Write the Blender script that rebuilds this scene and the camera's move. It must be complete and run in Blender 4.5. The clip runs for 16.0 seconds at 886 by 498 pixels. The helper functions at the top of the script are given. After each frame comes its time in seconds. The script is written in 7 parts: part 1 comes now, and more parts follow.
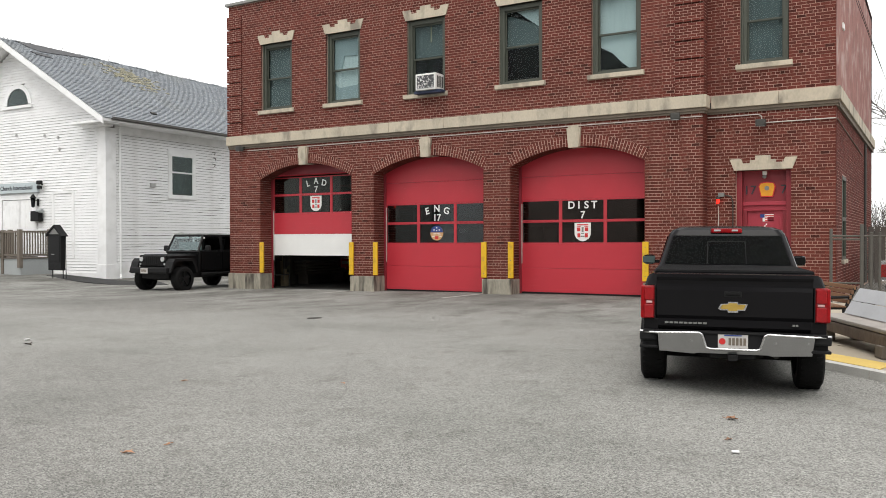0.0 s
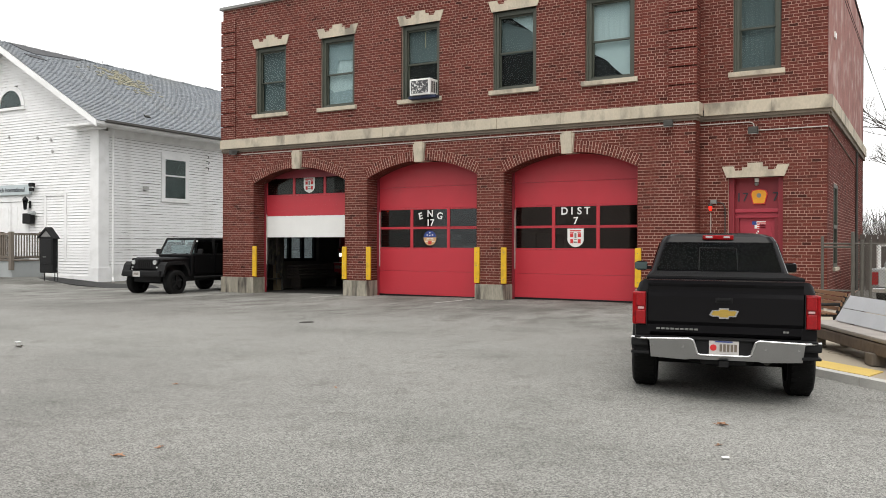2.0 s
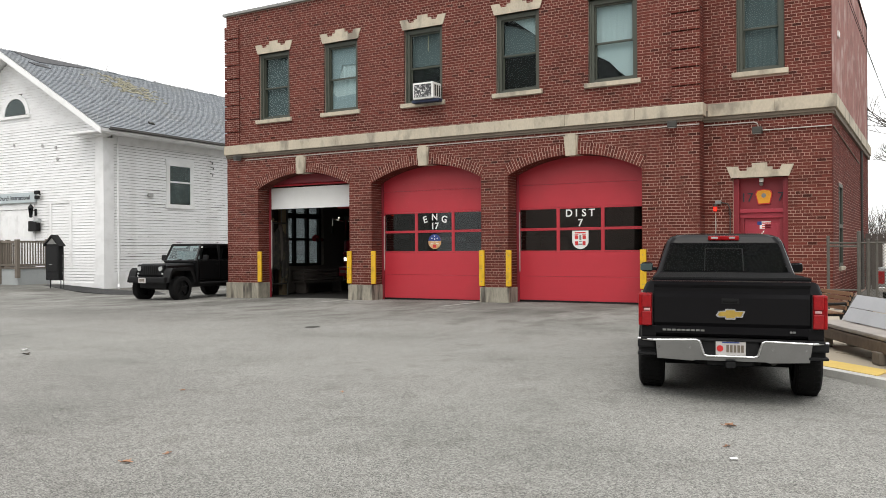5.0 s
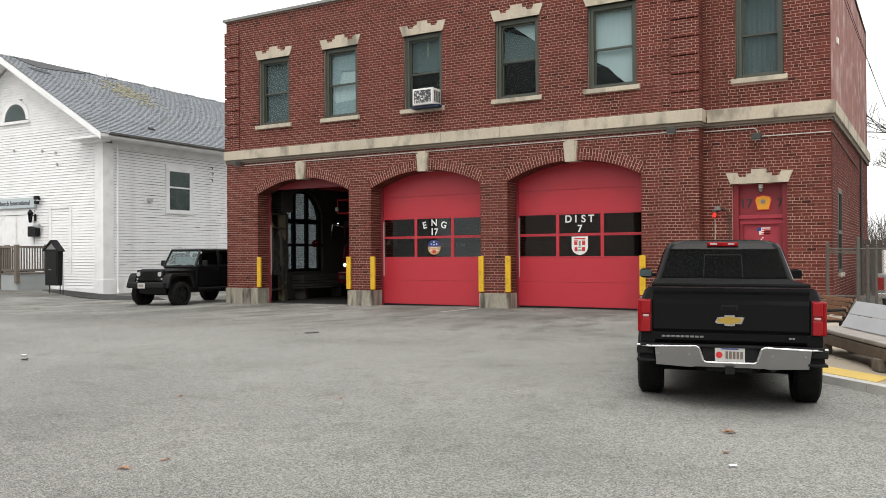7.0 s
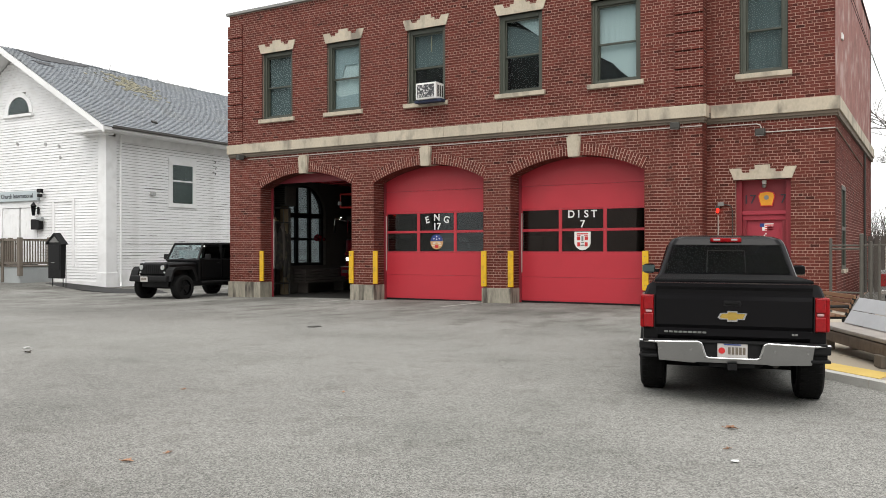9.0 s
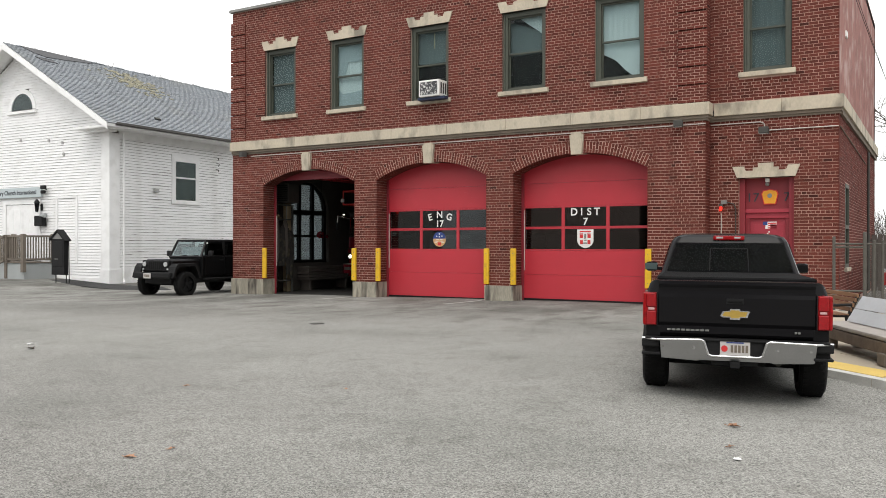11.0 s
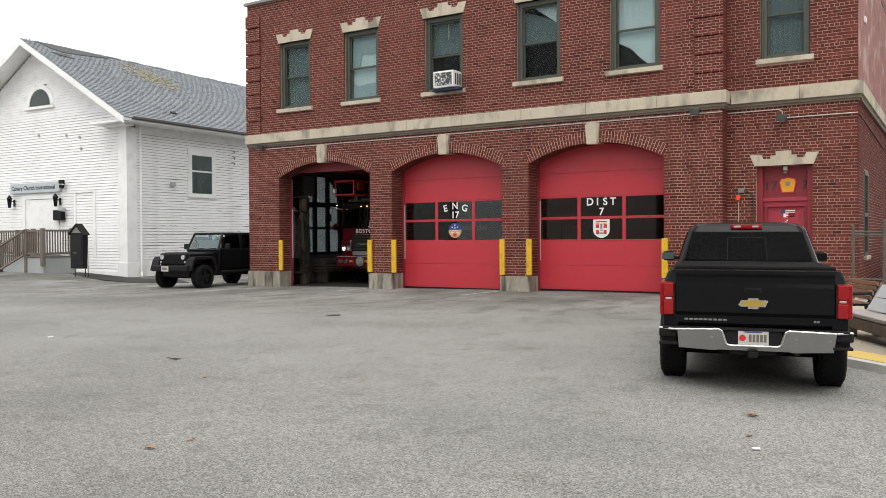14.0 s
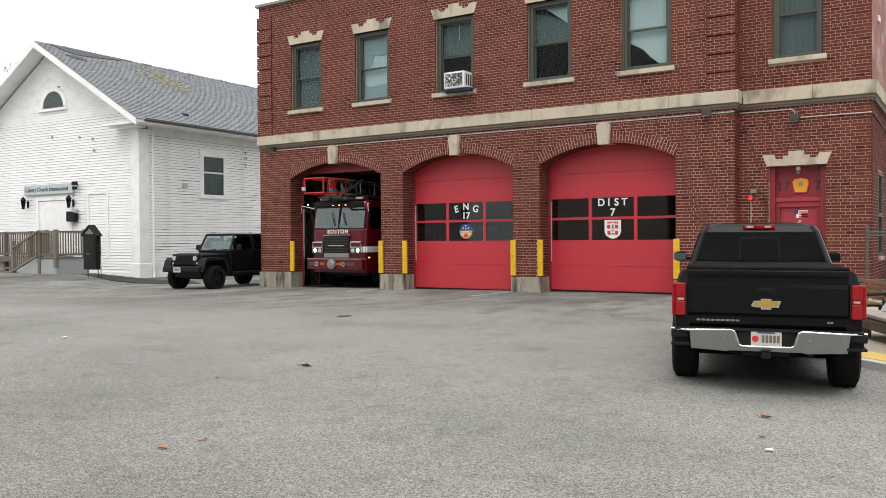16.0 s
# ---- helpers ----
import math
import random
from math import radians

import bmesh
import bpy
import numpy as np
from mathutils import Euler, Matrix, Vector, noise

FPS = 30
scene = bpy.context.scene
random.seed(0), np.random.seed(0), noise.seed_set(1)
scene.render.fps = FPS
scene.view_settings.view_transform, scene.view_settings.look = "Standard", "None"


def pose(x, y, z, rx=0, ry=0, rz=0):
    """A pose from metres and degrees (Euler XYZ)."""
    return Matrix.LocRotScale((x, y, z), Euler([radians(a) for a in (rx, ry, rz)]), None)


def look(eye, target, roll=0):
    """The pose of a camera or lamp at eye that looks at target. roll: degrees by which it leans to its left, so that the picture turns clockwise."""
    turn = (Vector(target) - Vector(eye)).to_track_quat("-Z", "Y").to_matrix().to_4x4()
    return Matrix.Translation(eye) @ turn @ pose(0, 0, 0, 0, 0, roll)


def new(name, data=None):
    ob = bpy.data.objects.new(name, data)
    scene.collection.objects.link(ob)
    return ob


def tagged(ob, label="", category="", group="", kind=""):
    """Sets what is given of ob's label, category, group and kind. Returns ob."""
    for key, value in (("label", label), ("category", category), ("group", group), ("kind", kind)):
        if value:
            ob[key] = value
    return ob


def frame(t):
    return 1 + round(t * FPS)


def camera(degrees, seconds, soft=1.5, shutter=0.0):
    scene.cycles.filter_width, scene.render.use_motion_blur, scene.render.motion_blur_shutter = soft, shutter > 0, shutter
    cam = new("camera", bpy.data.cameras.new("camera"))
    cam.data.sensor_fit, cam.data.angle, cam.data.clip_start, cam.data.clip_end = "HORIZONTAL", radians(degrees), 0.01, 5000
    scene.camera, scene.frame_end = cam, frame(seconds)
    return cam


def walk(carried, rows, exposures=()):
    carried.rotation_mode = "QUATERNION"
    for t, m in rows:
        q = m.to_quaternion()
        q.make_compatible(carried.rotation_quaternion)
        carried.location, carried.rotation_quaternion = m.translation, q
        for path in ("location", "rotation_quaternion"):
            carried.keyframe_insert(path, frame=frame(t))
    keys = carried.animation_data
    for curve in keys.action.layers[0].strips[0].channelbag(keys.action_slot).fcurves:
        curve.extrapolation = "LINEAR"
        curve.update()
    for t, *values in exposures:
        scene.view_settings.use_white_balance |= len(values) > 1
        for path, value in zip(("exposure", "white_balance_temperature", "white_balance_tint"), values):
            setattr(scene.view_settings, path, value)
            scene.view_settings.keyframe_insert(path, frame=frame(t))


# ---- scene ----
cam = camera(56.0, 16.0, soft=0.9)
PATH = [
    (0, (-0.011, 0.014, 1.601), (-1.0293, 1.7352, 1.5805), -0.16),
    (0.5, (-0.008, 0.014, 1.602), (-1.0206, 1.7383, 1.5864), -0.08),
    (1, (-0.006, 0.008, 1.605), (-1.0061, 1.7401, 1.5967), 0.19),
    (1.5, (-0.002, 0.009, 1.599), (-0.9984, 1.7428, 1.5899), 0.30),
    (2, (0.002, 0.005, 1.598), (-1.0026, 1.7347, 1.5898), 0.21),
    (2.5, (0.007, 0.004, 1.600), (-1.0072, 1.7284, 1.5972), -0.01),
    (3, (0.004, 0.005, 1.598), (-1.0117, 1.7279, 1.5978), -0.17),
    (3.5, (0.003, 0.001, 1.595), (-1.0129, 1.7240, 1.5948), -0.19),
    (4, (0.001, -0.002, 1.595), (-1.0148, 1.7207, 1.5940), -0.32),
    (6.5, (-0.002, 0.003, 1.605), (-1.0151, 1.7272, 1.6106), -0.36),
    (7, (0.003, 0.005, 1.603), (-1.0102, 1.7292, 1.6163), -0.32),
    (7.5, (-0.001, 0.005, 1.600), (-1.0174, 1.7273, 1.6168), -0.28),
    (8, (-0.004, 0.008, 1.598), (-1.0212, 1.7295, 1.6147), -0.21),
    (8.5, (-0.001, 0.007, 1.597), (-1.0169, 1.7292, 1.6026), -0.16),
    (9, (-0.002, 0.005, 1.601), (-1.0205, 1.7265, 1.6016), -0.07),
    (11.5, (-0.001, 0.003, 1.596), (-1.0255, 1.7202, 1.5871), 0.07),
    (12, (0.001, -0.002, 1.594), (-1.0241, 1.7153, 1.5797), 0.11),
    (12.5, (0.000, -0.002, 1.596), (-1.0293, 1.7126, 1.5805), 0.15),
    (13, (-0.000, -0.001, 1.591), (-1.0391, 1.7085, 1.5780), -0.03),
    (13.5, (-0.003, -0.000, 1.589), (-1.0501, 1.7039, 1.5710), -0.28),
    (14, (-0.004, -0.002, 1.597), (-1.0600, 1.6969, 1.5706), -0.36),
    (14.5, (-0.006, -0.002, 1.590), (-1.0650, 1.6947, 1.5619), -0.38),
    (15, (-0.008, -0.001, 1.594), (-1.0705, 1.6936, 1.5686), -0.41),
    (15.5, (-0.006, -0.003, 1.589), (-1.0765, 1.6867, 1.5634), -0.42),
    (16, (-0.008, -0.003, 1.593), (-1.0856, 1.6815, 1.5690), -0.41),
]
walk(cam, [(t, look(eye, target, roll)) for t, eye, target, roll in PATH])

# ---- light ----
world = bpy.data.worlds.new("overcast")
scene.world = world
world.use_nodes = True
wn, wl = world.node_tree.nodes, world.node_tree.links
sky = wn.new("ShaderNodeTexSky")
sky.sky_type, sky.sun_disc = "NISHITA", False
sky.sun_elevation, sky.sun_rotation = radians(58), radians(200)
sky.dust_density, sky.air_density = 4.0, 1.0
cloud = wn.new("ShaderNodeMix")
cloud.data_type = "RGBA"
cloud.inputs[0].default_value = 0.93
cloud.inputs[7].default_value = (15.5, 15.5, 15.35, 1)
wl.new(sky.outputs[0], cloud.inputs[6])
wl.new(cloud.outputs[2], wn["Background"].inputs[0])
wn["Background"].inputs[1].default_value = 0.094

sun = new("sun", bpy.data.lights.new("sun", "SUN"))
sun.data.energy, sun.data.angle, sun.data.color = 1.5, radians(35), (1.0, 0.97, 0.92)
sun.matrix_world = look((4, -12, 34), (-4, 8, 0))
scene.view_settings.exposure = 0.0

# ---- materials ----


def surf(name, base, rough=0.6, metal=0.0, var=0.12, scale=3.0, fine=60.0, bump=0.1, rnd="", rvar=0.25, tint=None, tamount=0.0, tscale=1.5, emit=None, coat=0.0, stretch=(1, 1, 1), spec=0.5):
    """A node material: base colour with stains at one scale and grain at another, fine relief, and a tint in patches."""
    m = bpy.data.materials.new(name)
    m.use_nodes = True
    n, l = m.node_tree.nodes, m.node_tree.links
    b = n["Principled BSDF"]
    b.inputs["Roughness"].default_value, b.inputs["Metallic"].default_value = rough, metal
    b.inputs["Coat Weight"].default_value = coat
    b.inputs["Specular IOR Level"].default_value = spec
    tc = n.new("ShaderNodeTexCoord")
    mp = n.new("ShaderNodeMapping")
    mp.inputs["Scale"].default_value = stretch
    l.new(tc.outputs["Object"], mp.inputs[0])

    def noisy(sc, det):
        t = n.new("ShaderNodeTexNoise")
        t.inputs["Scale"].default_value, t.inputs["Detail"].default_value = sc, det
        l.new(mp.outputs[0], t.inputs["Vector"])
        return t.outputs["Fac"]

    def maths(op, a, c):
        q = n.new("ShaderNodeMath")
        q.operation = op
        for i, v in enumerate((a, c)):
            if isinstance(v, (int, float)):
                q.inputs[i].default_value = v
            else:
                l.new(v, q.inputs[i])
        return q.outputs[0]

    big, small = noisy(scale, 5), noisy(fine, 3)
    k = maths("ADD", maths("MULTIPLY", maths("SUBTRACT", big, 0.5), 2.6 * var), maths("MULTIPLY", maths("SUBTRACT", small, 0.5), 2.0 * var))
    if rnd:
        r = n.new("ShaderNodeObjectInfo").outputs["Random"] if rnd == "object" else n.new("ShaderNodeNewGeometry").outputs["Random Per Island"]
        k = maths("ADD", k, maths("MULTIPLY", maths("SUBTRACT", r, 0.5), 2 * rvar))
    k = maths("ADD", k, 1.0)
    col = n.new("ShaderNodeMix")
    col.data_type, col.blend_type = "RGBA", "MULTIPLY"
    col.inputs[0].default_value = 1.0
    col.inputs[6].default_value = (*base, 1)
    cc = n.new("ShaderNodeCombineColor")
    for i in range(3):
        l.new(k, cc.inputs[i])
    l.new(cc.outputs[0], col.inputs[7])
    out = col.outputs[2]
    if tint:
        ramp = n.new("ShaderNodeMapRange")
        ramp.inputs[1].default_value, ramp.inputs[2].default_value, ramp.inputs[4].default_value = 0.5, 0.68, tamount
        l.new(noisy(tscale, 6), ramp.inputs[0])
        mx = n.new("ShaderNodeMix")
        mx.data_type = "RGBA"
        l.new(ramp.outputs[0], mx.inputs[0])
        l.new(out, mx.inputs[6])
        mx.inputs[7].default_value = (*tint, 1)
        out = mx.outputs[2]
    l.new(out, b.inputs["Base Color"])
    l.new(maths("ADD", maths("MULTIPLY", maths("SUBTRACT", small, 0.5), 0.25 if rough > 0.45 else 0.04), rough), b.inputs["Roughness"])
    if bump:
        bp = n.new("ShaderNodeBump")
        bp.inputs["Strength"].default_value, bp.inputs["Distance"].default_value = min(1, bump * 3), 0.01
        l.new(small, bp.inputs["Height"])
        l.new(bp.outputs[0], b.inputs["Normal"])
    if emit:
        b.inputs["Emission Color"].default_value, b.inputs["Emission Strength"].default_value = (*emit[:3], 1), emit[3]
    return m


def glass(name, tint, rough=0.02, sheen=0.03):
    """Window glass: clear with a mirror sheen, or dark tinted."""
    m = bpy.data.materials.new(name)
    m.use_nodes = True
    n, l = m.node_tree.nodes, m.node_tree.links
    n.remove(n["Principled BSDF"])
    t, g, mx, lw = n.new("ShaderNodeBsdfTransparent"), n.new("ShaderNodeBsdfGlossy"), n.new("ShaderNodeMixShader"), n.new("ShaderNodeLayerWeight")
    lw.inputs[0].default_value = 0.5
    pw, mr = n.new("ShaderNodeMath"), n.new("ShaderNodeMapRange")
    pw.operation, pw.inputs[1].default_value = "POWER", 4.0
    l.new(lw.outputs["Facing"], pw.inputs[0])
    l.new(pw.outputs[0], mr.inputs[0])
    mr.inputs[3].default_value, mr.inputs[4].default_value = sheen, 0.85
    t.inputs[0].default_value = (*tint, 1)
    g.inputs["Roughness"].default_value = rough
    g.inputs[0].default_value = (0.90, 0.94, 0.95, 1)
    l.new(mr.outputs[0], mx.inputs[0])
    l.new(t.outputs[0], mx.inputs[1])
    l.new(g.outputs[0], mx.inputs[2])
    l.new(mx.outputs[0], n["Material Output"].inputs[0])
    return m


BRICK = surf("brick_joined", (0.128, 0.034, 0.0255), 0.9, spec=0.2, var=0.26, scale=0.8, fine=45, bump=0.12, rnd="island", rvar=0.24)
BRICK_ONE = surf("brick_single", (0.128, 0.034, 0.0255), 0.9, spec=0.2, var=0.26, scale=5, fine=45, bump=0.12, rnd="object", rvar=0.24)


def stray(m, source, above, tone):
    """Darkens the few pieces whose random number is the highest, as over-burnt bricks are."""
    n, l = m.node_tree.nodes, m.node_tree.links
    b = n["Principled BSDF"]
    src = b.inputs["Base Color"].links[0].from_socket
    r = n.new("ShaderNodeObjectInfo").outputs["Random"] if source == "object" else n.new("ShaderNodeNewGeometry").outputs["Random Per Island"]
    wrap, gt, mx = n.new("ShaderNodeMath"), n.new("ShaderNodeMath"), n.new("ShaderNodeMix")
    wrap.operation, wrap.inputs[1].default_value = "MULTIPLY", 37.0
    frac = n.new("ShaderNodeMath")
    frac.operation = "FRACT"
    gt.operation, gt.inputs[1].default_value = "GREATER_THAN", above
    l.new(r, wrap.inputs[0])
    l.new(wrap.outputs[0], frac.inputs[0])
    l.new(frac.outputs[0], gt.inputs[0])
    mx.data_type, mx.blend_type = "RGBA", "MULTIPLY"
    l.new(gt.outputs[0], mx.inputs[0])
    l.new(src, mx.inputs[6])
    mx.inputs[7].default_value = (*tone, 1)
    l.new(mx.outputs[2], b.inputs["Base Color"])


stray(BRICK, "island", 0.975, (0.5, 0.5, 0.5))
stray(BRICK_ONE, "object", 0.975, (0.5, 0.5, 0.5))
MORTAR = surf("mortar", (0.49, 0.35, 0.295), 0.95, spec=0.2, var=0.2, scale=1.2, fine=40, bump=0.1)
STUCCO = surf("painted_side_wall", (0.28, 0.12, 0.10), 0.85, var=0.35, scale=2.2, fine=12, bump=0.25, tint=(0.46, 0.33, 0.30), tamount=0.8, tscale=1.6)
LIMESTONE = surf("limestone", (0.50, 0.44, 0.345), 0.85, var=0.2, scale=1.6, fine=25, bump=0.12, tint=(0.11, 0.10, 0.085), tamount=0.65, tscale=2.4, stretch=(1.0, 1.0, 0.5))
PLINTH = surf("stained_plinth_stone", (0.31, 0.285, 0.23), 0.9, var=0.45, scale=2.5, fine=25, bump=0.2, tint=(0.075, 0.065, 0.055), tamount=1.0, tscale=3.2, stretch=(1.6, 1.6, 0.28))
GREEN_FRAME = surf("green_grey_window_paint", (0.062, 0.068, 0.052), 0.55, var=0.12, scale=3, fine=30, bump=0.03)
RED_DOOR = surf("red_door_paint", (0.50, 0.034, 0.050), 0.42, var=0.07, scale=1.3, fine=50, bump=0.02, tint=(0.36, 0.03, 0.04), tamount=0.3, tscale=1.2)
# Door red again, darkened for the leaf's shaded recess
LEAF_SHADED = surf("shaded_crimson_paint", (0.34, 0.030, 0.050), 0.5, var=0.1, scale=2, fine=40, bump=0.03)
# Trim red darkened to carry the shade of the deep door recess
RED_TRIM = surf("shaded_red_trim", (0.23, 0.020, 0.030), 0.5, var=0.12, scale=2, fine=40, bump=0.04)
WHITE_PAINT = surf("white_paint", (0.80, 0.80, 0.78), 0.5, var=0.05, scale=2, fine=30, bump=0.03)
CHURCH_WHITE = surf("church_white_paint", (0.90, 0.90, 0.90), 0.6, var=0.06, scale=1.2, fine=20, bump=0.06, rnd="island", rvar=0.03, tint=(0.66, 0.65, 0.63), tamount=0.35, tscale=1.4, stretch=(1, 1, 2))
CHURCH_TRIM = surf("church_trim_paint", (0.90, 0.90, 0.90), 0.55, var=0.05, scale=2, fine=20, bump=0.04, tint=(0.5, 0.5, 0.47), tamount=0.25)
SLATE = surf("grey_roof_slate", (0.238, 0.256, 0.277), 0.75, var=0.14, scale=1.5, fine=20, bump=0.1, rnd="island", rvar=0.11, tint=(0.32, 0.285, 0.17), tamount=0.12, tscale=0.3)
ASPHALT = surf("worn_asphalt", (0.240, 0.236, 0.219), 0.92, var=0.16, scale=0.35, fine=30, bump=0.3, tint=(0.165, 0.16, 0.148), tamount=0.7, tscale=0.12)


def speckle(m, size, amount):
    """Lays single light and dark stones over a material's colour."""
    n, l = m.node_tree.nodes, m.node_tree.links
    b = n["Principled BSDF"]
    src = b.inputs["Base Color"].links[0].from_socket
    tc = n.new("ShaderNodeTexCoord")
    v = n.new("ShaderNodeTexVoronoi")
    v.inputs["Scale"].default_value = size
    l.new(tc.outputs["Object"], v.inputs["Vector"])
    sp = n.new("ShaderNodeSeparateColor")
    l.new(v.outputs["Color"], sp.inputs[0])
    mr = n.new("ShaderNodeMapRange")
    mr.inputs[3].default_value, mr.inputs[4].default_value = 1 - amount, 1 + amount
    l.new(sp.outputs[0], mr.inputs[0])
    cc = n.new("ShaderNodeCombineColor")
    for i in range(3):
        l.new(mr.outputs[0], cc.inputs[i])
    mx = n.new("ShaderNodeMix")
    mx.data_type, mx.blend_type = "RGBA", "MULTIPLY"
    mx.inputs[0].default_value = 1.0
    l.new(src, mx.inputs[6])
    l.new(cc.outputs[0], mx.inputs[7])
    l.new(mx.outputs[2], b.inputs["Base Color"])


def blotch(m, scale, lo, hi, tone, seed, stretch=(1, 1, 1), along=None):
    """Multiplies a material's colour by soft stains; along keeps them to a stretch in y."""
    n, l = m.node_tree.nodes, m.node_tree.links
    b = n["Principled BSDF"]
    src = b.inputs["Base Color"].links[0].from_socket
    tc, mp, nz, mr = n.new("ShaderNodeTexCoord"), n.new("ShaderNodeMapping"), n.new("ShaderNodeTexNoise"), n.new("ShaderNodeMapRange")
    mp.inputs["Location"].default_value = (seed, seed * 0.7, 0)
    mp.inputs["Scale"].default_value = stretch
    nz.inputs["Scale"].default_value, nz.inputs["Detail"].default_value = scale, 6
    mr.inputs[1].default_value, mr.inputs[2].default_value = lo, hi
    l.new(tc.outputs["Object"], mp.inputs[0])
    l.new(mp.outputs[0], nz.inputs["Vector"])
    l.new(nz.outputs[0], mr.inputs[0])
    fac = mr.outputs[0]
    if along:
        sx, ma, mu = n.new("ShaderNodeSeparateXYZ"), n.new("ShaderNodeMapRange"), n.new("ShaderNodeMath")
        l.new(tc.outputs["Object"], sx.inputs[0])
        l.new(sx.outputs[1], ma.inputs[0])
        ma.inputs[1].default_value, ma.inputs[2].default_value = along
        mu.operation = "MULTIPLY"
        l.new(fac, mu.inputs[0])
        l.new(ma.outputs[0], mu.inputs[1])
        fac = mu.outputs[0]
    mx = n.new("ShaderNodeMix")
    mx.data_type, mx.blend_type = "RGBA", "MULTIPLY"
    l.new(fac, mx.inputs[0])
    l.new(src, mx.inputs[6])
    mx.inputs[7].default_value = (*tone, 1)
    l.new(mx.outputs[2], b.inputs["Base Color"])


blotch(ASPHALT, 0.5, 0.40, 0.60, (0.60, 0.59, 0.57), 3.0, (1, 0.45, 1), (12.0, 20.0))
blotch(ASPHALT, 1.7, 0.50, 0.66, (0.66, 0.65, 0.63), 14.0, (1, 0.6, 1), (12.0, 17.0))
blotch(ASPHALT, 0.25, 0.48, 0.66, (0.80, 0.81, 0.80), 9.0)
blotch(ASPHALT, 2.2, 0.56, 0.74, (0.76, 0.75, 0.74), 5.0)
speckle(ASPHALT, 105, 0.6)
speckle(ASPHALT, 32, 0.10)
CONCRETE = surf("pavement_concrete", (0.40, 0.345, 0.27), 0.9, var=0.1, scale=1.2, fine=40, bump=0.15)
KERB = surf("kerb_granite", (0.56, 0.55, 0.52), 0.85, var=0.14, scale=4, fine=60, bump=0.15)
YELLOW_PAD = surf("yellow_pavement_paint", (0.70, 0.50, 0.14), 0.8, var=0.12, scale=2, fine=40, bump=0.15)
YELLOW = surf("yellow_guard_paint", (0.72, 0.43, 0.015), 0.45, var=0.10, scale=4, fine=30, bump=0.04, tint=(0.42, 0.25, 0.03), tamount=0.5, tscale=5)
BLACK_PAINT = surf("black_car_paint", (0.0088, 0.0084, 0.0094), 0.14, var=0.05, scale=2, fine=80, bump=0.0, spec=0.15)
COVER = surf("black_vinyl_cover", (0.007, 0.007, 0.0074), 0.8, spec=0.08, var=0.2, scale=4, fine=60, bump=0.15)
FENCE_GREY = surf("dull_fence_steel", (0.10, 0.095, 0.083), 0.75, metal=0.2, var=0.25, scale=7, fine=60, bump=0.08)
# Bare wood of peeled strips; also the dark core that draws lap shadows
BARE_AND_LAP_DARK = surf("bare_wood_lap_dark", (0.16, 0.15, 0.14), 0.9, var=0.25, scale=3, fine=20, bump=0.1)
MATT_BLACK = surf("matt_black_plastic", (0.009, 0.009, 0.0095), 0.65, spec=0.25, var=0.15, scale=6, fine=90, bump=0.1)
JEEP_BLACK = surf("dull_black_paint", (0.004, 0.004, 0.0045), 0.35, spec=0.2, var=0.1, scale=3, fine=60, bump=0.02)
RUBBER = surf("tyre_rubber", (0.009, 0.009, 0.009), 0.85, spec=0.2, var=0.2, scale=9, fine=90, bump=0.2)
CHROME = surf("brushed_chrome", (0.74, 0.74, 0.74), 0.18, metal=1.0, var=0.05, scale=6, fine=80, bump=0.0)
# Chrome darkened for the shaded face of the rear bumper
BUMPER = surf("darkened_bumper_chrome", (0.43, 0.43, 0.435), 0.30, metal=1.0, var=0.08, scale=5, fine=80, bump=0.01)
PLATE = surf("dull_plate_white", (0.52, 0.50, 0.48), 0.5, var=0.12, scale=18, fine=80, bump=0.0)
STEEL = surf("galvanised_steel", (0.26, 0.26, 0.25), 0.55, metal=0.5, var=0.12, scale=6, fine=60, bump=0.05)
WHITE_PIPE = surf("pale_conduit_paint", (0.50, 0.46, 0.42), 0.5, var=0.1, scale=4, fine=30, bump=0.0)
TAIL_RED = surf("red_lamp_lens", (0.30, 0.002, 0.005), 0.3, var=0.25, scale=22, fine=90, bump=0.0, spec=0.3, tint=(0.12, 0.001, 0.002), tamount=0.7, tscale=14)
LAMP_GLOSS = surf("glossy_red_lens", (0.30, 0.003, 0.007), 0.12, var=0.3, scale=30, fine=90, bump=0.0, spec=0.6)
LENS_RED = surf("pale_pink_lens", (0.60, 0.36, 0.36), 0.25, var=0.2, scale=40, fine=90, bump=0.0)
GOLD = surf("gold_emblem", (0.62, 0.42, 0.10), 0.3, metal=0.6, var=0.08, scale=6, fine=60, bump=0.0)
AMBER_SIGN = surf("amber_sign_paint", (0.75, 0.33, 0.02), 0.45, var=0.1, scale=5, fine=40, bump=0.02)
LETTER = surf("white_lettering", (0.80, 0.80, 0.78), 0.5, var=0.04, scale=4, fine=40, bump=0.0)
DARK_LETTER = surf("dark_lettering", (0.03, 0.035, 0.045), 0.6, var=0.1, scale=4, fine=40, bump=0.0)
BLUE = surf("navy_blue_paint", (0.02, 0.05, 0.22), 0.5, var=0.1, scale=6, fine=40, bump=0.0)
SKIN_GOLD = surf("tan_emblem_paint", (0.62, 0.36, 0.16), 0.5, var=0.1, scale=6, fine=40, bump=0.0)
BRIGHT_RED = surf("bright_red_paint", (0.60, 0.03, 0.03), 0.4, var=0.08, scale=6, fine=40, bump=0.0)
# Engine red made very dark to include the shade under the arch
SHADED_TRUCK_RED = surf("shaded_engine_red", (0.10, 0.004, 0.010), 0.22, var=0.06, scale=2, fine=60, bump=0.0, coat=0.05)
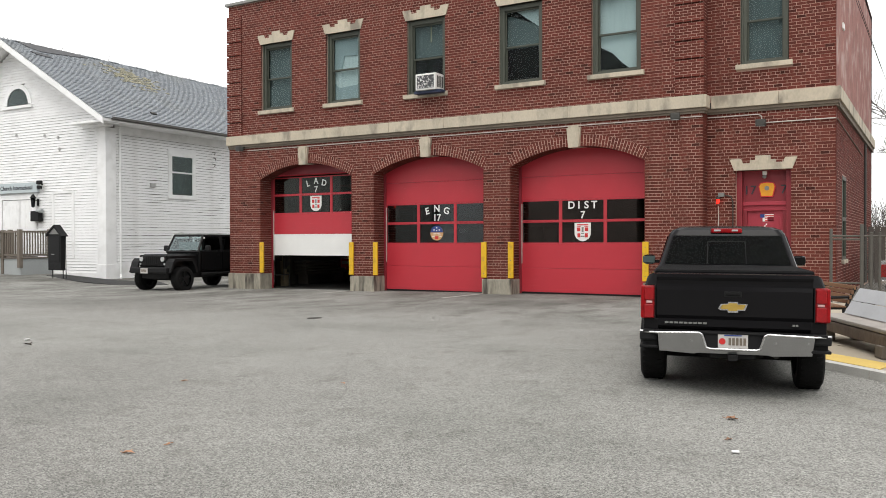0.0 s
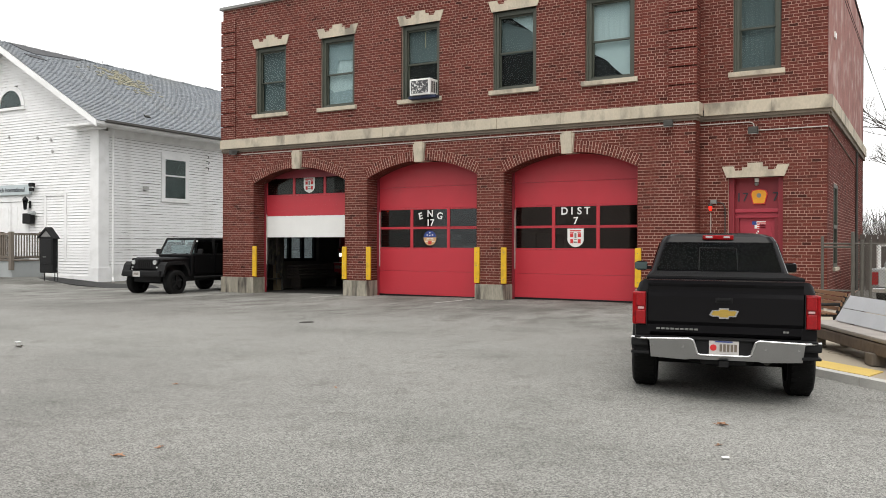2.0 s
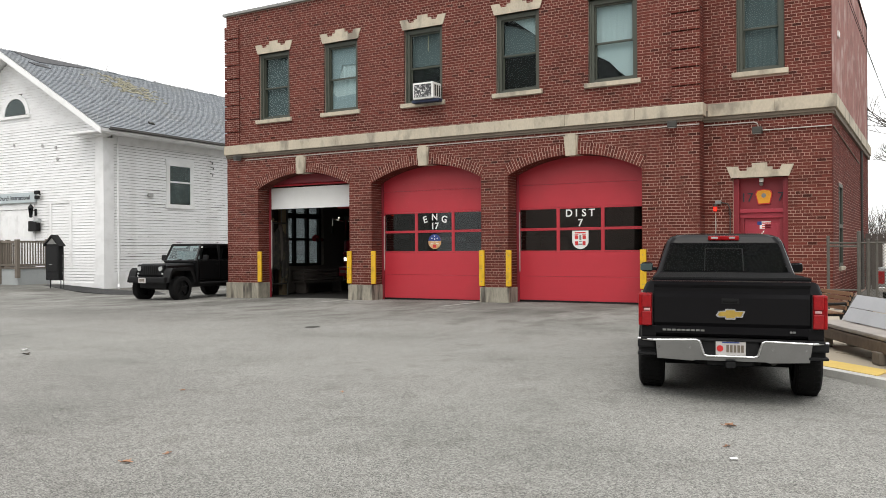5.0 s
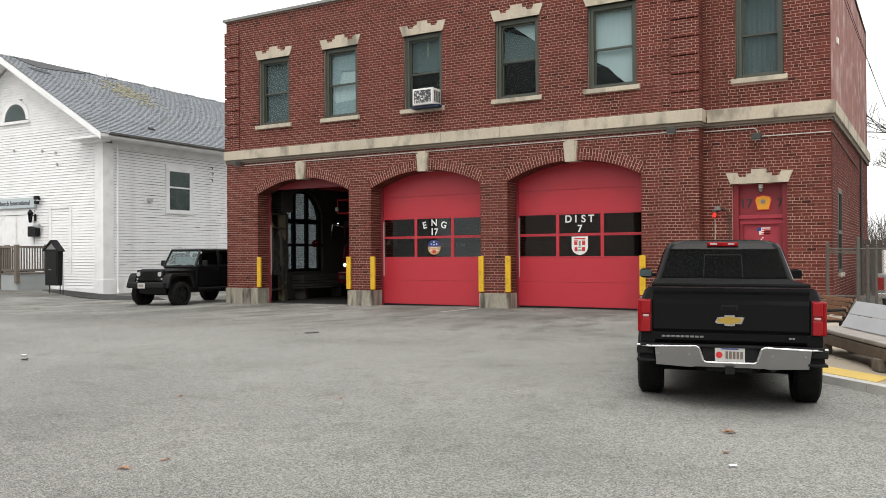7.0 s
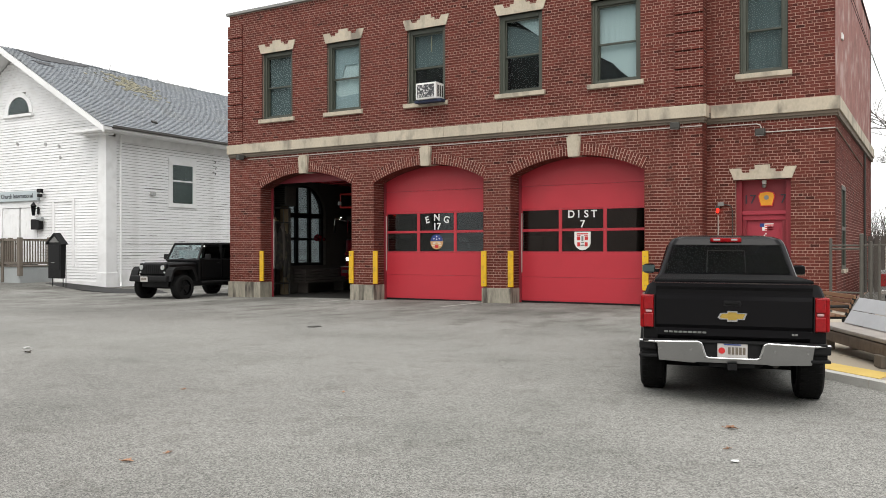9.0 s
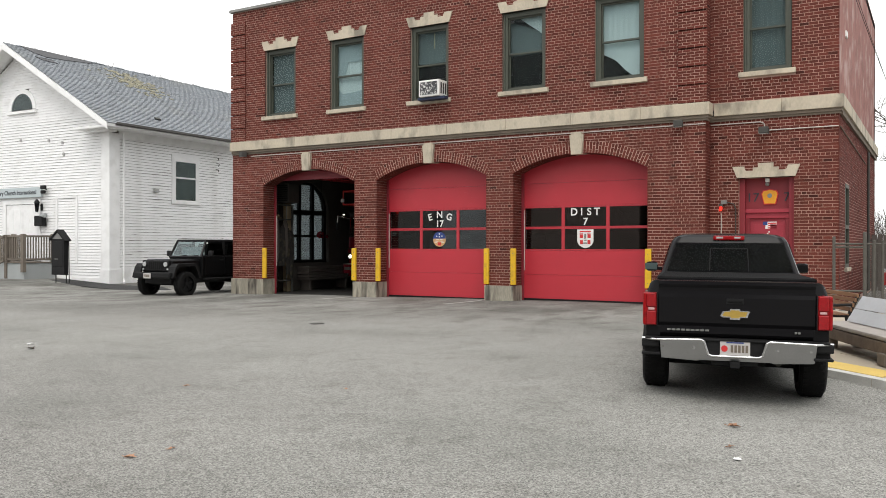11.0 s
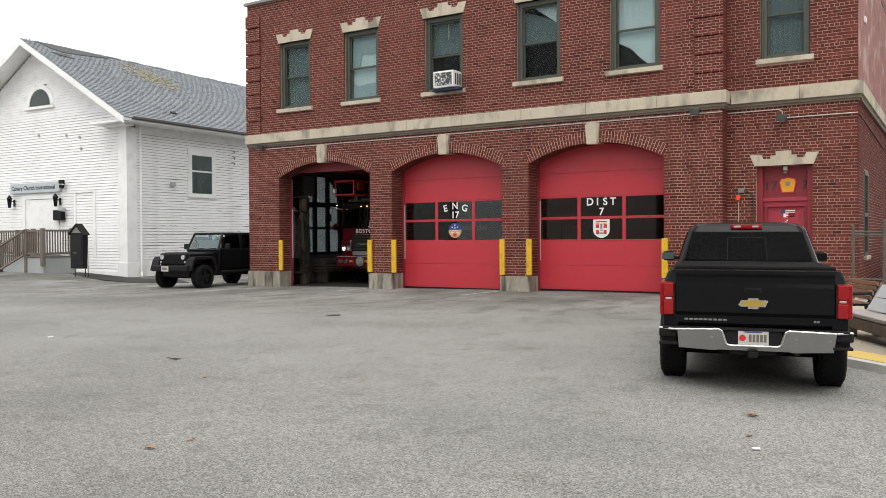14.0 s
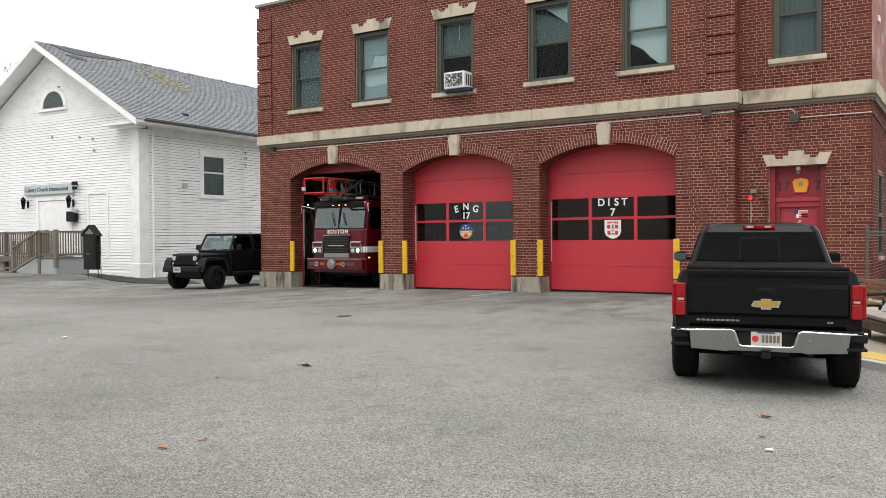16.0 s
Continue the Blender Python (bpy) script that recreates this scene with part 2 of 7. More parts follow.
LADDER_RED = surf("ladder_red", (0.42, 0.02, 0.02), 0.35, var=0.08, scale=3, fine=40, bump=0.0)
WOOD_GREY = surf("weathered_wood", (0.165, 0.14, 0.115), 0.85, var=0.22, scale=2, fine=18, bump=0.2, rnd="object", rvar=0.15, stretch=(1, 1, 0.3))
WOOD_WARM = surf("warm_varnished_slat", (0.20, 0.105, 0.055), 0.6, var=0.2, scale=3, fine=30, bump=0.1, rnd="object", rvar=0.12)
WOOD_PALE = surf("pale_grey_board", (0.47, 0.48, 0.50), 0.7, var=0.08, scale=2, fine=24, bump=0.05)
WOOD_SEAT = surf("worn_seat_plank", (0.34, 0.31, 0.285), 0.85, var=0.2, scale=3, fine=16, bump=0.15)
WOOD_BROWN = surf("rough_brown_beam", (0.15, 0.115, 0.09), 0.9, var=0.35, scale=4, fine=14, bump=0.4)
PALE_CONCRETE = surf("grey_painted_concrete", (0.36, 0.38, 0.38), 0.85, var=0.1, scale=1.5, fine=20, bump=0.1)
# Garage walls and floor: the dimness of the bay is put into dark colours
INTERIOR = surf("garage_wall_dimmed", (0.095, 0.085, 0.075), 0.8, var=0.15, scale=1.5, fine=20, bump=0.05)
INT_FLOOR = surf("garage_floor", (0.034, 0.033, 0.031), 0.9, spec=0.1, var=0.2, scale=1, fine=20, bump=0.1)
PANE = glass("window_glass", (0.80, 0.86, 0.86), 0.01, 0.009)
PANE_DOOR = glass("door_glass", (0.40, 0.42, 0.41), 0.02, 0.12)
PANE_CAR = glass("tinted_car_glass", (0.12, 0.125, 0.13), 0.02, 0.002)
PANE_GARAGE = glass("grimy_garage_glass", (0.36, 0.39, 0.40), 0.05, 0.01)
PANE_SCREEN = glass("fire_screen_glass", (0.5, 0.6, 0.6), 0.02, 0.10)
DIM_BLIND = surf("dim_grey_blind", (0.14, 0.14, 0.135), 0.8, var=0.15, scale=3, fine=20, bump=0.0)
# Teal-grey colour in place of what the mirror reflects
MIRROR = surf("mirror_reflection_teal", (0.07, 0.10, 0.10), 0.15, var=0.05, scale=6, fine=40, bump=0.0)
BLIND_DIM = surf("grey_window_curtain", (0.115, 0.14, 0.145), 0.8, var=0.12, scale=2, fine=20, bump=0.0)
BEIGE_STRIP = surf("pale_beige_strip", (0.42, 0.36, 0.24), 0.8, var=0.1, scale=4, fine=30, bump=0.0)
BLIND_MID = surf("greyish_window_blind", (0.36, 0.41, 0.43), 0.8, var=0.08, scale=2, fine=20, bump=0.0)
BLIND = surf("pale_window_blind", (0.62, 0.66, 0.67), 0.8, var=0.05, scale=2, fine=20, bump=0.0)
# Near-black colour standing in for unlit space behind glass
DARK_ROOM = surf("unlit_room_dark", (0.045, 0.05, 0.048), 0.9, var=0.1, scale=1, fine=10, bump=0.0)
LAMP_RED = surf("red_beacon_lens", (0.6, 0.01, 0.01), 0.2, var=0.05, scale=9, fine=60, bump=0.0, emit=(1.0, 0.02, 0.01, 2.6))
LAMP_AMBER = surf("amber_marker_lens", (0.7, 0.25, 0.02), 0.2, var=0.05, scale=9, fine=60, bump=0.0, emit=(1.0, 0.42, 0.05, 3.0))
LAMP_WHITE = surf("lit_headlamp_lens", (0.9, 0.9, 0.85), 0.15, var=0.02, scale=9, fine=60, bump=0.0, emit=(1.0, 0.95, 0.82, 4.0))
LENS_CLEAR = surf("headlamp_glass", (0.50, 0.52, 0.52), 0.1, var=0.05, scale=9, fine=60, bump=0.0, coat=0.5)
BARK = surf("bare_bark", (0.10, 0.085, 0.075), 0.9, var=0.2, scale=5, fine=40, bump=0.2)
LEAF_BROWN = surf("dry_leaf", (0.36, 0.19, 0.11), 0.8, var=0.25, scale=20, fine=90, bump=0.1, rnd="object", rvar=0.4)
PAPER = surf("white_paper_scrap", (0.85, 0.85, 0.84), 0.8, var=0.03, scale=20, fine=90, bump=0.05)
IRON = surf("cast_iron", (0.07, 0.068, 0.062), 0.7, metal=0.4, var=0.2, scale=8, fine=50, bump=0.2)
SHRUB = surf("grey_twigs", (0.10, 0.085, 0.075), 0.9, var=0.3, scale=3, fine=30, bump=0.1, rnd="island", rvar=0.3)

# ---- mesh helpers ----


def part(name, bm, material, parent=None, label="", smooth=False):
    """Links a bmesh as one mesh object under a thing or a part."""
    me = bpy.data.meshes.new(name)
    bmesh.ops.recalc_face_normals(bm, faces=bm.faces)
    bm.to_mesh(me)
    bm.free()
    me.materials.append(material)
    if smooth:
        for p in me.polygons:
            p.use_smooth = True
    ob = new(name, me)
    ob.parent = parent
    if label:
        ob["label"] = label
    return ob


def thing(name, label, category, at=None, group="", kind=""):
    """An Empty at the thing's base, which parents its parts."""
    ob = tagged(new(name), label, category, group, kind)
    ob.empty_display_size = 0.2
    if at is not None:
        ob.matrix_basis = at
    return ob


def box(bm, x0, x1, y0, y1, z0, z1, bevel=0.0, m=None):
    made = bmesh.ops.create_cube(bm, size=1.0)["verts"]
    for v in made:
        v.co = Vector(((x0 + x1) / 2 + v.co.x * (x1 - x0), (y0 + y1) / 2 + v.co.y * (y1 - y0), (z0 + z1) / 2 + v.co.z * (z1 - z0)))
    if bevel:
        edges = list({e for v in made for e in v.link_edges})
        made = list({v for f in bmesh.ops.bevel(bm, geom=edges, offset=bevel, segments=2, profile=0.6, affect="EDGES")["faces"] for v in f.verts} | {v for v in made if v.is_valid})
    if m is not None:
        bmesh.ops.transform(bm, matrix=m, verts=made)
    return bm


def prism(bm, outline, axis, a, b, m=None):
    """A closed outline in the two other axes, drawn out along an axis from a to b."""
    def put(p, q):
        return {"x": (q, p[0], p[1]), "y": (p[0], q, p[1]), "z": (p[0], p[1], q)}[axis]
    lo, hi = [bm.verts.new(put(p, a)) for p in outline], [bm.verts.new(put(p, b)) for p in outline]
    bm.faces.new(lo)
    bm.faces.new(hi[::-1])
    for i in range(len(lo)):
        j = (i + 1) % len(lo)
        bm.faces.new((lo[j], lo[i], hi[i], hi[j]))
    if m is not None:
        bmesh.ops.transform(bm, matrix=m, verts=lo + hi)
    return bm


def tube(bm, p, q, r0, r1=None, seg=10, caps=True):
    p, q = Vector(p), Vector(q)
    d = q - p
    m = Matrix.Translation((p + q) / 2) @ d.to_track_quat("Z", "Y").to_matrix().to_4x4()
    bmesh.ops.create_cone(bm, cap_ends=caps, segments=seg, radius1=r0, radius2=r0 if r1 is None else r1, depth=d.length, matrix=m)
    return bm


def ball(bm, c, r, scale=(1, 1, 1), seg=12):
    bmesh.ops.create_uvsphere(bm, u_segments=seg, v_segments=max(6, seg // 2), radius=r, matrix=Matrix.Translation(c) @ Matrix.Diagonal((*scale, 1)))
    return bm


def loft(bm, rings, closed=True):
    """Skins rings of equal length; caps the ends."""
    rows = [[bm.verts.new(p) for p in r] for r in rings]
    n = len(rows[0])
    for a, b in zip(rows, rows[1:]):
        for i in range(n if closed else n - 1):
            j = (i + 1) % n
            bm.faces.new((a[i], a[j], b[j], b[i]))
    if closed:
        bm.faces.new(rows[0][::-1])
        bm.faces.new(rows[-1])
    return bm


def sticks(name, rods, material, parent=None):
    """Many thin tapered rods, given as (from, to, radius, end radius), as one mesh."""
    verts, faces = [], []
    for p, q, r0, r1 in rods:
        p, q = Vector(p), Vector(q)
        d = (q - p).normalized()
        a = d.orthogonal().normalized()
        b = d.cross(a)
        base = len(verts)
        for c, r in ((p, r0), (q, r1)):
            for k in range(4):
                t = math.pi / 2 * k
                verts.append(tuple(c + a * (r * math.cos(t)) + b * (r * math.sin(t))))
        faces += [(base + k, base + (k + 1) % 4, base + 4 + (k + 1) % 4, base + 4 + k) for k in range(4)]
    me = bpy.data.meshes.new(name)
    me.from_pydata(verts, [], faces)
    me.materials.append(material)
    ob = new(name, me)
    ob.parent = parent
    return ob


def B():
    return bmesh.new()


def lettering(name, words, size, at, material, parent, label="", spread=1.0, depth=0.004, bold=0.0):
    """Words in the built-in font as a mesh, centred on a pose whose z points out of the surface."""
    cu = bpy.data.curves.new(name, "FONT")
    cu.body, cu.size, cu.extrude, cu.align_x, cu.align_y, cu.space_character, cu.offset = words, size, depth, "CENTER", "CENTER", spread, bold
    tmp = bpy.data.objects.new(name, cu)
    scene.collection.objects.link(tmp)
    bpy.context.view_layer.update()
    me = bpy.data.meshes.new_from_object(tmp.evaluated_get(bpy.context.evaluated_depsgraph_get()))
    bpy.data.objects.remove(tmp)
    bpy.data.curves.remove(cu)
    me.materials.clear()
    me.materials.append(material)
    ob = new(name, me)
    ob.parent = parent
    ob.matrix_basis = at
    if label:
        ob["label"] = label
    return ob


def boxes_mesh(name, cells, material, parent=None, bevel=0.003):
    """Many small blocks, given by their corners, as one mesh without modifiers; each has chamfered front edges left to the shade of its joints."""
    cells = np.array(cells, float)
    n = len(cells)
    idx = np.array([[0, 0, 0], [1, 0, 0], [1, 1, 0], [0, 1, 0], [0, 0, 1], [1, 0, 1], [1, 1, 1], [0, 1, 1]])
    v = np.stack([cells[:, [0, 2, 4]] * (1 - i) + cells[:, [1, 3, 5]] * i for i in idx], 1).reshape(-1, 3)
    f = np.array([[0, 3, 2, 1], [4, 5, 6, 7], [0, 1, 5, 4], [1, 2, 6, 5], [2, 3, 7, 6], [3, 0, 4, 7]])
    faces = (f[None] + 8 * np.arange(n)[:, None, None]).reshape(-1, 4)
    me = bpy.data.meshes.new(name)
    me.from_pydata(v.tolist(), [], faces.tolist())
    me.materials.append(material)
    ob = new(name, me)
    ob.parent = parent
    return ob

# ---- ground ----
Y0 = 22.4            # front face of the main facade
YW = 22.9            # front face of the set-back wing
YD = 23.02           # faces of the garage doors
XL, XR, XE = -22.36, -5.3, -2.16   # main facade's ends, wing's end
YB = 36.2            # back of the building
BAYS = (-18.83, -13.86, -8.89)
HALF = 2.03
SPRING, CROWN = 3.78, 4.28
RADIUS = (HALF ** 2 + (CROWN - SPRING) ** 2) / (2 * (CROWN - SPRING))
ARC_Z = CROWN - RADIUS


def gz(x, y):
    """Height of the yard: it falls gently towards the church and into a shallow hollow by the kerb."""
    s = min(1, max(0, (y - 9) / 11))
    rise = min(1, max(0, (-31.5 - x) / 5)) * 0.28
    dip = 0.09 * math.exp(-((x + 1.4) / 1.2) ** 2 - ((y - 9.5) / 1.0) ** 2)
    return (max(-0.19, 0.0105 * min(0, x + 9.5)) + rise) * s * s * (3 - 2 * s) - dip


def spaced(*runs):
    out = []
    for a, b, n in runs:
        out += list(np.linspace(a, b, n, endpoint=False))
    return out + [runs[-1][1]]


def ground():
    xs = spaced((-2500, -80, 6), (-80, -36, 8), (-36, 4, 60), (4, 60, 8), (60, 2500, 6))
    ys = spaced((-2500, -60, 6), (-60, 0, 6), (0, 26, 40), (26, 80, 8), (80, 3000, 6))
    bm = B()
    grid = [[bm.verts.new((x, y, gz(x, y))) for x in xs] for y in ys]
    for a, b in zip(grid, grid[1:]):
        for i in range(len(xs) - 1):
            bm.faces.new((a[i], a[i + 1], b[i + 1], b[i]))
    tagged(part("ground", bm, ASPHALT, smooth=True), "worn grey asphalt yard with darker stains", "ground", kind="structure")


ground()

# ---- fire station: walls ----
COURSE, BLEN, JOINT = 0.081, 0.222, 0.0125
WINDOWS = ((-20.07, 0), (-17.13, 1), (-13.87, 2), (-10.59, 3), (-7.67, 4))   # centre of each upper window
WHALF, WZ0, WZ1 = 0.71, 6.24, 8.6
WING_WIN = (-3.86, 0.60)
DOOR_W = (-3.885, 0.685, 3.42)     # wing doorway: centre, half width, head
BAND0, BAND1 = 5.02, 5.41
TOP = 10.17


def main_gaps(z):
    """The parts of the main facade's length that have no brick at a height."""
    out = []
    for c in BAYS:
        if z < SPRING:
            out.append((c - HALF, c + HALF))
        elif z < SPRING + 0.29:
            r = RADIUS + 0.275
            reach = math.sqrt(max(0.0, r * r - (z - ARC_Z) ** 2))
            out.append((c - min(reach, HALF + 0.13 * (z - SPRING) / 0.27), c + min(reach, HALF + 0.13 * (z - SPRING) / 0.27)))
        elif z < CROWN + 0.33:
            reach = math.sqrt(max(0.0, (RADIUS + 0.275) ** 2 - (z - ARC_Z) ** 2))
            out.append((c - reach, c + reach))
        if CROWN - 0.03 < z < 4.85:
            out.append((c - 0.2, c + 0.2))
    for c, _ in WINDOWS:
        if WZ0 - 0.13 < z < WZ0 + 0.02:
            out.append((c - WHALF - 0.1, c + WHALF + 0.1))
        elif WZ0 < z < WZ1:
            out.append((c - WHALF, c + WHALF))
        elif WZ1 <= z < WZ1 + 0.2:
            k = 0.02 + 0.13 * (z - WZ1) / 0.33
            out.append((c - WHALF - k, c + WHALF + k))
    if BAND0 - 0.02 < z < BAND1:
        out.append((-100, 100))
    return out


def wing_gaps(z):
    out = []
    c, hw, head = DOOR_W
    if z < head:
        out.append((c - hw, c + hw))
    elif z < head + 0.17:
        k = 0.13 * (z - head) / 0.3
        out.append((c - hw - k, c + hw + k))
    c, hw = WING_WIN
    if WZ0 - 0.19 < z < WZ0 - 0.05:
        out.append((c - hw - 0.09, c + hw + 0.09))
    elif WZ0 - 0.06 < z < WZ1:
        out.append((c - hw, c + hw))
    if BAND0 - 0.02 < z < BAND1:
        out.append((-100, 100))
    return out


def side_gaps(z):
    out = [(24.45, 25.55)] if 1.05 < z < 3.3 else []
    if z > BAND0 - 0.02:
        out.append((-100, 100))
    return out


def courses(a, b, z0, z1, gaps, rng):
    """Bricks of a wall from a to b, as (start, end, bottom, top): running bond with a course of headers in every sixth."""
    cells, k, z = [], 0, z0
    while z + COURSE <= z1 + 0.02:
        mid = z + COURSE / 2
        spans, cur = [], a
        for g0, g1 in sorted(gaps(mid)):
            if g0 > cur:
                spans.append((cur, min(g0, b)))
            cur = max(cur, g1)
        if cur < b:
            spans.append((cur, b))
        length = BLEN / 2 if k % 6 == 5 else BLEN
        for s, e in spans:
            x = a + math.floor((s - a) / length) * length - (length / 2 if k % 2 else 0)
            run = []
            while x < e - 1e-6:
                p, q = max(x, s), min(x + length, e)
                if q > p:
                    run.append([p, q])
                x += length
            # no slivers at the ends of a course
            if len(run) > 1 and run[0][1] - run[0][0] < 0.06:
                run[1][0] = run.pop(0)[0]
            if len(run) > 1 and run[-1][1] - run[-1][0] < 0.06:
                run[-2][1] = run.pop()[1]
            for p, q in run:
                p, q = p + (JOINT / 2 if p > s else 0), q - (JOINT / 2 if q < e else 0)
                if q - p > 0.01:
                    cells.append((p, q, z + JOINT / 2, z + COURSE - JOINT / 2, rng.uniform(-0.0025, 0.0035)))
        z += COURSE
        k += 1
    return cells


def slab(bm, y0, y1, rects):
    for x0, x1, z0, z1 in rects:
        box(bm, x0, x1, y0, y1, z0, z1)


def arc(c, r, half, n=24):
    return [(c + x, ARC_Z + math.sqrt(r * r - x * x)) for x in np.linspace(-half, half, n + 1)]


SINGLE = []       # bricks that are laid as objects of their own, at the end of the file


def station_walls():
    rng = random.Random(4)
    depth = 0.6
    front = Y0 + 0.006
    bm = B()
    edges = [XL] + [v for c in BAYS for v in (c - HALF, c + HALF)] + [XR]
    for a, b in zip(edges[0::2], edges[1::2]):
        box(bm, a + 0.014, b - 0.014, front, Y0 + depth, -0.3, BAND0)
    for c in BAYS:
        prism(bm, arc(c, RADIUS + 0.012, HALF) + [(c + HALF, BAND0), (c - HALF, BAND0)], "y", front, Y0 + depth)
    box(bm, XL, XR, front, Y0 + 0.4, BAND0, WZ0)
    wx = [XL] + [v for c, _ in WINDOWS for v in (c - WHALF, c + WHALF)] + [XR]
    for a, b in zip(wx[0::2], wx[1::2]):
        box(bm, a, b, front, Y0 + 0.4, WZ0, WZ1)
    box(bm, XL, XR, front, Y0 + 0.4, WZ1, TOP)
    wall = part("wall_south", bm, MORTAR)
    tagged(wall, "red brick station front with three arched bays", "wall", kind="structure")
    near, rest = [], []
    for a, b, z0, z1, d in courses(XL, XR, 0.43, TOP, main_gaps, rng):
        cell = (a, b, Y0 + d, Y0 + 0.05, z0, z1)
        (near if -6.9 < a and b < -5.25 and 1.8 < z0 < 4.0 else rest).append(cell)
    SINGLE.extend((wall, c) for c in near[:300])
    rest += near[300:]
    # arch rings of two courses of headers on edge
    stuff = boxes_mesh("brickwork", rest, BRICK, wall)
    stuff["kind"] = "stuff"
    for c in BAYS:
        span = math.asin((HALF + 0.0) / RADIUS)
        n = 48
        for i in range(n):
            t0, t1 = -span + 2 * span * (i + 0.10) / n, -span + 2 * span * (i + 0.90) / n
            if abs((t0 + t1) / 2) * RADIUS < 0.21:
                continue
            cut = 0.215 if i % 2 else 0.105
            for r0, r1 in ((RADIUS + 0.002, RADIUS + cut - 0.006), (RADIUS + cut + 0.006, RADIUS + rng.uniform(0.318, 0.324))):
                pts = [(c + r * math.sin(t), ARC_Z + r * math.cos(t)) for r, t in ((r0, t0), (r0, t1), (r1, t1), (r1, t0))]
                part("arch_brick", prism(B(), pts, "y", Y0 - 0.010 + rng.uniform(-0.002, 0.002), Y0 + depth), BRICK_ONE, wall)
    for c in BAYS:
        lo = arc(c, RADIUS + 0.006, HALF - 0.004)
        k = (RADIUS + 0.318) / RADIUS
        up = [(c + (x - c) * k, ARC_Z + (z - ARC_Z) * k) for x, z in lo]
        bm = B()
        for i in range(len(lo) - 1):
            prism(bm, [lo[i], lo[i + 1], up[i + 1], up[i]], "y", Y0 - 0.005, Y0 + 0.05)
        part("arch_mortar", bm, MORTAR, wall)
    # reveals of the bays, facing east and west
    cells = []
    for c in BAYS:
        for x, s in ((c - HALF, 1), (c + HALF, -1)):
            for a, b, z0, z1, d in courses(Y0 + 0.052, Y0 + depth, 0.43, SPRING + 0.05, lambda z: [], rng):
                cells.append((x - 0.03, x + 0.004 + d, a, b, z0, z1) if s > 0 else (x - 0.004 - d, x + 0.03, a, b, z0, z1))
    # left end of the building and the return between main front and wing
    for a, b, z0, z1, d in courses(Y0 + 0.06, YW, 0.43, TOP, lambda z: [(-100, 100)] if BAND0 - 0.02 < z < BAND1 else [], rng):
        cells.append((XR - 0.04, XR + 0.004 + d, a, b, z0, z1))
    ob = boxes_mesh("reveal_bricks", cells, BRICK, wall)
    ob["kind"] = "stuff"
    # plinth stones under the piers
    for a, b in zip(edges[0::2], edges[1::2]):
        bm = B()
        box(bm, a - (0.03 if a == XL else 0.03), b + 0.03, Y0 - 0.06, Y0 + depth - 0.02, -0.3, 0.43, 0.015)
        part("plinth_stone", bm, PLINTH, wall, "water-stained pale stone plinth")
    # limestone band with a moulding under it
    joints = [XL - 0.05] + [XL + 1.0 + 2.05 * i for i in range(8)] + [XR + 0.12]
    for a, b in zip(joints, joints[1:]):
        bm = B()
        box(bm, a + 0.003, b - 0.003, Y0 - 0.12, Y0 + 0.3, BAND0 + 0.06, BAND1, 0.012)
        part("band_stone", bm, LIMESTONE, wall, "weathered limestone band")
    # Moulding coloured dark so that it draws the band's shadow line
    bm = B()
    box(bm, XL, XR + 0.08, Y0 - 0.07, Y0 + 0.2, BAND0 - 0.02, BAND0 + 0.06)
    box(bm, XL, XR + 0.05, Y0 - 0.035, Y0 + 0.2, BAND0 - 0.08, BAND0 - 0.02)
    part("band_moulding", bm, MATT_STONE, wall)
    for c in BAYS:
        bm = B()
        prism(bm, [(c - 0.16, CROWN - 0.03), (c + 0.16, CROWN - 0.03), (c + 0.21, 4.80), (c - 0.21, 4.80)], "y", Y0 - 0.09, Y0 + 0.3)
        box(bm, c - 0.15, c + 0.15, Y0 - 0.115, Y0, CROWN - 0.05, 4.86, 0.01)
        part("keystone", bm, LIMESTONE, wall, "pale limestone keystone")
    # quoins: raised blocks of brickwork with a shadow joint
    for x0, x1, zs in ((XL - 0.05, XL + 0.66, 5.42), (XR - 0.72, XR + 0.045, 5.42)):
        z = zs
        while z + 0.47 < TOP:
            q = []
            for k in range(6):
                zz = z + 0.012 + k * 0.0745
                x = x0 - (0.1 if k % 2 else 0)
                while x < x1:
                    p, e = max(x, x0), min(x + BLEN, x1)
                    if e - p > 0.03:
                        q.append((p + 0.007, e - 0.007, Y0 - 0.06, Y0 + 0.02, zz, zz + 0.062))
                    x += BLEN
            quoin = part("quoin", box(B(), x0 + 0.016, x1 - 0.016, Y0 - 0.055, Y0 + 0.03, z + 0.012, z + 0.012 + 6 * 0.0745 - 0.008), MORTAR, wall)
            boxes_mesh("quoin_bricks", q, BRICK, quoin)["kind"] = "stuff"
            z += 0.487
    bm = B()
    box(bm, XL - 0.1, XR + 0.1, Y0 - 0.1, Y0 + 0.45, TOP, TOP + 0.1, 0.012)
    part("coping", bm, STEEL, wall, "grey metal coping with tar stains")
    return wall


# Dark brown; on the mouldings it holds the shadow under the band
MATT_STONE = surf("dark_moulding_brown", (0.17, 0.14, 0.11), 0.9, var=0.25, scale=2, fine=25, bump=0.1)


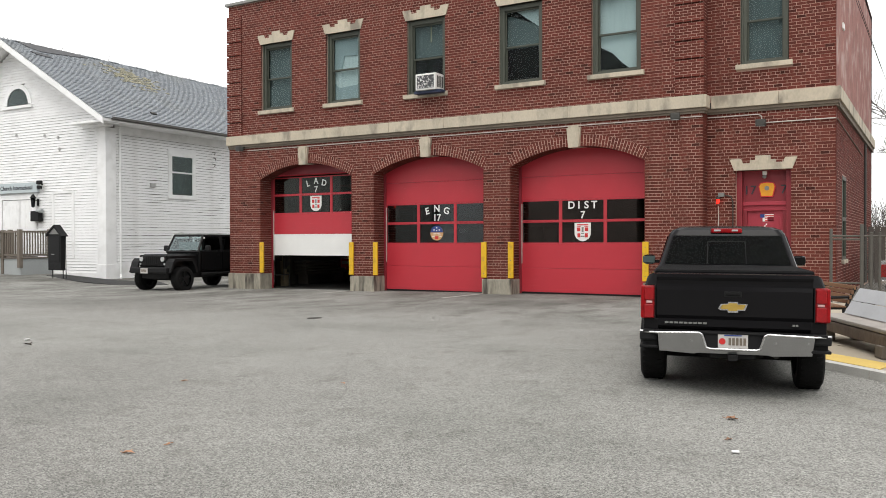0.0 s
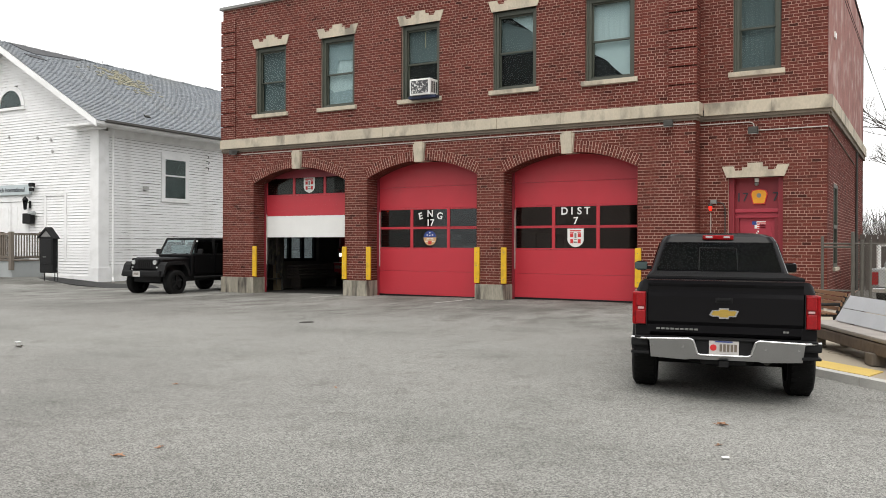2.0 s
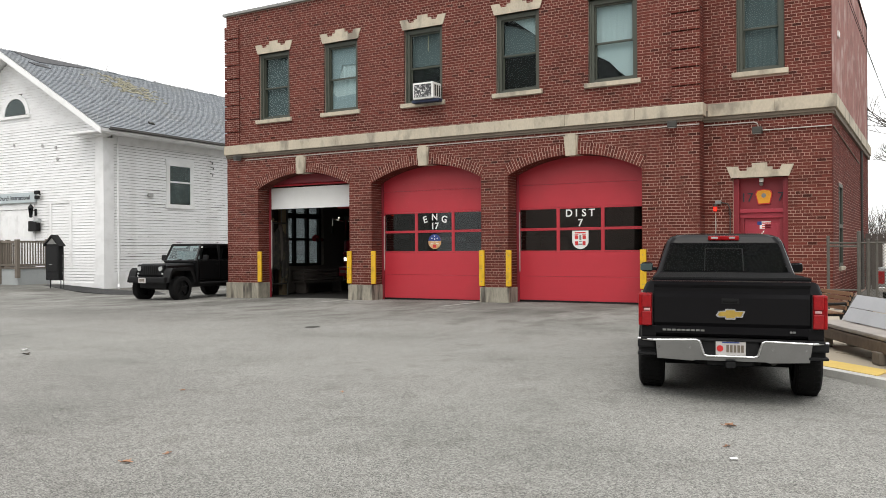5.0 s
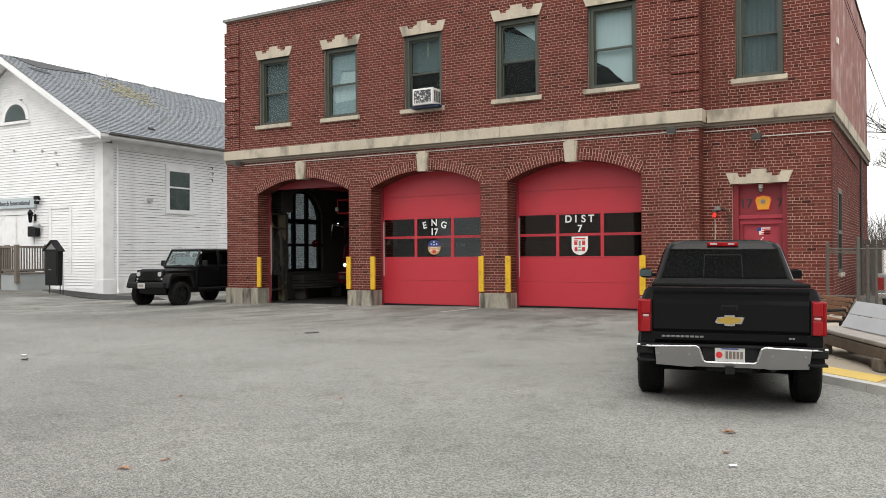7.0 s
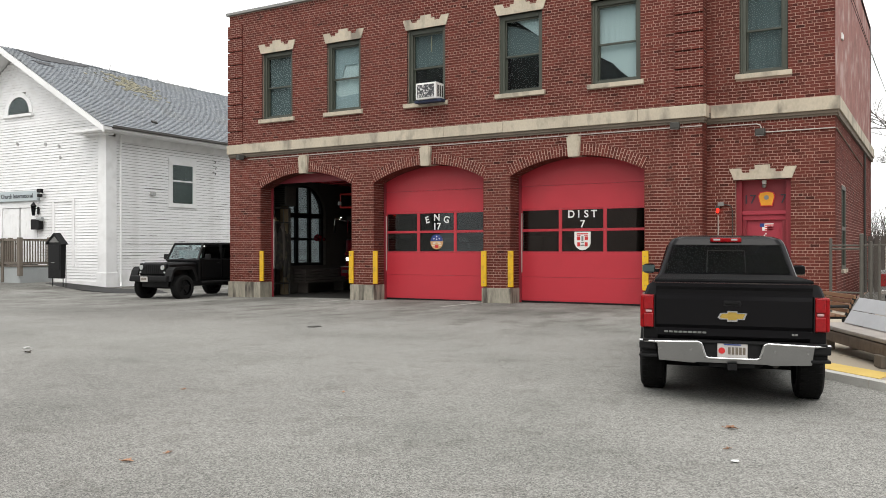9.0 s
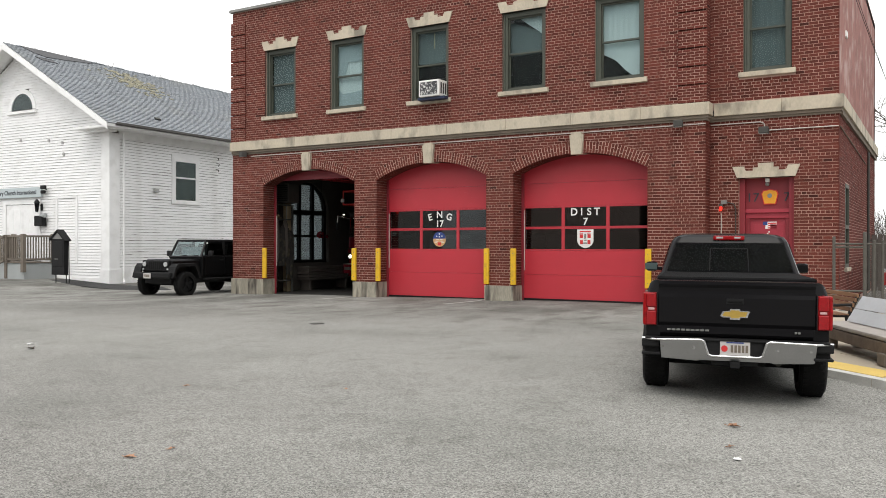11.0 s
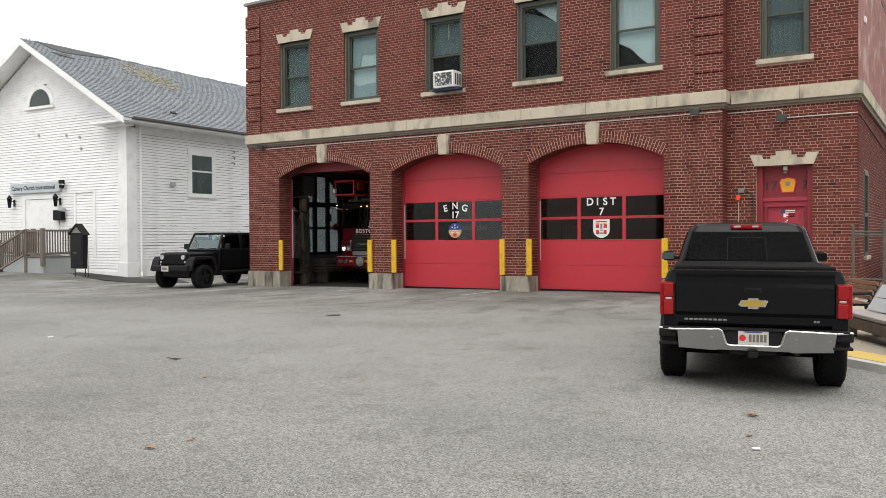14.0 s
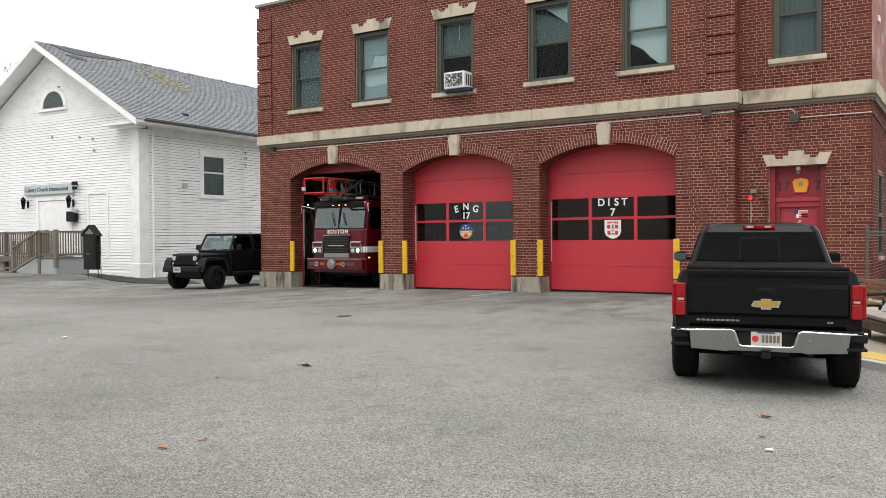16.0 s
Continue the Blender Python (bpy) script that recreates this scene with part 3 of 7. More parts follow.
def stepped_lintel(name, c, hw, z, y, parent, rise=0.33):
    """A flat stone lintel with splayed ends and a stepped crown."""
    e = hw + 0.13
    bm = B()
    pts = [(c - hw - 0.03, z), (c + hw + 0.03, z), (c + e + 0.02, z + rise), (c + e - 0.27, z + rise), (c + e - 0.32, z + rise - 0.12), (c + 0.32, z + rise - 0.12),
           (c + 0.32, z + rise - 0.04), (c + 0.19, z + rise - 0.04), (c + 0.19, z + rise + 0.07), (c - 0.19, z + rise + 0.07), (c - 0.19, z + rise - 0.04),
           (c - 0.32, z + rise - 0.04), (c - 0.32, z + rise - 0.12), (c - e + 0.32, z + rise - 0.12), (c - e + 0.27, z + rise), (c - e - 0.02, z + rise)]
    prism(bm, pts, "y", y - 0.03, y + 0.2)
    return part(name, bm, LIMESTONE, parent, "stepped limestone lintel")


def upper_window(c, hw, z0, z1, y, number, shade, drop):
    """A double-hung window with a blind or a dark room behind it."""
    win = thing("window_%d" % number, "green-grey double-hung sash window with a stone sill", "window", kind="structure")
    stepped_lintel("lintel", c, hw, z1, y, win)
    sill = part("window_sill", box(B(), c - hw - 0.1, c + hw + 0.1, y - 0.09, y + 0.25, z0 - 0.13, z0, 0.01), LIMESTONE, win)
    bm = B()
    f = 0.15
    for x0, x1, a, b in ((c - hw, c - hw + f, z0, z1), (c + hw - f, c + hw, z0, z1), (c - hw + f, c + hw - f, z1 - 0.14, z1), (c - hw + f, c + hw - f, z0, z0 + 0.10)):
        box(bm, x0, x1, y + 0.10, y + 0.22, a, b, 0.006)
    for x0, x1 in ((c - hw + 0.02, c - hw + 0.07), (c + hw - 0.07, c + hw - 0.02)):
        box(bm, x0, x1, y + 0.07, y + 0.12, z0 + 0.02, z1 - 0.02, 0.006)
    part("window_frame", bm, GREEN_FRAME, win)
    mid = z0 + (z1 - z0) * 0.47
    for name, a, b, yy in (("upper_sash", mid, z1 - 0.14, y + 0.17), ("lower_sash", z0 + 0.10, mid + 0.05, y + 0.215)):
        bm = B()
        x0, x1 = c - hw + f, c + hw - f
        for p, q, r, s in ((x0, x0 + 0.04, a, b), (x1 - 0.04, x1, a, b), (x0 + 0.04, x1 - 0.04, a, a + 0.05), (x0 + 0.04, x1 - 0.04, b - 0.05, b)):
            box(bm, p, q, yy, yy + 0.04, r, s, 0.003)
        sash = part(name, bm, GREEN_FRAME, win)
        pane = part("pane", box(B(), x0 + 0.04, x1 - 0.04, yy + 0.018, yy + 0.024, a + 0.05, b - 0.05), PANE, sash)
        pane.visible_shadow = False
        pane.matrix_basis = Matrix.Translation((0, yy + 0.02, (a + b) / 2)) @ pose(0, 0, 0, -0.6 - 0.35 * (number % 3)) @ Matrix.Translation((0, -yy - 0.02, -(a + b) / 2))
    if drop:
        bm = B()
        yb = y + 0.30
        folds = 14
        w = (2 * hw - 2 * f) / folds
        line = [(c - hw + f + i * w, yb + (0.012 if i % 2 else 0.0)) for i in range(folds + 1)]
        prism(bm, line + [(x, yy + 0.006) for x, yy in line[::-1]], "z", drop, z1 - 0.1)
        part("blind", bm, shade, win, "drawn window blind")
    if number == 2:
        x0, x1 = c - hw + f, c + hw - f
        part("curtain", prism(B(), [(x0, z1 - 0.15), (x1, z1 - 0.15), (x1, z1 - 0.78), (x0 + 0.42, z1 - 0.74), (x0 + 0.30, mid + 0.05), (x0, mid + 0.05)], "y", y + 0.275, y + 0.285), BLIND_MID, win, "greyish upper blind with a folded corner")
        part("curtain", prism(B(), [(x0, z0 + 0.1), (x1, z0 + 0.1), (x1, z0 + 0.62), (x0 + 0.2, z0 + 0.55), (x0, z0 + 0.75)], "y", y + 0.275, y + 0.285), BLIND_MID, win)
    # Lit yellowish strip in the room, its brightness put into pale colour
    if number == 3:
        part("pull_cord", box(B(), c + 0.02, c + 0.05, y + 0.275, y + 0.285, z1 - 0.7, z1 - 0.2), BEIGE_STRIP, win, "pale strip behind the glass")
    # Pale sheet with a slanted edge, imitating sky mirrored above a roofline
    if number == 5:
        x0, x1 = c - hw + f, c + hw - f
        fold = [(x0, mid), (x1, mid), (x1, z0 + 0.1), (x1 - 0.22, z0 + 0.12), (x1 - 0.5, z0 + 0.35), (x1 - 0.75, z0 + 0.62), (x0, mid - 0.28)]
        part("curtain", prism(B(), fold, "y", y + 0.30, y + 0.315), BLIND, win, "pale sheet in place of sky mirrored in the glass")
    # Pale corner and dim remainder imitate sky and roof mirrored in the upper sash
    if number == 4:
        x0, x1 = c - hw + f, c + hw - f
        part("curtain", prism(B(), [(x0 + 0.3, z1 - 0.15), (x1, z1 - 0.15), (x1, z1 - 0.75), (x1 - 0.2, z1 - 0.6)], "y", y + 0.30, y + 0.315), BLIND, win, "pale sheet in place of sky mirrored in the glass")
        part("curtain", prism(B(), [(x0, mid), (x1, mid), (x1, z1 - 0.75), (x1 - 0.2, z1 - 0.6), (x0 + 0.2, z1 - 0.3), (x0, z1 - 0.25)], "y", y + 0.32, y + 0.335), BLIND_DIM, win)
    return win


def room_behind():
    """Floors, ceilings and dark inner walls that close the building."""
    bm = B()
    box(bm, XL + 0.3, XE - 0.3, Y0 + 0.45, YB - 0.3, 5.05, 5.25)
    tagged(part("floor_upper", bm, INTERIOR), "timber floor between the two storeys", "floor", kind="structure")
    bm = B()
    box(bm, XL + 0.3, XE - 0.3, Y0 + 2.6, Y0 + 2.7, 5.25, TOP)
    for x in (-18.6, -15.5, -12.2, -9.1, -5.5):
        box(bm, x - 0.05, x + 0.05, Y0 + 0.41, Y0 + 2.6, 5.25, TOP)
    tagged(part("wall_upper_rooms", bm, DARK_ROOM), "partition walls of the upper rooms, dimness in their dark colour", "wall", kind="structure")
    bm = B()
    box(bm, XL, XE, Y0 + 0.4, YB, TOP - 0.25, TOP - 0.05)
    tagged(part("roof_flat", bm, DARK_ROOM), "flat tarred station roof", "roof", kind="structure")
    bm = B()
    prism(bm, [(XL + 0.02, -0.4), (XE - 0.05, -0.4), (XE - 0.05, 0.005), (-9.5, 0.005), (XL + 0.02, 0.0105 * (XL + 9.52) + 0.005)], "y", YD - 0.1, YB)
    tagged(part("floor_garage", bm, INT_FLOOR), "garage floor with the bay's shade in its dark colour", "floor", kind="structure")
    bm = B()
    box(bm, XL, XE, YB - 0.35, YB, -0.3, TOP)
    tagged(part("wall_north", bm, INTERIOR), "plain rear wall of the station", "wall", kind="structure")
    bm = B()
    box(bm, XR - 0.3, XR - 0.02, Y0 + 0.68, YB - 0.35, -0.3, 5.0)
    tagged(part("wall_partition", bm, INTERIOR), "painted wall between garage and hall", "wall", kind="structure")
    # west wall with one tall arched window
    bm = B()
    a, b, zs, zc = 25.05, 27.55, 3.0, 4.2
    x0, x1 = XL, XL + 0.35
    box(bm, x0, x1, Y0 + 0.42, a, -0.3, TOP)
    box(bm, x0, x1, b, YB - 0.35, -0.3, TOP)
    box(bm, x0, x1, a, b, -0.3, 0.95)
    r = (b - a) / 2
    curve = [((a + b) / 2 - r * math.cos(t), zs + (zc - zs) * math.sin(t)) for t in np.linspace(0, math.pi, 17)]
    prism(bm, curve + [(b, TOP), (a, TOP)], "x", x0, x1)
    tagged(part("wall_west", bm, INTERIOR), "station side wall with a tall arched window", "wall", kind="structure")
    win = thing("window_9", "tall dark-framed arched garage window", "window", kind="structure")
    bm = B()
    for y in (a + 0.06, a + 0.85, b - 0.85, b - 0.06):   # mullions
        box(bm, x0 + 0.10, x0 + 0.22, y - 0.075, y + 0.075, 0.95, zs + (zc - zs) * math.sqrt(max(0, 1 - ((y - (a + b) / 2) / r) ** 2)))
    for z, h in ((1.0, 0.07), (2.03, 0.05), (2.98, 0.10)):
        box(bm, x0 + 0.1, x0 + 0.21, a, b, z - h, z + h)
    for i in range(16):
        p, q = curve[i], curve[i + 1]
        tube(bm, (x0 + 0.16, p[0], p[1]), (x0 + 0.16, q[0], q[1]), 0.085, seg=6)
    part("window_frame", bm, MATT_BLACK, win)
    pane = part("pane", box(B(), x0 + 0.15, x0 + 0.156, a, b, 0.95, zc), PANE_GARAGE, win)
    pane.visible_shadow = False


def wing_walls():
    rng = random.Random(9)
    front = YW + 0.006
    c, hw, head = DOOR_W
    wc, ww = WING_WIN
    bm = B()
    for x0, x1, z0, z1 in ((XR, c - hw, -0.3, BAND0), (c + hw, XE - 0.02, -0.3, BAND0), (c - hw, c + hw, head, BAND0), (XR, XE - 0.02, BAND0, WZ0 - 0.06), (XR, wc - ww, WZ0 - 0.06, WZ1), (wc + ww, XE - 0.02, WZ0 - 0.06, WZ1), (XR, XE - 0.02, WZ1, TOP)):
        box(bm, x0, x1, front, YW + 0.4, z0, z1)
    wall = tagged(part("wall_wing", bm, MORTAR), "red brick side wing with an entrance door", "wall", kind="structure")
    cells, near = [], []
    for a, b, z0, z1, d in courses(XR, XE, 0.1, TOP, wing_gaps, rng):
        (near if b < DOOR_W[0] - 0.4 and 1.6 < z0 < 5.0 and len(near) < 290 else cells).append((a, b, YW + d, YW + 0.05, z0, z1))
    SINGLE.extend((wall, c) for c in near)
    boxes_mesh("brickwork", cells, BRICK, wall)["kind"] = "stuff"
    for a, b in ((XR + 0.12, c + 0.4), (c + 0.4, XE + 0.12)):
        part("band_stone", box(B(), a + 0.003, b - 0.003, YW - 0.12, YW + 0.3, BAND0 + 0.06, BAND1, 0.012), LIMESTONE, wall, "weathered limestone band")
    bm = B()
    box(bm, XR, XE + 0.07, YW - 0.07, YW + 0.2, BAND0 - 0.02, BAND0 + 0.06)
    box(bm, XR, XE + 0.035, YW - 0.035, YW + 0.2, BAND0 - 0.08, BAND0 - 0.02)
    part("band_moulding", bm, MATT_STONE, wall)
    part("coping", box(B(), XR, XE + 0.1, YW - 0.1, YW + 0.45, TOP, TOP + 0.1, 0.012), STEEL, wall)
    stepped_lintel("door_lintel", c, hw, head, YW, wall, 0.3)
    # east side
    bm = B()
    for y0, y1, z0, z1 in ((YW + 0.4, 24.45, -0.3, BAND0), (25.55, YB, -0.3, BAND0), (24.45, 25.55, -0.3, 1.05), (24.45, 25.55, 3.3, BAND0), ):
        box(bm, XE - 0.4, XE - 0.006, y0, y1, z0, z1)
    east = tagged(part("wall_east", bm, MORTAR), "brick side wall, painted smooth above the band", "wall", kind="structure")
    cells = [(XE - 0.05, XE + d, a, b, z0, z1) for a, b, z0, z1, d in courses(YW + 0.02, YB, 0.1, BAND0 - 0.05, side_gaps, rng)]
    boxes_mesh("brickwork", cells, BRICK, east)["kind"] = "stuff"
    part("painted_upper_wall", box(B(), XE - 0.4, XE, YW + 0.05, YB, BAND1 - 0.02, TOP), STUCCO, east, "smooth pink-red painted upper wall")
    for i in range(5):
        y0 = YW + 0.3 + (YB - YW - 0.3) * i / 5
        part("band_stone", box(B(), XE - 0.3, XE + 0.12, y0 + 0.004, y0 + (YB - YW - 0.3) / 5 - 0.004, BAND0 + 0.06, BAND1, 0.012), LIMESTONE, east, "weathered limestone band")
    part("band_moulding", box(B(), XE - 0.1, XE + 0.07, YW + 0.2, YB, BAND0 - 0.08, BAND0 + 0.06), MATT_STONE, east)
    win = thing("window_8", "narrow dark side window", "window", kind="structure")
    bm = B()
    for y0, y1, z0, z1 in ((24.45, 24.55, 1.05, 3.3), (25.45, 25.55, 1.05, 3.3), (24.55, 25.45, 3.2, 3.3), (24.55, 25.45, 1.05, 1.15), (24.55, 25.45, 2.1, 2.2)):
        box(bm, XE - 0.10, XE + 0.010, y0, y1, z0, z1)
    part("window_frame", bm, GREEN_FRAME, win)
    part("pane", box(B(), XE - 0.035, XE - 0.029, 24.55, 25.45, 1.15, 3.2), PANE_CAR, win)
    part("window_sill", box(B(), XE - 0.1, XE + 0.06, 24.35, 25.65, 0.95, 1.05, 0.008), LIMESTONE, win)
    return wall


def wing_door():
    """Red entrance: panelled surround, transom panel with a badge sign, and the leaf."""
    c, hw, head = DOOR_W
    d = thing("door_4", "red panelled entrance door and surround, recess shade in their paint", "door", kind="structure")
    # Surround, transom and leaf have the recess shade in their colours
    bm = B()
    for x0, x1 in ((c - hw, c - hw + 0.14), (c + hw - 0.14, c + hw)):
        box(bm, x0, x1, YW + 0.14, YW + 0.34, 0.0, head, 0.008)
    for x0, x1 in ((c - hw + 0.14, c - hw + 0.24), (c + hw - 0.24, c + hw - 0.14)):
        box(bm, x0, x1, YW + 0.26, YW + 0.36, 0.0, 2.36, 0.006)
    part("surround", bm, RED_TRIM, d)
    bm = B()
    box(bm, c - hw + 0.14, c + hw - 0.14, YW + 0.3, YW + 0.38, 2.6, head)
    part("transom_panel", bm, RED_TRIM, d)
    bm = B()
    box(bm, c - hw + 0.13, c + hw - 0.13, YW + 0.2, YW + 0.37, 2.5, 2.6, 0.01)
    box(bm, c - hw + 0.14, c + hw - 0.14, YW + 0.25, YW + 0.37, 2.36, 2.5, 0.01)
    part("transom_bar", bm, LEAF_SHADED, d)
    bm = B()
    box(bm, c - hw + 0.24, c + hw - 0.24, YW + 0.32, YW + 0.37, 0.16, 2.36, 0.004)
    for z0, z1 in ((1.35, 2.2), (0.3, 1.2)):
        for s in (-1, 1):
            box(bm, c + s * 0.21 - 0.15, c + s * 0.21 + 0.15, YW + 0.312, YW + 0.33, z0, z1, 0.006)
    leaf = part("leaf", bm, LEAF_SHADED, d)
    part("handle", tube(tube(B(), (c + 0.35, YW + 0.32, 1.1), (c + 0.35, YW + 0.25, 1.1), 0.025), (c + 0.35, YW + 0.25, 1.1), (c + 0.25, YW + 0.25, 1.1), 0.014), STEEL, leaf)
    bm = B()
    box(bm, c - hw, c + hw, YW - 0.3, YW + 0.36, -0.05, 0.16, 0.012)
    part("step", bm, PLINTH, d)
    # stickers on the leaf
    bm = B()
    box(bm, c - 0.12, c + 0.22, YW + 0.315, YW + 0.319, 2.08, 2.27)
    st = part("flag_sticker", bm, LETTER, leaf, "small striped flag sticker")
    bm = B()
    for k in range(3):
        box(bm, c + 0.0, c + 0.22, YW + 0.312, YW + 0.3145, 2.09 + k * 0.06, 2.12 + k * 0.06)
    part("flag_stripe", bm, BRIGHT_RED, st)
    part("flag_corner", box(B(), c - 0.12, c - 0.01, YW + 0.311, YW + 0.3145, 2.18, 2.27), BLUE, st)
    bm = B()
    rng = random.Random(3)
    for i in range(5):
        for k in range(5):
            if rng.random() < 0.6:
                box(bm, c - 0.02 + k * 0.036, c + 0.012 + k * 0.036, YW + 0.314, YW + 0.318, 1.80 + i * 0.045, 1.84 + i * 0.045)
    part("round_sticker", bm, LETTER, leaf, "small black and white sticker")
    # badge and numerals on the transom panel
    x, y = -3.83, YW + 0.285
    sh = [(x - 0.15, 2.72), (x + 0.15, 2.72), (x + 0.215, 3.0), (x + 0.17, 3.09), (x, 3.12), (x - 0.17, 3.09), (x - 0.215, 3.0)]
    sign = part("badge_sign", prism(B(), sh, "y", y - 0.02, y + 0.015), BRIGHT_RED, d, "amber shield-shaped badge sign")
    part("badge_face", prism(B(), [(x + (a - x) * 0.88, 2.92 + (b - 2.92) * 0.88) for a, b in sh], "y", y - 0.026, y - 0.0205), AMBER_SIGN, sign)
    part("badge_seal", tube(B(), (x, y - 0.027, 2.95), (x, y - 0.032, 2.95), 0.06, seg=16), STEEL, sign)
    lettering("numeral", "17", 0.33, pose(-4.26, y + 0.004, 2.9, 90), DARK_LETTER, d, "dark metal numerals", depth=0.012)
    lettering("numeral", "7", 0.33, pose(-3.42, y + 0.004, 2.9, 90), DARK_LETTER, d, depth=0.012)


def shut_door(c, words, numeral):
    door = thing("sectional_door", "closed red overhead garage door with two glazed rows", "garage door", group="garage doors", at=pose(c, YD, 0))
    fill_door(door, words, numeral, False, 0.0105 * (c + 9.5))
    return door


SECTIONS = []     # parts of the rising door and their heights when it is shut


def fill_door(door, words, numeral, moving, foot=0.0):
    w = HALF - 0.0
    rows = [(0.0 if moving else foot + 0.04, 0.76), (0.765, 1.49), (1.495, 2.165), (2.17, 2.80), (2.805, 3.5), (3.505, 4.4)]
    for k, (z0, z1) in enumerate(rows):
        glazed = k in (2, 3)
        bm = B()
        if not glazed:
            box(bm, -w, w, 0, 0.05, z0, z1, 0.006)
            for i in range(1, 4):
                z = z0 + (z1 - z0) * i / 4
                box(bm, -w, w, -0.0015, 0.01, z - 0.010, z + 0.010, 0.001)
        else:
            for x in (-w + 0.05, -0.69, 0.69, w - 0.05):
                box(bm, x - 0.05, x + 0.05, 0, 0.05, z0, z1, 0.005)
            for a, b in ((-w + 0.1, -0.74), (-0.64, 0.64), (0.74, w - 0.1)):
                box(bm, a, b, 0, 0.05, z0, z0 + 0.035, 0.003)
                box(bm, a, b, 0, 0.05, z1 - 0.035, z1, 0.003)
        white = moving and k == 0
        if moving:
            mid = (z0 + z1) / 2
            bmesh.ops.translate(bm, verts=bm.verts, vec=(0, 0, -mid))
        sec = part("section", bm, WHITE_PAINT if white else RED_DOOR, door, "white bottom section" if white else "")
        if glazed:
            for a, b in ((-w + 0.1, -0.74), (-0.64, 0.64), (0.74, w - 0.1)):
                o = (z0 + z1) / 2 if moving else 0
                p = part("pane", box(B(), a, b, 0.022, 0.028, z0 + 0.035 - o, z1 - 0.035 - o), PANE_DOOR, sec)
                p.visible_shadow = False
        if moving:
            SECTIONS.append((sec, (z0 + z1) / 2))
    if not moving:
        part("bottom_seal", box(B(), -w, w, 0.0, 0.05, foot - 0.03, foot + 0.038, 0.01), MATT_BLACK, door)
    upper, zu = (SECTIONS[3] if moving else (door, 0))
    for i, ch in enumerate(words):
        k = i - (len(words) - 1) / 2
        three = len(words) == 3
        at = pose(k * (0.36 if three else 0.235), 0.0195, 2.62 - zu - 0.075 * k * k * three, 90) @ pose(0, 0, 0, 0, 0, -14 * k * three)
        lettering("letter", ch, 0.30, at, LETTER, upper, "white painted letter", bold=0.006)
    lettering("numeral", numeral, 0.30, pose(0, 0.0195, 2.33 - zu, 90), LETTER, upper, "white painted numeral", bold=0.006)


def shield_emblem(door, c, z):
    """White shield with four red quarters and a pale cross."""
    out = [(-0.25, 0.27), (0.25, 0.27), (0.25, -0.08), (0.2, -0.18), (0.1, -0.25), (0, -0.275), (-0.1, -0.25), (-0.2, -0.18), (-0.25, -0.08)]
    s = part("emblem", prism(B(), [(x, z + y) for x, y in out], "y", 0.010, 0.018), LETTER, door, "white shield emblem with red quarters")
    bm = B()
    for x0, x1, z0, z1 in ((-0.17, -0.07, 0.02, 0.13), (0.07, 0.17, 0.02, 0.13), (-0.16, -0.07, -0.16, -0.04), (0.07, 0.16, -0.16, -0.04), (-0.17, 0.17, 0.19, 0.225), (-0.17, -0.06, 0.15, 0.17), (0.06, 0.17, 0.15, 0.17)):
        box(bm, x0, x1, 0.006, 0.0098, z + z0, z + z1)
    part("emblem_quarters", bm, BRIGHT_RED, s)
    bm = B()
    for x0, x1, z0, z1 in ((-0.03, 0.03, 0.0, 0.14), (-0.045, 0.045, -0.06, -0.03), (-0.06, 0.06, -0.15, -0.11)):
        box(bm, x0, x1, 0.006, 0.0098, z + z0, z + z1)
    part("emblem_tower", bm, STEEL, s)


def round_emblem(door, z):
    """Round blue disc over tan spread wings."""
    s = part("emblem", tube(B(), (0, 0.018, z), (0, 0.011, z), 0.24, seg=24), SKIN_GOLD, door, "round emblem with a starred blue top")
    top = [(0.235 * math.cos(t), z + 0.02 + 0.22 * math.sin(t)) for t in np.linspace(0, math.pi, 13)]
    part("emblem_sky", prism(B(), top, "y", 0.006, 0.0108), BLUE, s)
    bm = B()
    for x, zz in ((0, 0.17), (-0.1, 0.1), (0.1, 0.1), (0, 0.08)):
        box(bm, x - 0.02, x + 0.02, 0.003, 0.0058, z + zz - 0.02, z + zz + 0.02)
    for k in range(3):
        for sgn in (-1, 1):
            box(bm, sgn * (0.07 + 0.03 * k) - 0.05, sgn * (0.07 + 0.03 * k) + 0.05, 0.006, 0.0105, z - 0.02 - 0.05 * k, z - 0.002 - 0.05 * k)
    part("emblem_marks", bm, LETTER, s)
    part("emblem_base", box(B(), -0.06, 0.06, 0.005, 0.0105, z - 0.2, z - 0.1), BRIGHT_RED, s)


def door_frames():
    for i, c in enumerate(BAYS):
        f = thing("door_%d" % (i + 1), "red steel garage door frame with worn pale edge", "door frame", kind="structure")
        for s in (-1, 1):
            bm = B()
            x = c + s * (HALF - 0.045)
            box(bm, x - 0.04, x + 0.04, YD - 0.06, YD - 0.012, -0.13, SPRING + 0.3, 0.006)
            part("jamb", bm, RED_TRIM, f)
            x = c + s * (HALF - 0.10)
            part("edge_strip", box(B(), x - 0.008, x + 0.008, YD - 0.05, YD - 0.01, 0.9, 2.7, 0.003), WHITE_PIPE, f)
        head = arc(c, RADIUS - 0.0, HALF - 0.01)
        if i == 0:
            half = math.sqrt((RADIUS - 0.005) ** 2 - (3.98 - ARC_Z) ** 2)
            part("head_panel", prism(B(), arc(c, RADIUS - 0.005, half) + [(c + half, 3.97), (c - half, 3.97)], "y", Y0 + 0.50, Y0 + 0.55), RED_TRIM, f)


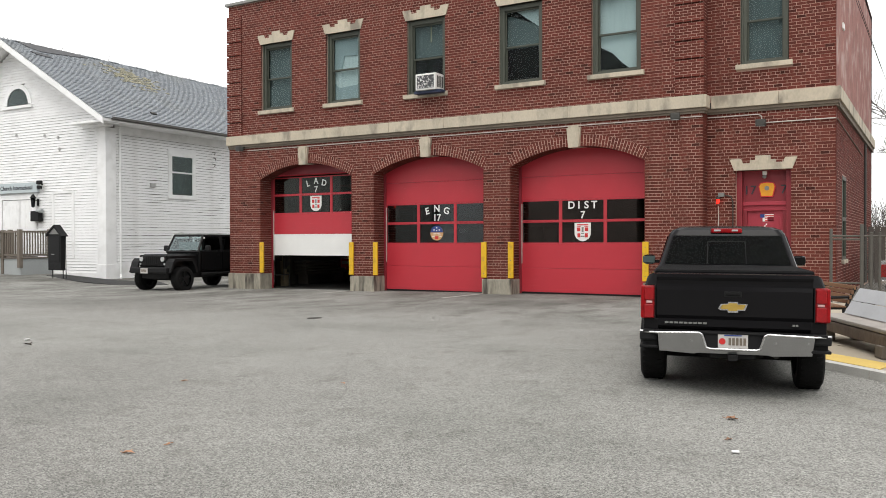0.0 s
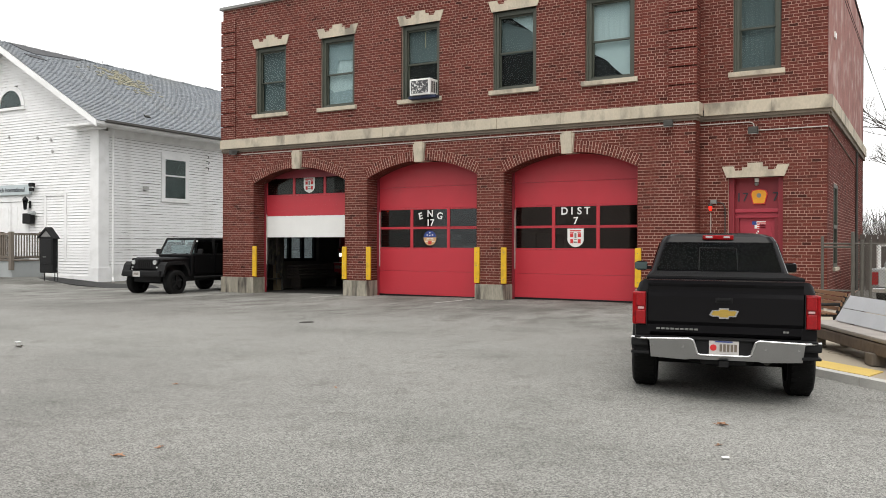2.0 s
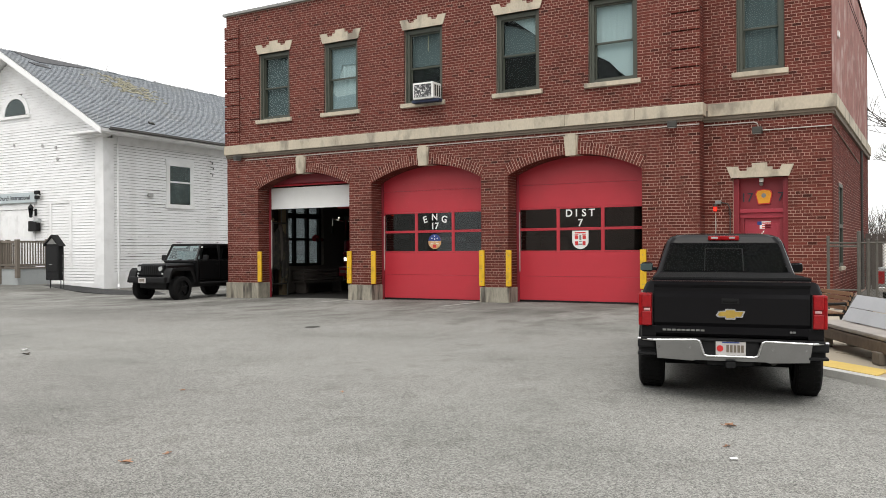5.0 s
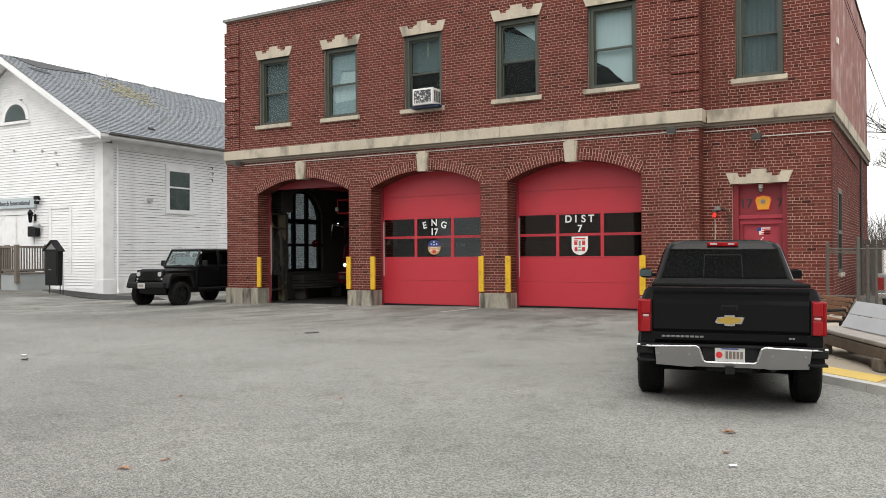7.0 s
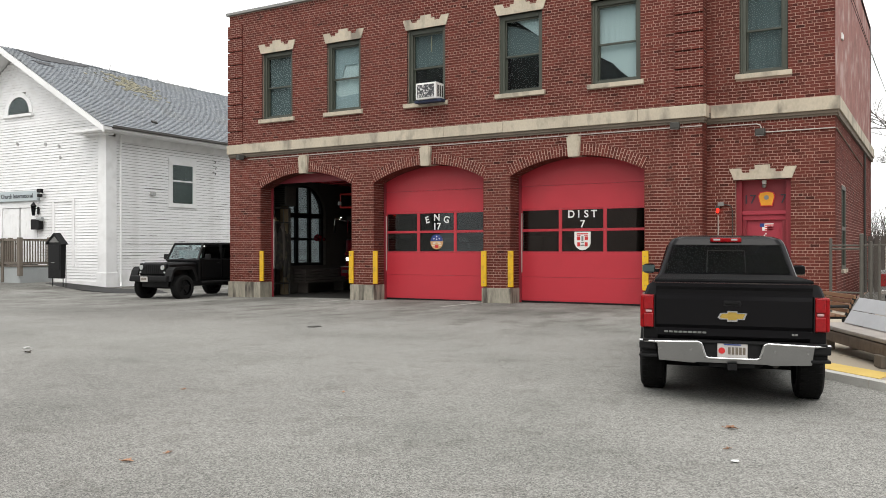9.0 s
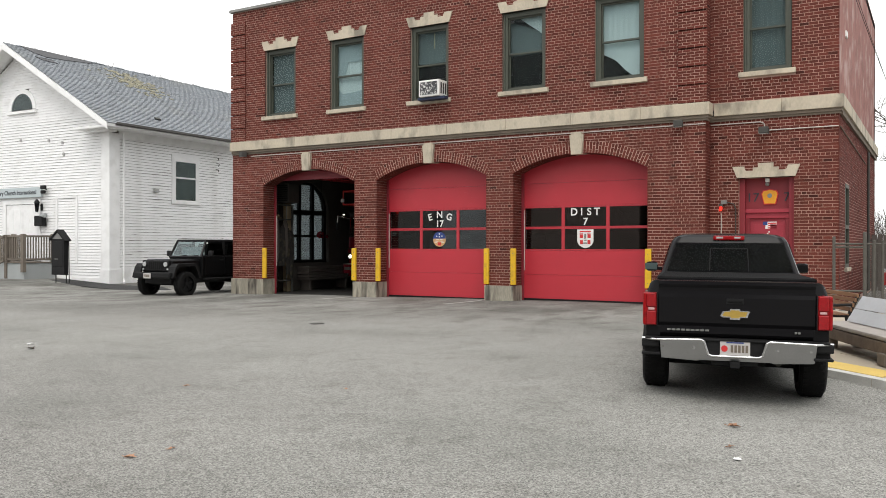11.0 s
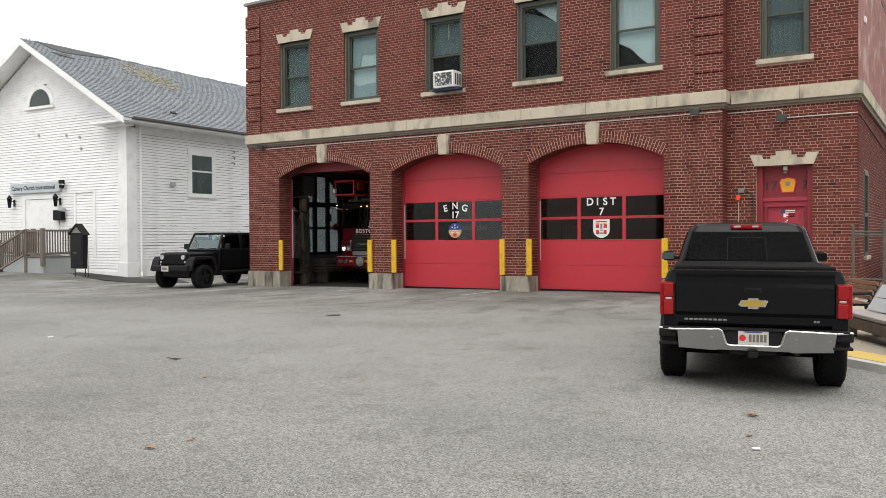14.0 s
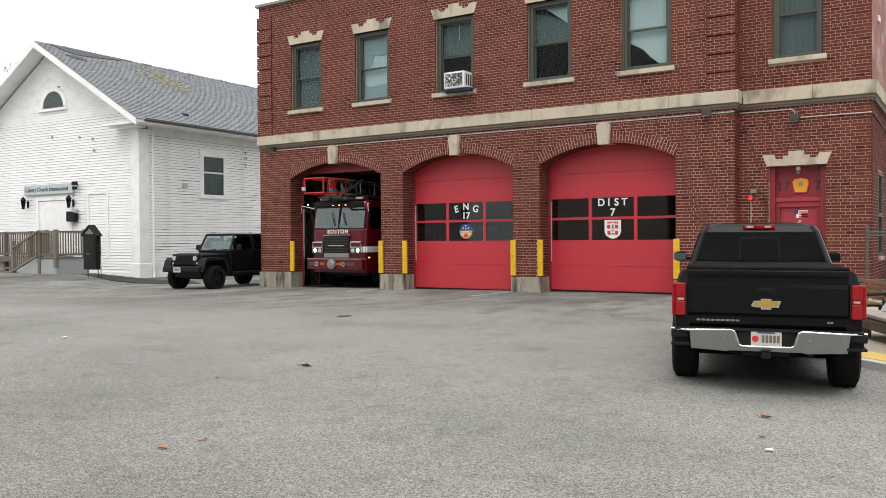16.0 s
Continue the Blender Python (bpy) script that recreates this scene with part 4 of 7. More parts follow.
wall_main = station_walls()
wing_walls()
room_behind()
SHADES = ((BLIND_DIM, 6.3), (BLIND, 6.3), (BLIND_DIM, 7.45), (DARK_ROOM, 0), (BLIND, 7.35))
for (wc, k), (sh, drop) in zip(WINDOWS, SHADES):
    upper_window(wc, WHALF, WZ0, WZ1, Y0, k + 1, sh, drop)
upper_window(WING_WIN[0], WING_WIN[1], WZ0 - 0.05, WZ1, YW, 7, BLIND_DIM, 6.25)
wing_door()
door_frames()
eng = shut_door(BAYS[1], "ENG", "17")
round_emblem(eng, 1.84)
dist = shut_door(BAYS[2], "DIST", "7")
shield_emblem(dist, 0, 1.84)
lad = thing("sectional_door", "red overhead garage door rising, with glazed rows and a white bottom section", "garage door", group="garage doors", at=pose(BAYS[0], YD, 0))
fill_door(lad, "LAD", "7", True)
shield_emblem(SECTIONS[2][0], 0, 1.84 - SECTIONS[2][1])
SECTIONS[2][0].children[-1].scale = (0.8, 1, 1.05)


def guard(x):
    """Yellow angle guard on a pier's corner."""
    g = thing("corner_guard", "chipped yellow steel corner guard on a brick pier", "corner guard", group="corner guards")
    bm = B()
    box(bm, x - 0.085, x + 0.085, Y0 - 0.075, Y0 - 0.004, 0.47, 1.55, 0.015)
    part("guard_body", bm, YELLOW, g)
    for z in (0.6, 1.0, 1.4):
        part("bolt", tube(B(), (x, Y0 - 0.079, z), (x, Y0 - 0.073, z), 0.014, seg=8), STEEL, g)


for x in (-20.76, -16.78, -15.8, -11.79, -10.89, -6.82):
    guard(x)

# ---- church ----
GUTTER = surf("grey_gutter", (0.085, 0.08, 0.075), 0.6, var=0.15, scale=3, fine=20, bump=0.03)
LICHEN = surf("lichened_slate", (0.25, 0.235, 0.165), 0.85, var=0.25, scale=3, fine=20, bump=0.1, rnd="island", rvar=0.3)
TAR = surf("dark_tar_patch", (0.085, 0.085, 0.09), 0.85, var=0.2, scale=2, fine=20, bump=0.1)
VENT = surf("faded_vent", (0.42, 0.42, 0.41), 0.8, var=0.15, scale=6, fine=30, bump=0.1)
CH = pose(-32.7, 25.0, -0.2, 0, 0, 1.39)
CW, CL, EAVE, RIDGE = 13.09, 17.0, 7.90, 11.73
SOF = 7.22


def board_spans(a, b, holes, z0, z1):
    spans, cur = [], a
    for h0, h1, hz0, hz1 in sorted(holes):
        if z1 > hz0 and z0 < hz1:
            if h0 > cur:
                spans.append((cur, h0))
            cur = max(cur, h1)
    if cur < b:
        spans.append((cur, b))
    return spans


def clapboard_mesh(length, h, gap=0.007):
    # Each board leaves a slot, where the dark core imitates lap shadow
    me = bpy.data.meshes.new("clapboard")
    bm = prism(B(), [(-0.036, gap), (-0.038, gap + 0.008), (-0.006, h), (0.0, h), (0.0, gap + 0.006)], "x", 0.0, length)
    bmesh.ops.recalc_face_normals(bm, faces=bm.faces)
    bm.to_mesh(me)
    bm.free()
    me.materials.append(CHURCH_WHITE)
    return me


def church():
    ch = thing("church_building", "white clapboard church with a grey slate gable roof", "church", at=CH)
    rng = random.Random(5)
    bm = B()
    box(bm, -CW + 0.02, -0.02, 0.02, CL, 0.0, EAVE - 0.1)
    prism(bm, [(-CW + 0.02, EAVE - 0.1), (-0.02, EAVE - 0.1), (-CW / 2, RIDGE - 0.25)], "y", 0.02, CL)
    # Core coloured dark for the shadow lines between white boards
    wall = part("wall", bm, BARE_AND_LAP_DARK, ch)
    H = 0.134
    cache = {}
    front_holes = [(-7.95, -4.95, 1.1, 4.05)]
    side_holes = [(3.67, 5.47, 4.05, 6.24)]
    n = int((SOF + 0.3) / H)
    for k in range(n):
        z = 0.32 + k * H
        for a, b in board_spans(-CW + 0.2, -0.52, front_holes, z, z + H):
            cuts = [a, b] if b - a < 5 else [a, a + (b - a) * rng.uniform(0.3, 0.7), b]
            for p, q in zip(cuts, cuts[1:]):
                key = round(q - p - 0.004, 2)
                me = cache.setdefault(key, None) or cache.setdefault(key, clapboard_mesh(key, H)) or clapboard_mesh(key, H)
                cache[key] = me
                ob = new("clapboard", me)
                ob.parent, ob.location = wall, (p + 0.002, 0.018, z)
        for a, b in board_spans(0.52, CL - 0.2, side_holes, z, z + H):
            key = ("side", round(b - a, 2))
            if not cache.get(key):
                cache[key] = clapboard_mesh(key[1], H, 0.010)
            ob = new("clapboard", cache[key])
            ob.parent, ob.location, ob.rotation_euler = wall, (-0.018, a, z), (0, 0, radians(90))
    # strips where the paint has come off the side boards
    bm = B()
    for i in range(100):
        k = int(rng.triangular(2, 46, 9))
        y, w = rng.uniform(0.6, 11), rng.uniform(0.08, 0.5) * rng.choice((1, 1, 2.4))
        z = 0.32 + k * H + 0.012
        for a, b in board_spans(y, y + w, side_holes, z, z + 0.05):
            m = (a + b) / 2
            prism(bm, [(a, z), (b, z), (b - 0.02, z + 0.007), (m, z + rng.uniform(0.009, 0.022)), (a + 0.03, z + 0.007)], "x", 0.0315, 0.0335)
    part("bare_patches", bm, BARE_AND_LAP_DARK, wall)["kind"] = "stuff"
    # gable boards
    z = 0.32 + n * H
    while z < RIDGE - 0.5:
        half = min(CW / 2 - 0.1, (RIDGE - 0.35 - z) / (RIDGE - EAVE) * CW / 2)
        holes = [(-7.35, -5.39, 8.48, 8.75), (-7.15, -5.59, 8.75, 9.2), (-6.87, -5.87, 9.2, 9.5)]
        for a, b in board_spans(-CW / 2 - half, -CW / 2 + half, holes, z, z + H):
            part("clapboard", prism(B(), [(-0.022, z), (-0.024, z + 0.01), (0.008, z + H + 0.004), (0.018, z + H + 0.004), (0.018, z + 0.008)], "x", a, b), CHURCH_WHITE, wall)
        z += H
    # corner boards, frieze, base
    bm = B()
    box(bm, -0.52, 0.06, -0.06, 0.02, 0.1, SOF - 0.2, 0.01)
    box(bm, -0.02, 0.06, 0.02, 0.52, 0.1, SOF - 0.2, 0.01)
    box(bm, -0.6, 0.1, -0.1, 0.6, SOF - 0.35, SOF - 0.2, 0.01)
    box(bm, -0.58, 0.09, -0.09, 0.58, 0.0, 0.75, 0.01)
    part("corner_pilaster", bm, CHURCH_TRIM, ch)
    bm = B()
    box(bm, -0.02, 0.05, 0.5, CL - 0.1, SOF - 0.4, SOF - 0.02, 0.01)
    box(bm, -1.5, 0.95, -0.86, 0.02, SOF - 0.1, SOF + 0.02, 0.02)
    box(bm, -1.0, 0.5, -0.5, 0.02, SOF - 0.2, SOF - 0.1, 0.02)
    box(bm, 0.0, 0.95, 0.02, CL + 0.2, SOF - 0.06, SOF + 0.02, 0.01)
    part("eave_cornice", bm, CHURCH_TRIM, ch)
    bm = B()
    box(bm, -CW, 0.03, -0.03, 0.02, 0.0, 0.33, 0.01)
    box(bm, -0.02, 0.03, 0.6, CL, 0.0, 0.85, 0.01)
    part("base_board", bm, CHURCH_TRIM, ch)
    # roof: two slopes with rows of slates on the visible one
    slope = math.atan2(RIDGE - EAVE, CW / 2)
    bm = B()
    e = 1.0
    dz = e * math.tan(slope)
    for s in (1, -1):
        x0, x1 = -CW / 2 + s * (CW / 2 + e), -CW / 2
        prism(bm, [(x0, EAVE - dz - 0.02), (x1, RIDGE - 0.02), (x1, RIDGE - 0.16), (x0, EAVE - dz - 0.16)], "y", -0.92, CL + 0.3)
    roof = part("roof", bm, CHURCH_TRIM, ch, "grey slate gable roof with lichen patches")
    run = math.hypot(CW / 2 + e, RIDGE - EAVE + dz)
    pitch, width = 0.19, 0.30
    verts, faces = [], []
    rows = int(run / pitch) + 1
    for k in range(rows):
        u0, u1 = k * pitch - 0.02, min((k + 1) * pitch + 0.03, run)
        y = -0.94 - (width / 2 if k % 2 else 0)
        while y < CL + 0.3:
            a, b = max(y, -0.94) + 0.004, min(y + width, CL + 0.3) - 0.004
            if b > a + 0.03:
                lift, base = 0.034 + rng.uniform(-0.006, 0.008), len(verts)
                lo = rng.uniform(-0.012, 0.012)
                for u, h in ((u0 + lo, lift), (u0 + lo, 0.0), (u1, 0.004)):
                    x, z = CW * 0 + e - u * math.cos(slope), EAVE - dz + u * math.sin(slope)
                    nx, nz = math.sin(slope) * h, math.cos(slope) * h
                    verts += [(x + nx, a, z + nz - 0.015), (x + nx, b, z + nz - 0.015)]
                faces += [(base, base + 1, base + 5, base + 4), (base + 2, base + 3, base + 1, base)]
            y += width
    me = bpy.data.meshes.new("slating")
    me.from_pydata(verts, [], faces)
    me.materials.append(SLATE)
    ob = new("slating", me)
    ob.parent = roof
    ob["kind"] = "stuff"
    bm = B()
    for i in range(28):
        y = -0.9 + i * (CL + 1.0) / 28
        z = RIDGE + rng.uniform(-0.015, 0.035)
        prism(bm, [(-CW / 2 - 0.12, z - 0.05), (-CW / 2, z + 0.02), (-CW / 2 + 0.12, z - 0.05), (-CW / 2, z - 0.1)], "y", y, y + (CL + 1.0) / 28 * 0.96)
    part("ridge_cap", bm, SLATE, roof, "ragged ridge tiles")
    for s in (1, -1):
        x0, x1 = -CW / 2 + s * (CW / 2 + e), -CW / 2
        bm = prism(B(), [(x0, EAVE - dz - 0.02), (x1, RIDGE - 0.02), (x1, RIDGE - 0.34), (x0, EAVE - dz - 0.30)], "y", -0.96, -0.91)
        part("bargeboard", bm, CHURCH_TRIM, roof)
    bm = prism(B(), [(e + 0.10, EAVE - dz - 0.04), (e + 0.10, EAVE - dz + 0.05), (e + 0.085, EAVE - dz + 0.05), (e + 0.07, EAVE - dz - 0.02), (e, EAVE - dz - 0.02), (e - 0.02, EAVE - dz - 0.06), (e + 0.06, EAVE - dz - 0.09)], "y", -0.5, CL + 0.2)
    part("gutter", bm, GUTTER, roof)
    def on_roof(y, u, h=0.035):
        x, z = e - u * math.cos(slope), EAVE - dz + u * math.sin(slope)
        return (x + math.sin(slope) * h, y, z + math.cos(slope) * h)
    for pts in (((-0.1, run - 0.02), (3.9, run - 0.02), (3.9, run - 0.35), (2.2, run - 0.75), (0.8, run - 1.0), (0.3, run - 0.7)), ((0.0, run - 1.3), (0.9, run - 1.35), (1.0, run - 1.7), (0.2, run - 1.6))):
        part("roof_patch", loft(B(), [[on_roof(y, u, h) for y, u in pts] for h in (0.0, 0.045)]), TAR, roof, "dark tar patch near the ridge")
    # a patch of yellowed slates, and chipped ones that have slipped
    bm = B()
    for i in range(190):
        u = rng.triangular(4.6, 8.2, 6.6)
        y = 5.3 + (rng.gauss(0, 0.75) if u > 5.4 else rng.gauss(0.3, 0.5))
        w, h = rng.uniform(0.08, 0.30), rng.uniform(0.06, 0.18)
        loft(bm, [[on_roof(y + p * w, u + q * h, k) for p, q in ((0, 0), (1, 0), (1, 1), (0, 1))] for k in (0.01, 0.034)])
    part("lichen_patch", bm, LICHEN, roof, "yellow lichened slates")["kind"] = "stuff"
    bm = loft(B(), [[on_roof(2.75, 1.28, k), on_roof(3.05, 1.25, k), on_roof(3.05, 1.45, k), on_roof(2.75, 1.42, k)] for k in (0.02, 0.09)])
    part("roof_vent", bm, IRON, roof, "small dark roof vent")
    rods = []
    for i in range(46):
        p = Vector(on_roof(rng.uniform(-0.8, 12.0), run, 0.02))
        rods.append((p, p + Vector((rng.uniform(-0.08, 0.08), rng.uniform(-0.2, 0.2), rng.uniform(0.02, 0.08) * rng.choice((1, 1, 1, 1, 1, 4.0)))), 0.016, 0.006))
    sticks("ridge_debris", rods, BARK, roof)["kind"] = "stuff"
    # downpipe at the corner
    bm = tube(B(), (0.12, 0.7, SOF - 0.1), (0.12, 0.7, 0.25), 0.05)
    tube(bm, (0.12, 0.7, 0.25), (0.42, 0.45, 0.1), 0.05)
    part("downpipe", bm, CHURCH_TRIM, ch)
    # side window
    win = part("window", box(B(), 0.0, 0.012, 3.8, 5.34, 4.2, 6.15), DIM_BLIND, ch)
    bm = B()
    for y0, y1, z0, z1 in ((3.67, 3.9, 4.1, 6.04), (5.24, 5.47, 4.1, 6.04), (3.64, 5.5, 6.04, 6.37), (3.9, 5.24, 5.2, 5.28)):
        box(bm, -0.02, 0.05, y0, y1, z0, z1, 0.006)
    part("window_frame", bm, CHURCH_TRIM, win)
    part("window_sill", box(B(), -0.02, 0.08, 3.62, 5.52, 3.92, 4.12, 0.008), CHURCH_TRIM, win)
    part("pane", box(B(), 0.02, 0.025, 3.9, 5.24, 4.12, 6.04), PANE, win)
    # half-round gable window
    c = -6.37
    half = [(c + 0.85 * math.cos(t), 8.55 + 0.80 * math.sin(t)) for t in np.linspace(0, math.pi, 17)]
    # A dark plate replaces the unlit space behind the gable window
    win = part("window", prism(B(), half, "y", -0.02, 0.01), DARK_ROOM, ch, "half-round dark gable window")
    part("pane", prism(B(), half, "y", -0.032, -0.026), PANE, win)
    bm = B()
    for a, b in zip(np.linspace(0, math.pi, 17), np.linspace(0, math.pi, 17)[1:]):
        prism(bm, [(c + r * math.cos(t) * 1.0, 8.55 + r * 0.95 * math.sin(t)) for r, t in ((0.84, a), (1.08, a), (1.08, b), (0.84, b))], "y", -0.07, 0.0)
    part("window_frame", bm, CHURCH_TRIM, win)
    part("window_sill", box(B(), c - 1.15, c + 1.15, -0.12, 0.0, 8.36, 8.5, 0.01), CHURCH_TRIM, win)
    # double door
    bm = B()
    box(bm, -7.68, -6.24, -0.012, 0.012, 1.1, 3.85, 0.006)
    box(bm, -6.40, -5.2, -0.012, 0.012, 1.1, 3.85, 0.006)
    door = part("door", bm, CHURCH_WHITE, ch, "white panelled double door")
    for x0 in (-7.5, -6.95, -6.25, -5.75):
        for z0, z1 in ((1.35, 2.3), (2.45, 3.6)):
            part("door_panel", box(B(), x0, x0 + 0.4, -0.02, -0.012, z0, z1, 0.003), CHURCH_TRIM, door)
    bm = B()
    for x0, x1, z0, z1 in ((-7.95, -7.7, 1.1, 4.08), (-5.18, -4.95, 1.1, 4.08), (-7.7, -5.18, 3.87, 4.08)):
        box(bm, x0, x1, -0.05, 0.012, z0, z1, 0.008)
    part("door_frame", bm, CHURCH_TRIM, door)
    part("door_handle", tube(B(), (-6.5, -0.02, 2.1), (-6.5, -0.07, 2.1), 0.04), IRON, door)
    # patched panel trim
    bm = B()
    box(bm, -2.36, -2.2, -0.05, 0.0, 1.0, 4.2, 0.006)
    box(bm, -3.7, -2.36, -0.05, 0.0, 4.08, 4.2, 0.006)
    box(bm, -3.8, -3.66, -0.05, 0.0, 1.0, 4.2, 0.006)
    part("patch_trim", bm, CHURCH_TRIM, ch)
    for x, z in ((-6.48, 7.05), (-3.3, 6.75), (-4.3, 6.9), (-3.2, 6.2)):
        part("wall_vent", tube(B(), (x, -0.03, z), (x, -0.07, z), 0.075, seg=10), VENT, ch)
    part("wall_vent", box(B(), 0.02, 0.16, 2.5, 2.75, 4.42, 4.6, 0.02), VENT, ch)
    for y, z in ((6.73, 6.42), (6.77, 6.12), (6.73, 5.8)):
        bm = tube(B(), (0.04, y - 0.09, z + 0.06), (0.10, y + 0.07, z + 0.04), 0.018, seg=6)
        tube(bm, (0.10, y + 0.07, z + 0.04), (0.08, y + 0.03, z - 0.09), 0.018, seg=6)
        part("wire_bracket", bm, IRON, ch, "small dark wire bracket")
    return ch


def church_sign():
    s = thing("church_sign", "pale blue-grey painted name board over the church door", "sign", at=CH)
    panel = part("panel", box(B(), -8.75, -4.75, -0.16, -0.035, 4.19, 4.68, 0.015), surf("pale_blue_board", (0.50, 0.56, 0.58), 0.6, var=0.08, scale=2, fine=30, bump=0.03), s)
    lettering("lettering", "Calvary Church International", 0.30, CH.inverted() @ CH @ pose(-6.85, -0.166, 4.435, 90), DARK_LETTER, s, "dark serif lettering", bold=0.004)
    bm = B()
    tube(bm, (-4.5, -0.03, 4.55), (-4.5, -0.2, 4.62), 0.03)
    box(bm, -4.62, -4.3, -0.3, -0.16, 4.56, 4.74, 0.03)
    box(bm, -4.62, -4.34, -0.28, -0.16, 4.34, 4.5, 0.03)
    part("spotlight", bm, MATT_BLACK, s, "pair of black spotlights")


def wall_lantern(x, z):
    l = thing("wall_lantern", "black coach lantern beside the church door", "wall lamp", at=CH @ pose(x, -0.03, z), group="church door lanterns")
    bm = B()
    box(bm, -0.08, 0.08, -0.02, 0.0, -0.25, 0.1, 0.01)
    tube(bm, (0, -0.02, 0.0), (0, -0.25, 0.05), 0.02)
    part("bracket", bm, MATT_BLACK, l)
    bm = tube(B(), (0, -0.27, -0.28), (0, -0.27, 0.12), 0.08, 0.13, seg=6)
    part("glass", bm, PANE_CAR, l)
    bm = tube(B(), (0, -0.27, 0.12), (0, -0.27, 0.32), 0.17, 0.02, seg=6)
    tube(bm, (0, -0.27, -0.33), (0, -0.27, -0.28), 0.05, 0.09, seg=6)
    part("cap", bm, MATT_BLACK, l)


def mailbox():
    m = thing("mailbox", "black wall mailbox with a rolled newspaper tube", "mailbox", at=CH @ pose(-4.66, -0.05, 3.08))
    bm = box(B(), -0.42, 0.2, -0.25, 0.0, -0.3, 0.2, 0.04)
    part("box_body", bm, MATT_BLACK, m)
    part("roll", tube(B(), (0.0, -0.16, 0.2), (0.36, -0.16, 0.2), 0.1, seg=12), PALE_CONCRETE, m)


def deck():
    """Landing, side stairs and balustrades before the church door."""
    d = thing("entrance_deck", "weathered timber balustrade on a grey concrete landing", "porch", at=CH @ pose(0, 0, -0.11))
    part("landing", box(B(), -5.1, -3.70, -1.75, -0.06, -0.05, 1.12, 0.02), PALE_CONCRETE, d)
    part("landing", box(B(), -8.3, -5.11, -0.9, -0.06, -0.05, 1.12, 0.02), PALE_CONCRETE, d)
    part("deck_floor", box(B(), -5.1, -3.65, -1.8, -0.06, 1.12, 1.17, 0.008), WOOD_GREY, d)
    part("deck_floor", box(B(), -8.3, -5.11, -0.92, -0.06, 1.12, 1.17, 0.008), WOOD_GREY, d)
    for i in range(6):
        part("stair_step", box(B(), -5.12 - 0.33 * i - 0.33, -5.12 - 0.33 * i, -1.72, -0.94, -0.05, 1.0 - 0.15 * i, 0.01), PALE_CONCRETE, d)
    part("stair_cheek", prism(B(), [(-5.11, -0.05), (-5.11, 1.05), (-6.95, 0.25), (-6.95, -0.05)], "y", -1.8, -1.73), PALE_CONCRETE, d)

    def post(x, y, z0, z1, r=0.09):
        part("post", box(B(), x - r, x + r, y - r, y + r, z0, z1, 0.012), WOOD_GREY, d)

    def rail_run(p, q, n, h0=0.12, h1=1.2):
        p, q = Vector(p), Vector(q)
        for h in (h0, h1):
            u = (q - p).normalized()
            side = Vector((-u.y, u.x, 0)).normalized() * 0.05
            bm = loft(B(), [[a + side + Vector((0, 0, h - 0.04)), a - side + Vector((0, 0, h - 0.04)), a - side + Vector((0, 0, h + 0.05)), a + side + Vector((0, 0, h + 0.05))] for a in (p, q)])
            part("rail", bm, WOOD_GREY, d)
        me = None
        for i in range(n):
            c = p + (q - p) * ((i + 0.5) / n)
            if me is None:
                ob = part("baluster", box(B(), -0.023, 0.023, -0.023, 0.023, h0, h1), WOOD_GREY, d)
                me = ob.data
            else:
                ob = new("baluster", me)
                ob.parent = d
            ob.location = c

    yf = -1.72
    post(-3.75, yf - 0.02, 0.7, 2.48)
    post(-5.02, yf, 0.4, 2.45)
    post(-3.75, -0.2, 1.1, 2.5)
    rail_run((-5.02, yf, 1.17), (-3.75, yf, 1.17), 9)
    rail_run((-3.75, yf, 1.17), (-3.75, -0.2, 1.17), 11)
    rail_run((-11.6, -0.4, 1.17), (-6.5, -0.4, 1.17), 26)
    part("side_landing", box(B(), -11.8, -8.36, -0.8, -0.06, 0.9, 1.16, 0.01), WOOD_GREY, d)
    for x in (-11.6, -10.0, -7.75):
        post(x, -0.4, -0.05, 2.45)
    post(-6.5, -0.4, 1.1, 2.5)
    post(-7.05, -1.8, -0.05, 1.95)
    rail_run((-7.05, -1.86, 0.35), (-5.02, -1.86, 1.12), 13, 0.12, 1.25)
    rail_run((-9.6, -1.9, 0.1), (-7.1, -1.9, 0.15), 1, 0.25, 0.5)


def notice_board():
    n = thing("notice_board", "black gabled notice box on steel legs", "notice board", at=CH @ pose(-0.27, -2.35, 0.28) @ Matrix.Diagonal((0.70, 0.5, 0.86, 1)))
    bm = box(B(), -0.63, 0.6, -0.22, 0.22, 0.32, 2.15, 0.03)
    body = part("cabinet", bm, MATT_BLACK, n)
    part("cabinet_door", box(B(), -0.5, 0.48, -0.245, -0.222, 0.75, 2.0, 0.01), JEEP_BLACK, body)
    bm = prism(B(), [(-0.78, 2.1), (0.02, 2.62), (0.78, 2.05), (0.72, 2.02), (0.0, 2.5), (-0.72, 2.05)], "y", -0.35, 0.32)
    part("gable_roof", bm, MATT_BLACK, n)
    part("gable_panel", prism(B(), [(-0.6, 2.14), (0.55, 2.14), (0.0, 2.48)], "y", -0.24, 0.2), STEEL, n)
    for x in (-0.5, 0.5):
        part("leg", tube(B(), (x, 0.1, -0.1), (x, 0.1, 0.66), 0.035), MATT_BLACK, n)
    part("stay", tube(tube(B(), (0.78, 0.1, -0.1), (0.74, 0.1, 2.05), 0.03), (0.6, 0.1, 1.2), (0.78, 0.1, 1.15), 0.02), MATT_BLACK, n)
    part("label_strip", box(B(), -0.3, 0.0, -0.252, -0.246, 1.1, 1.14), STEEL, n)


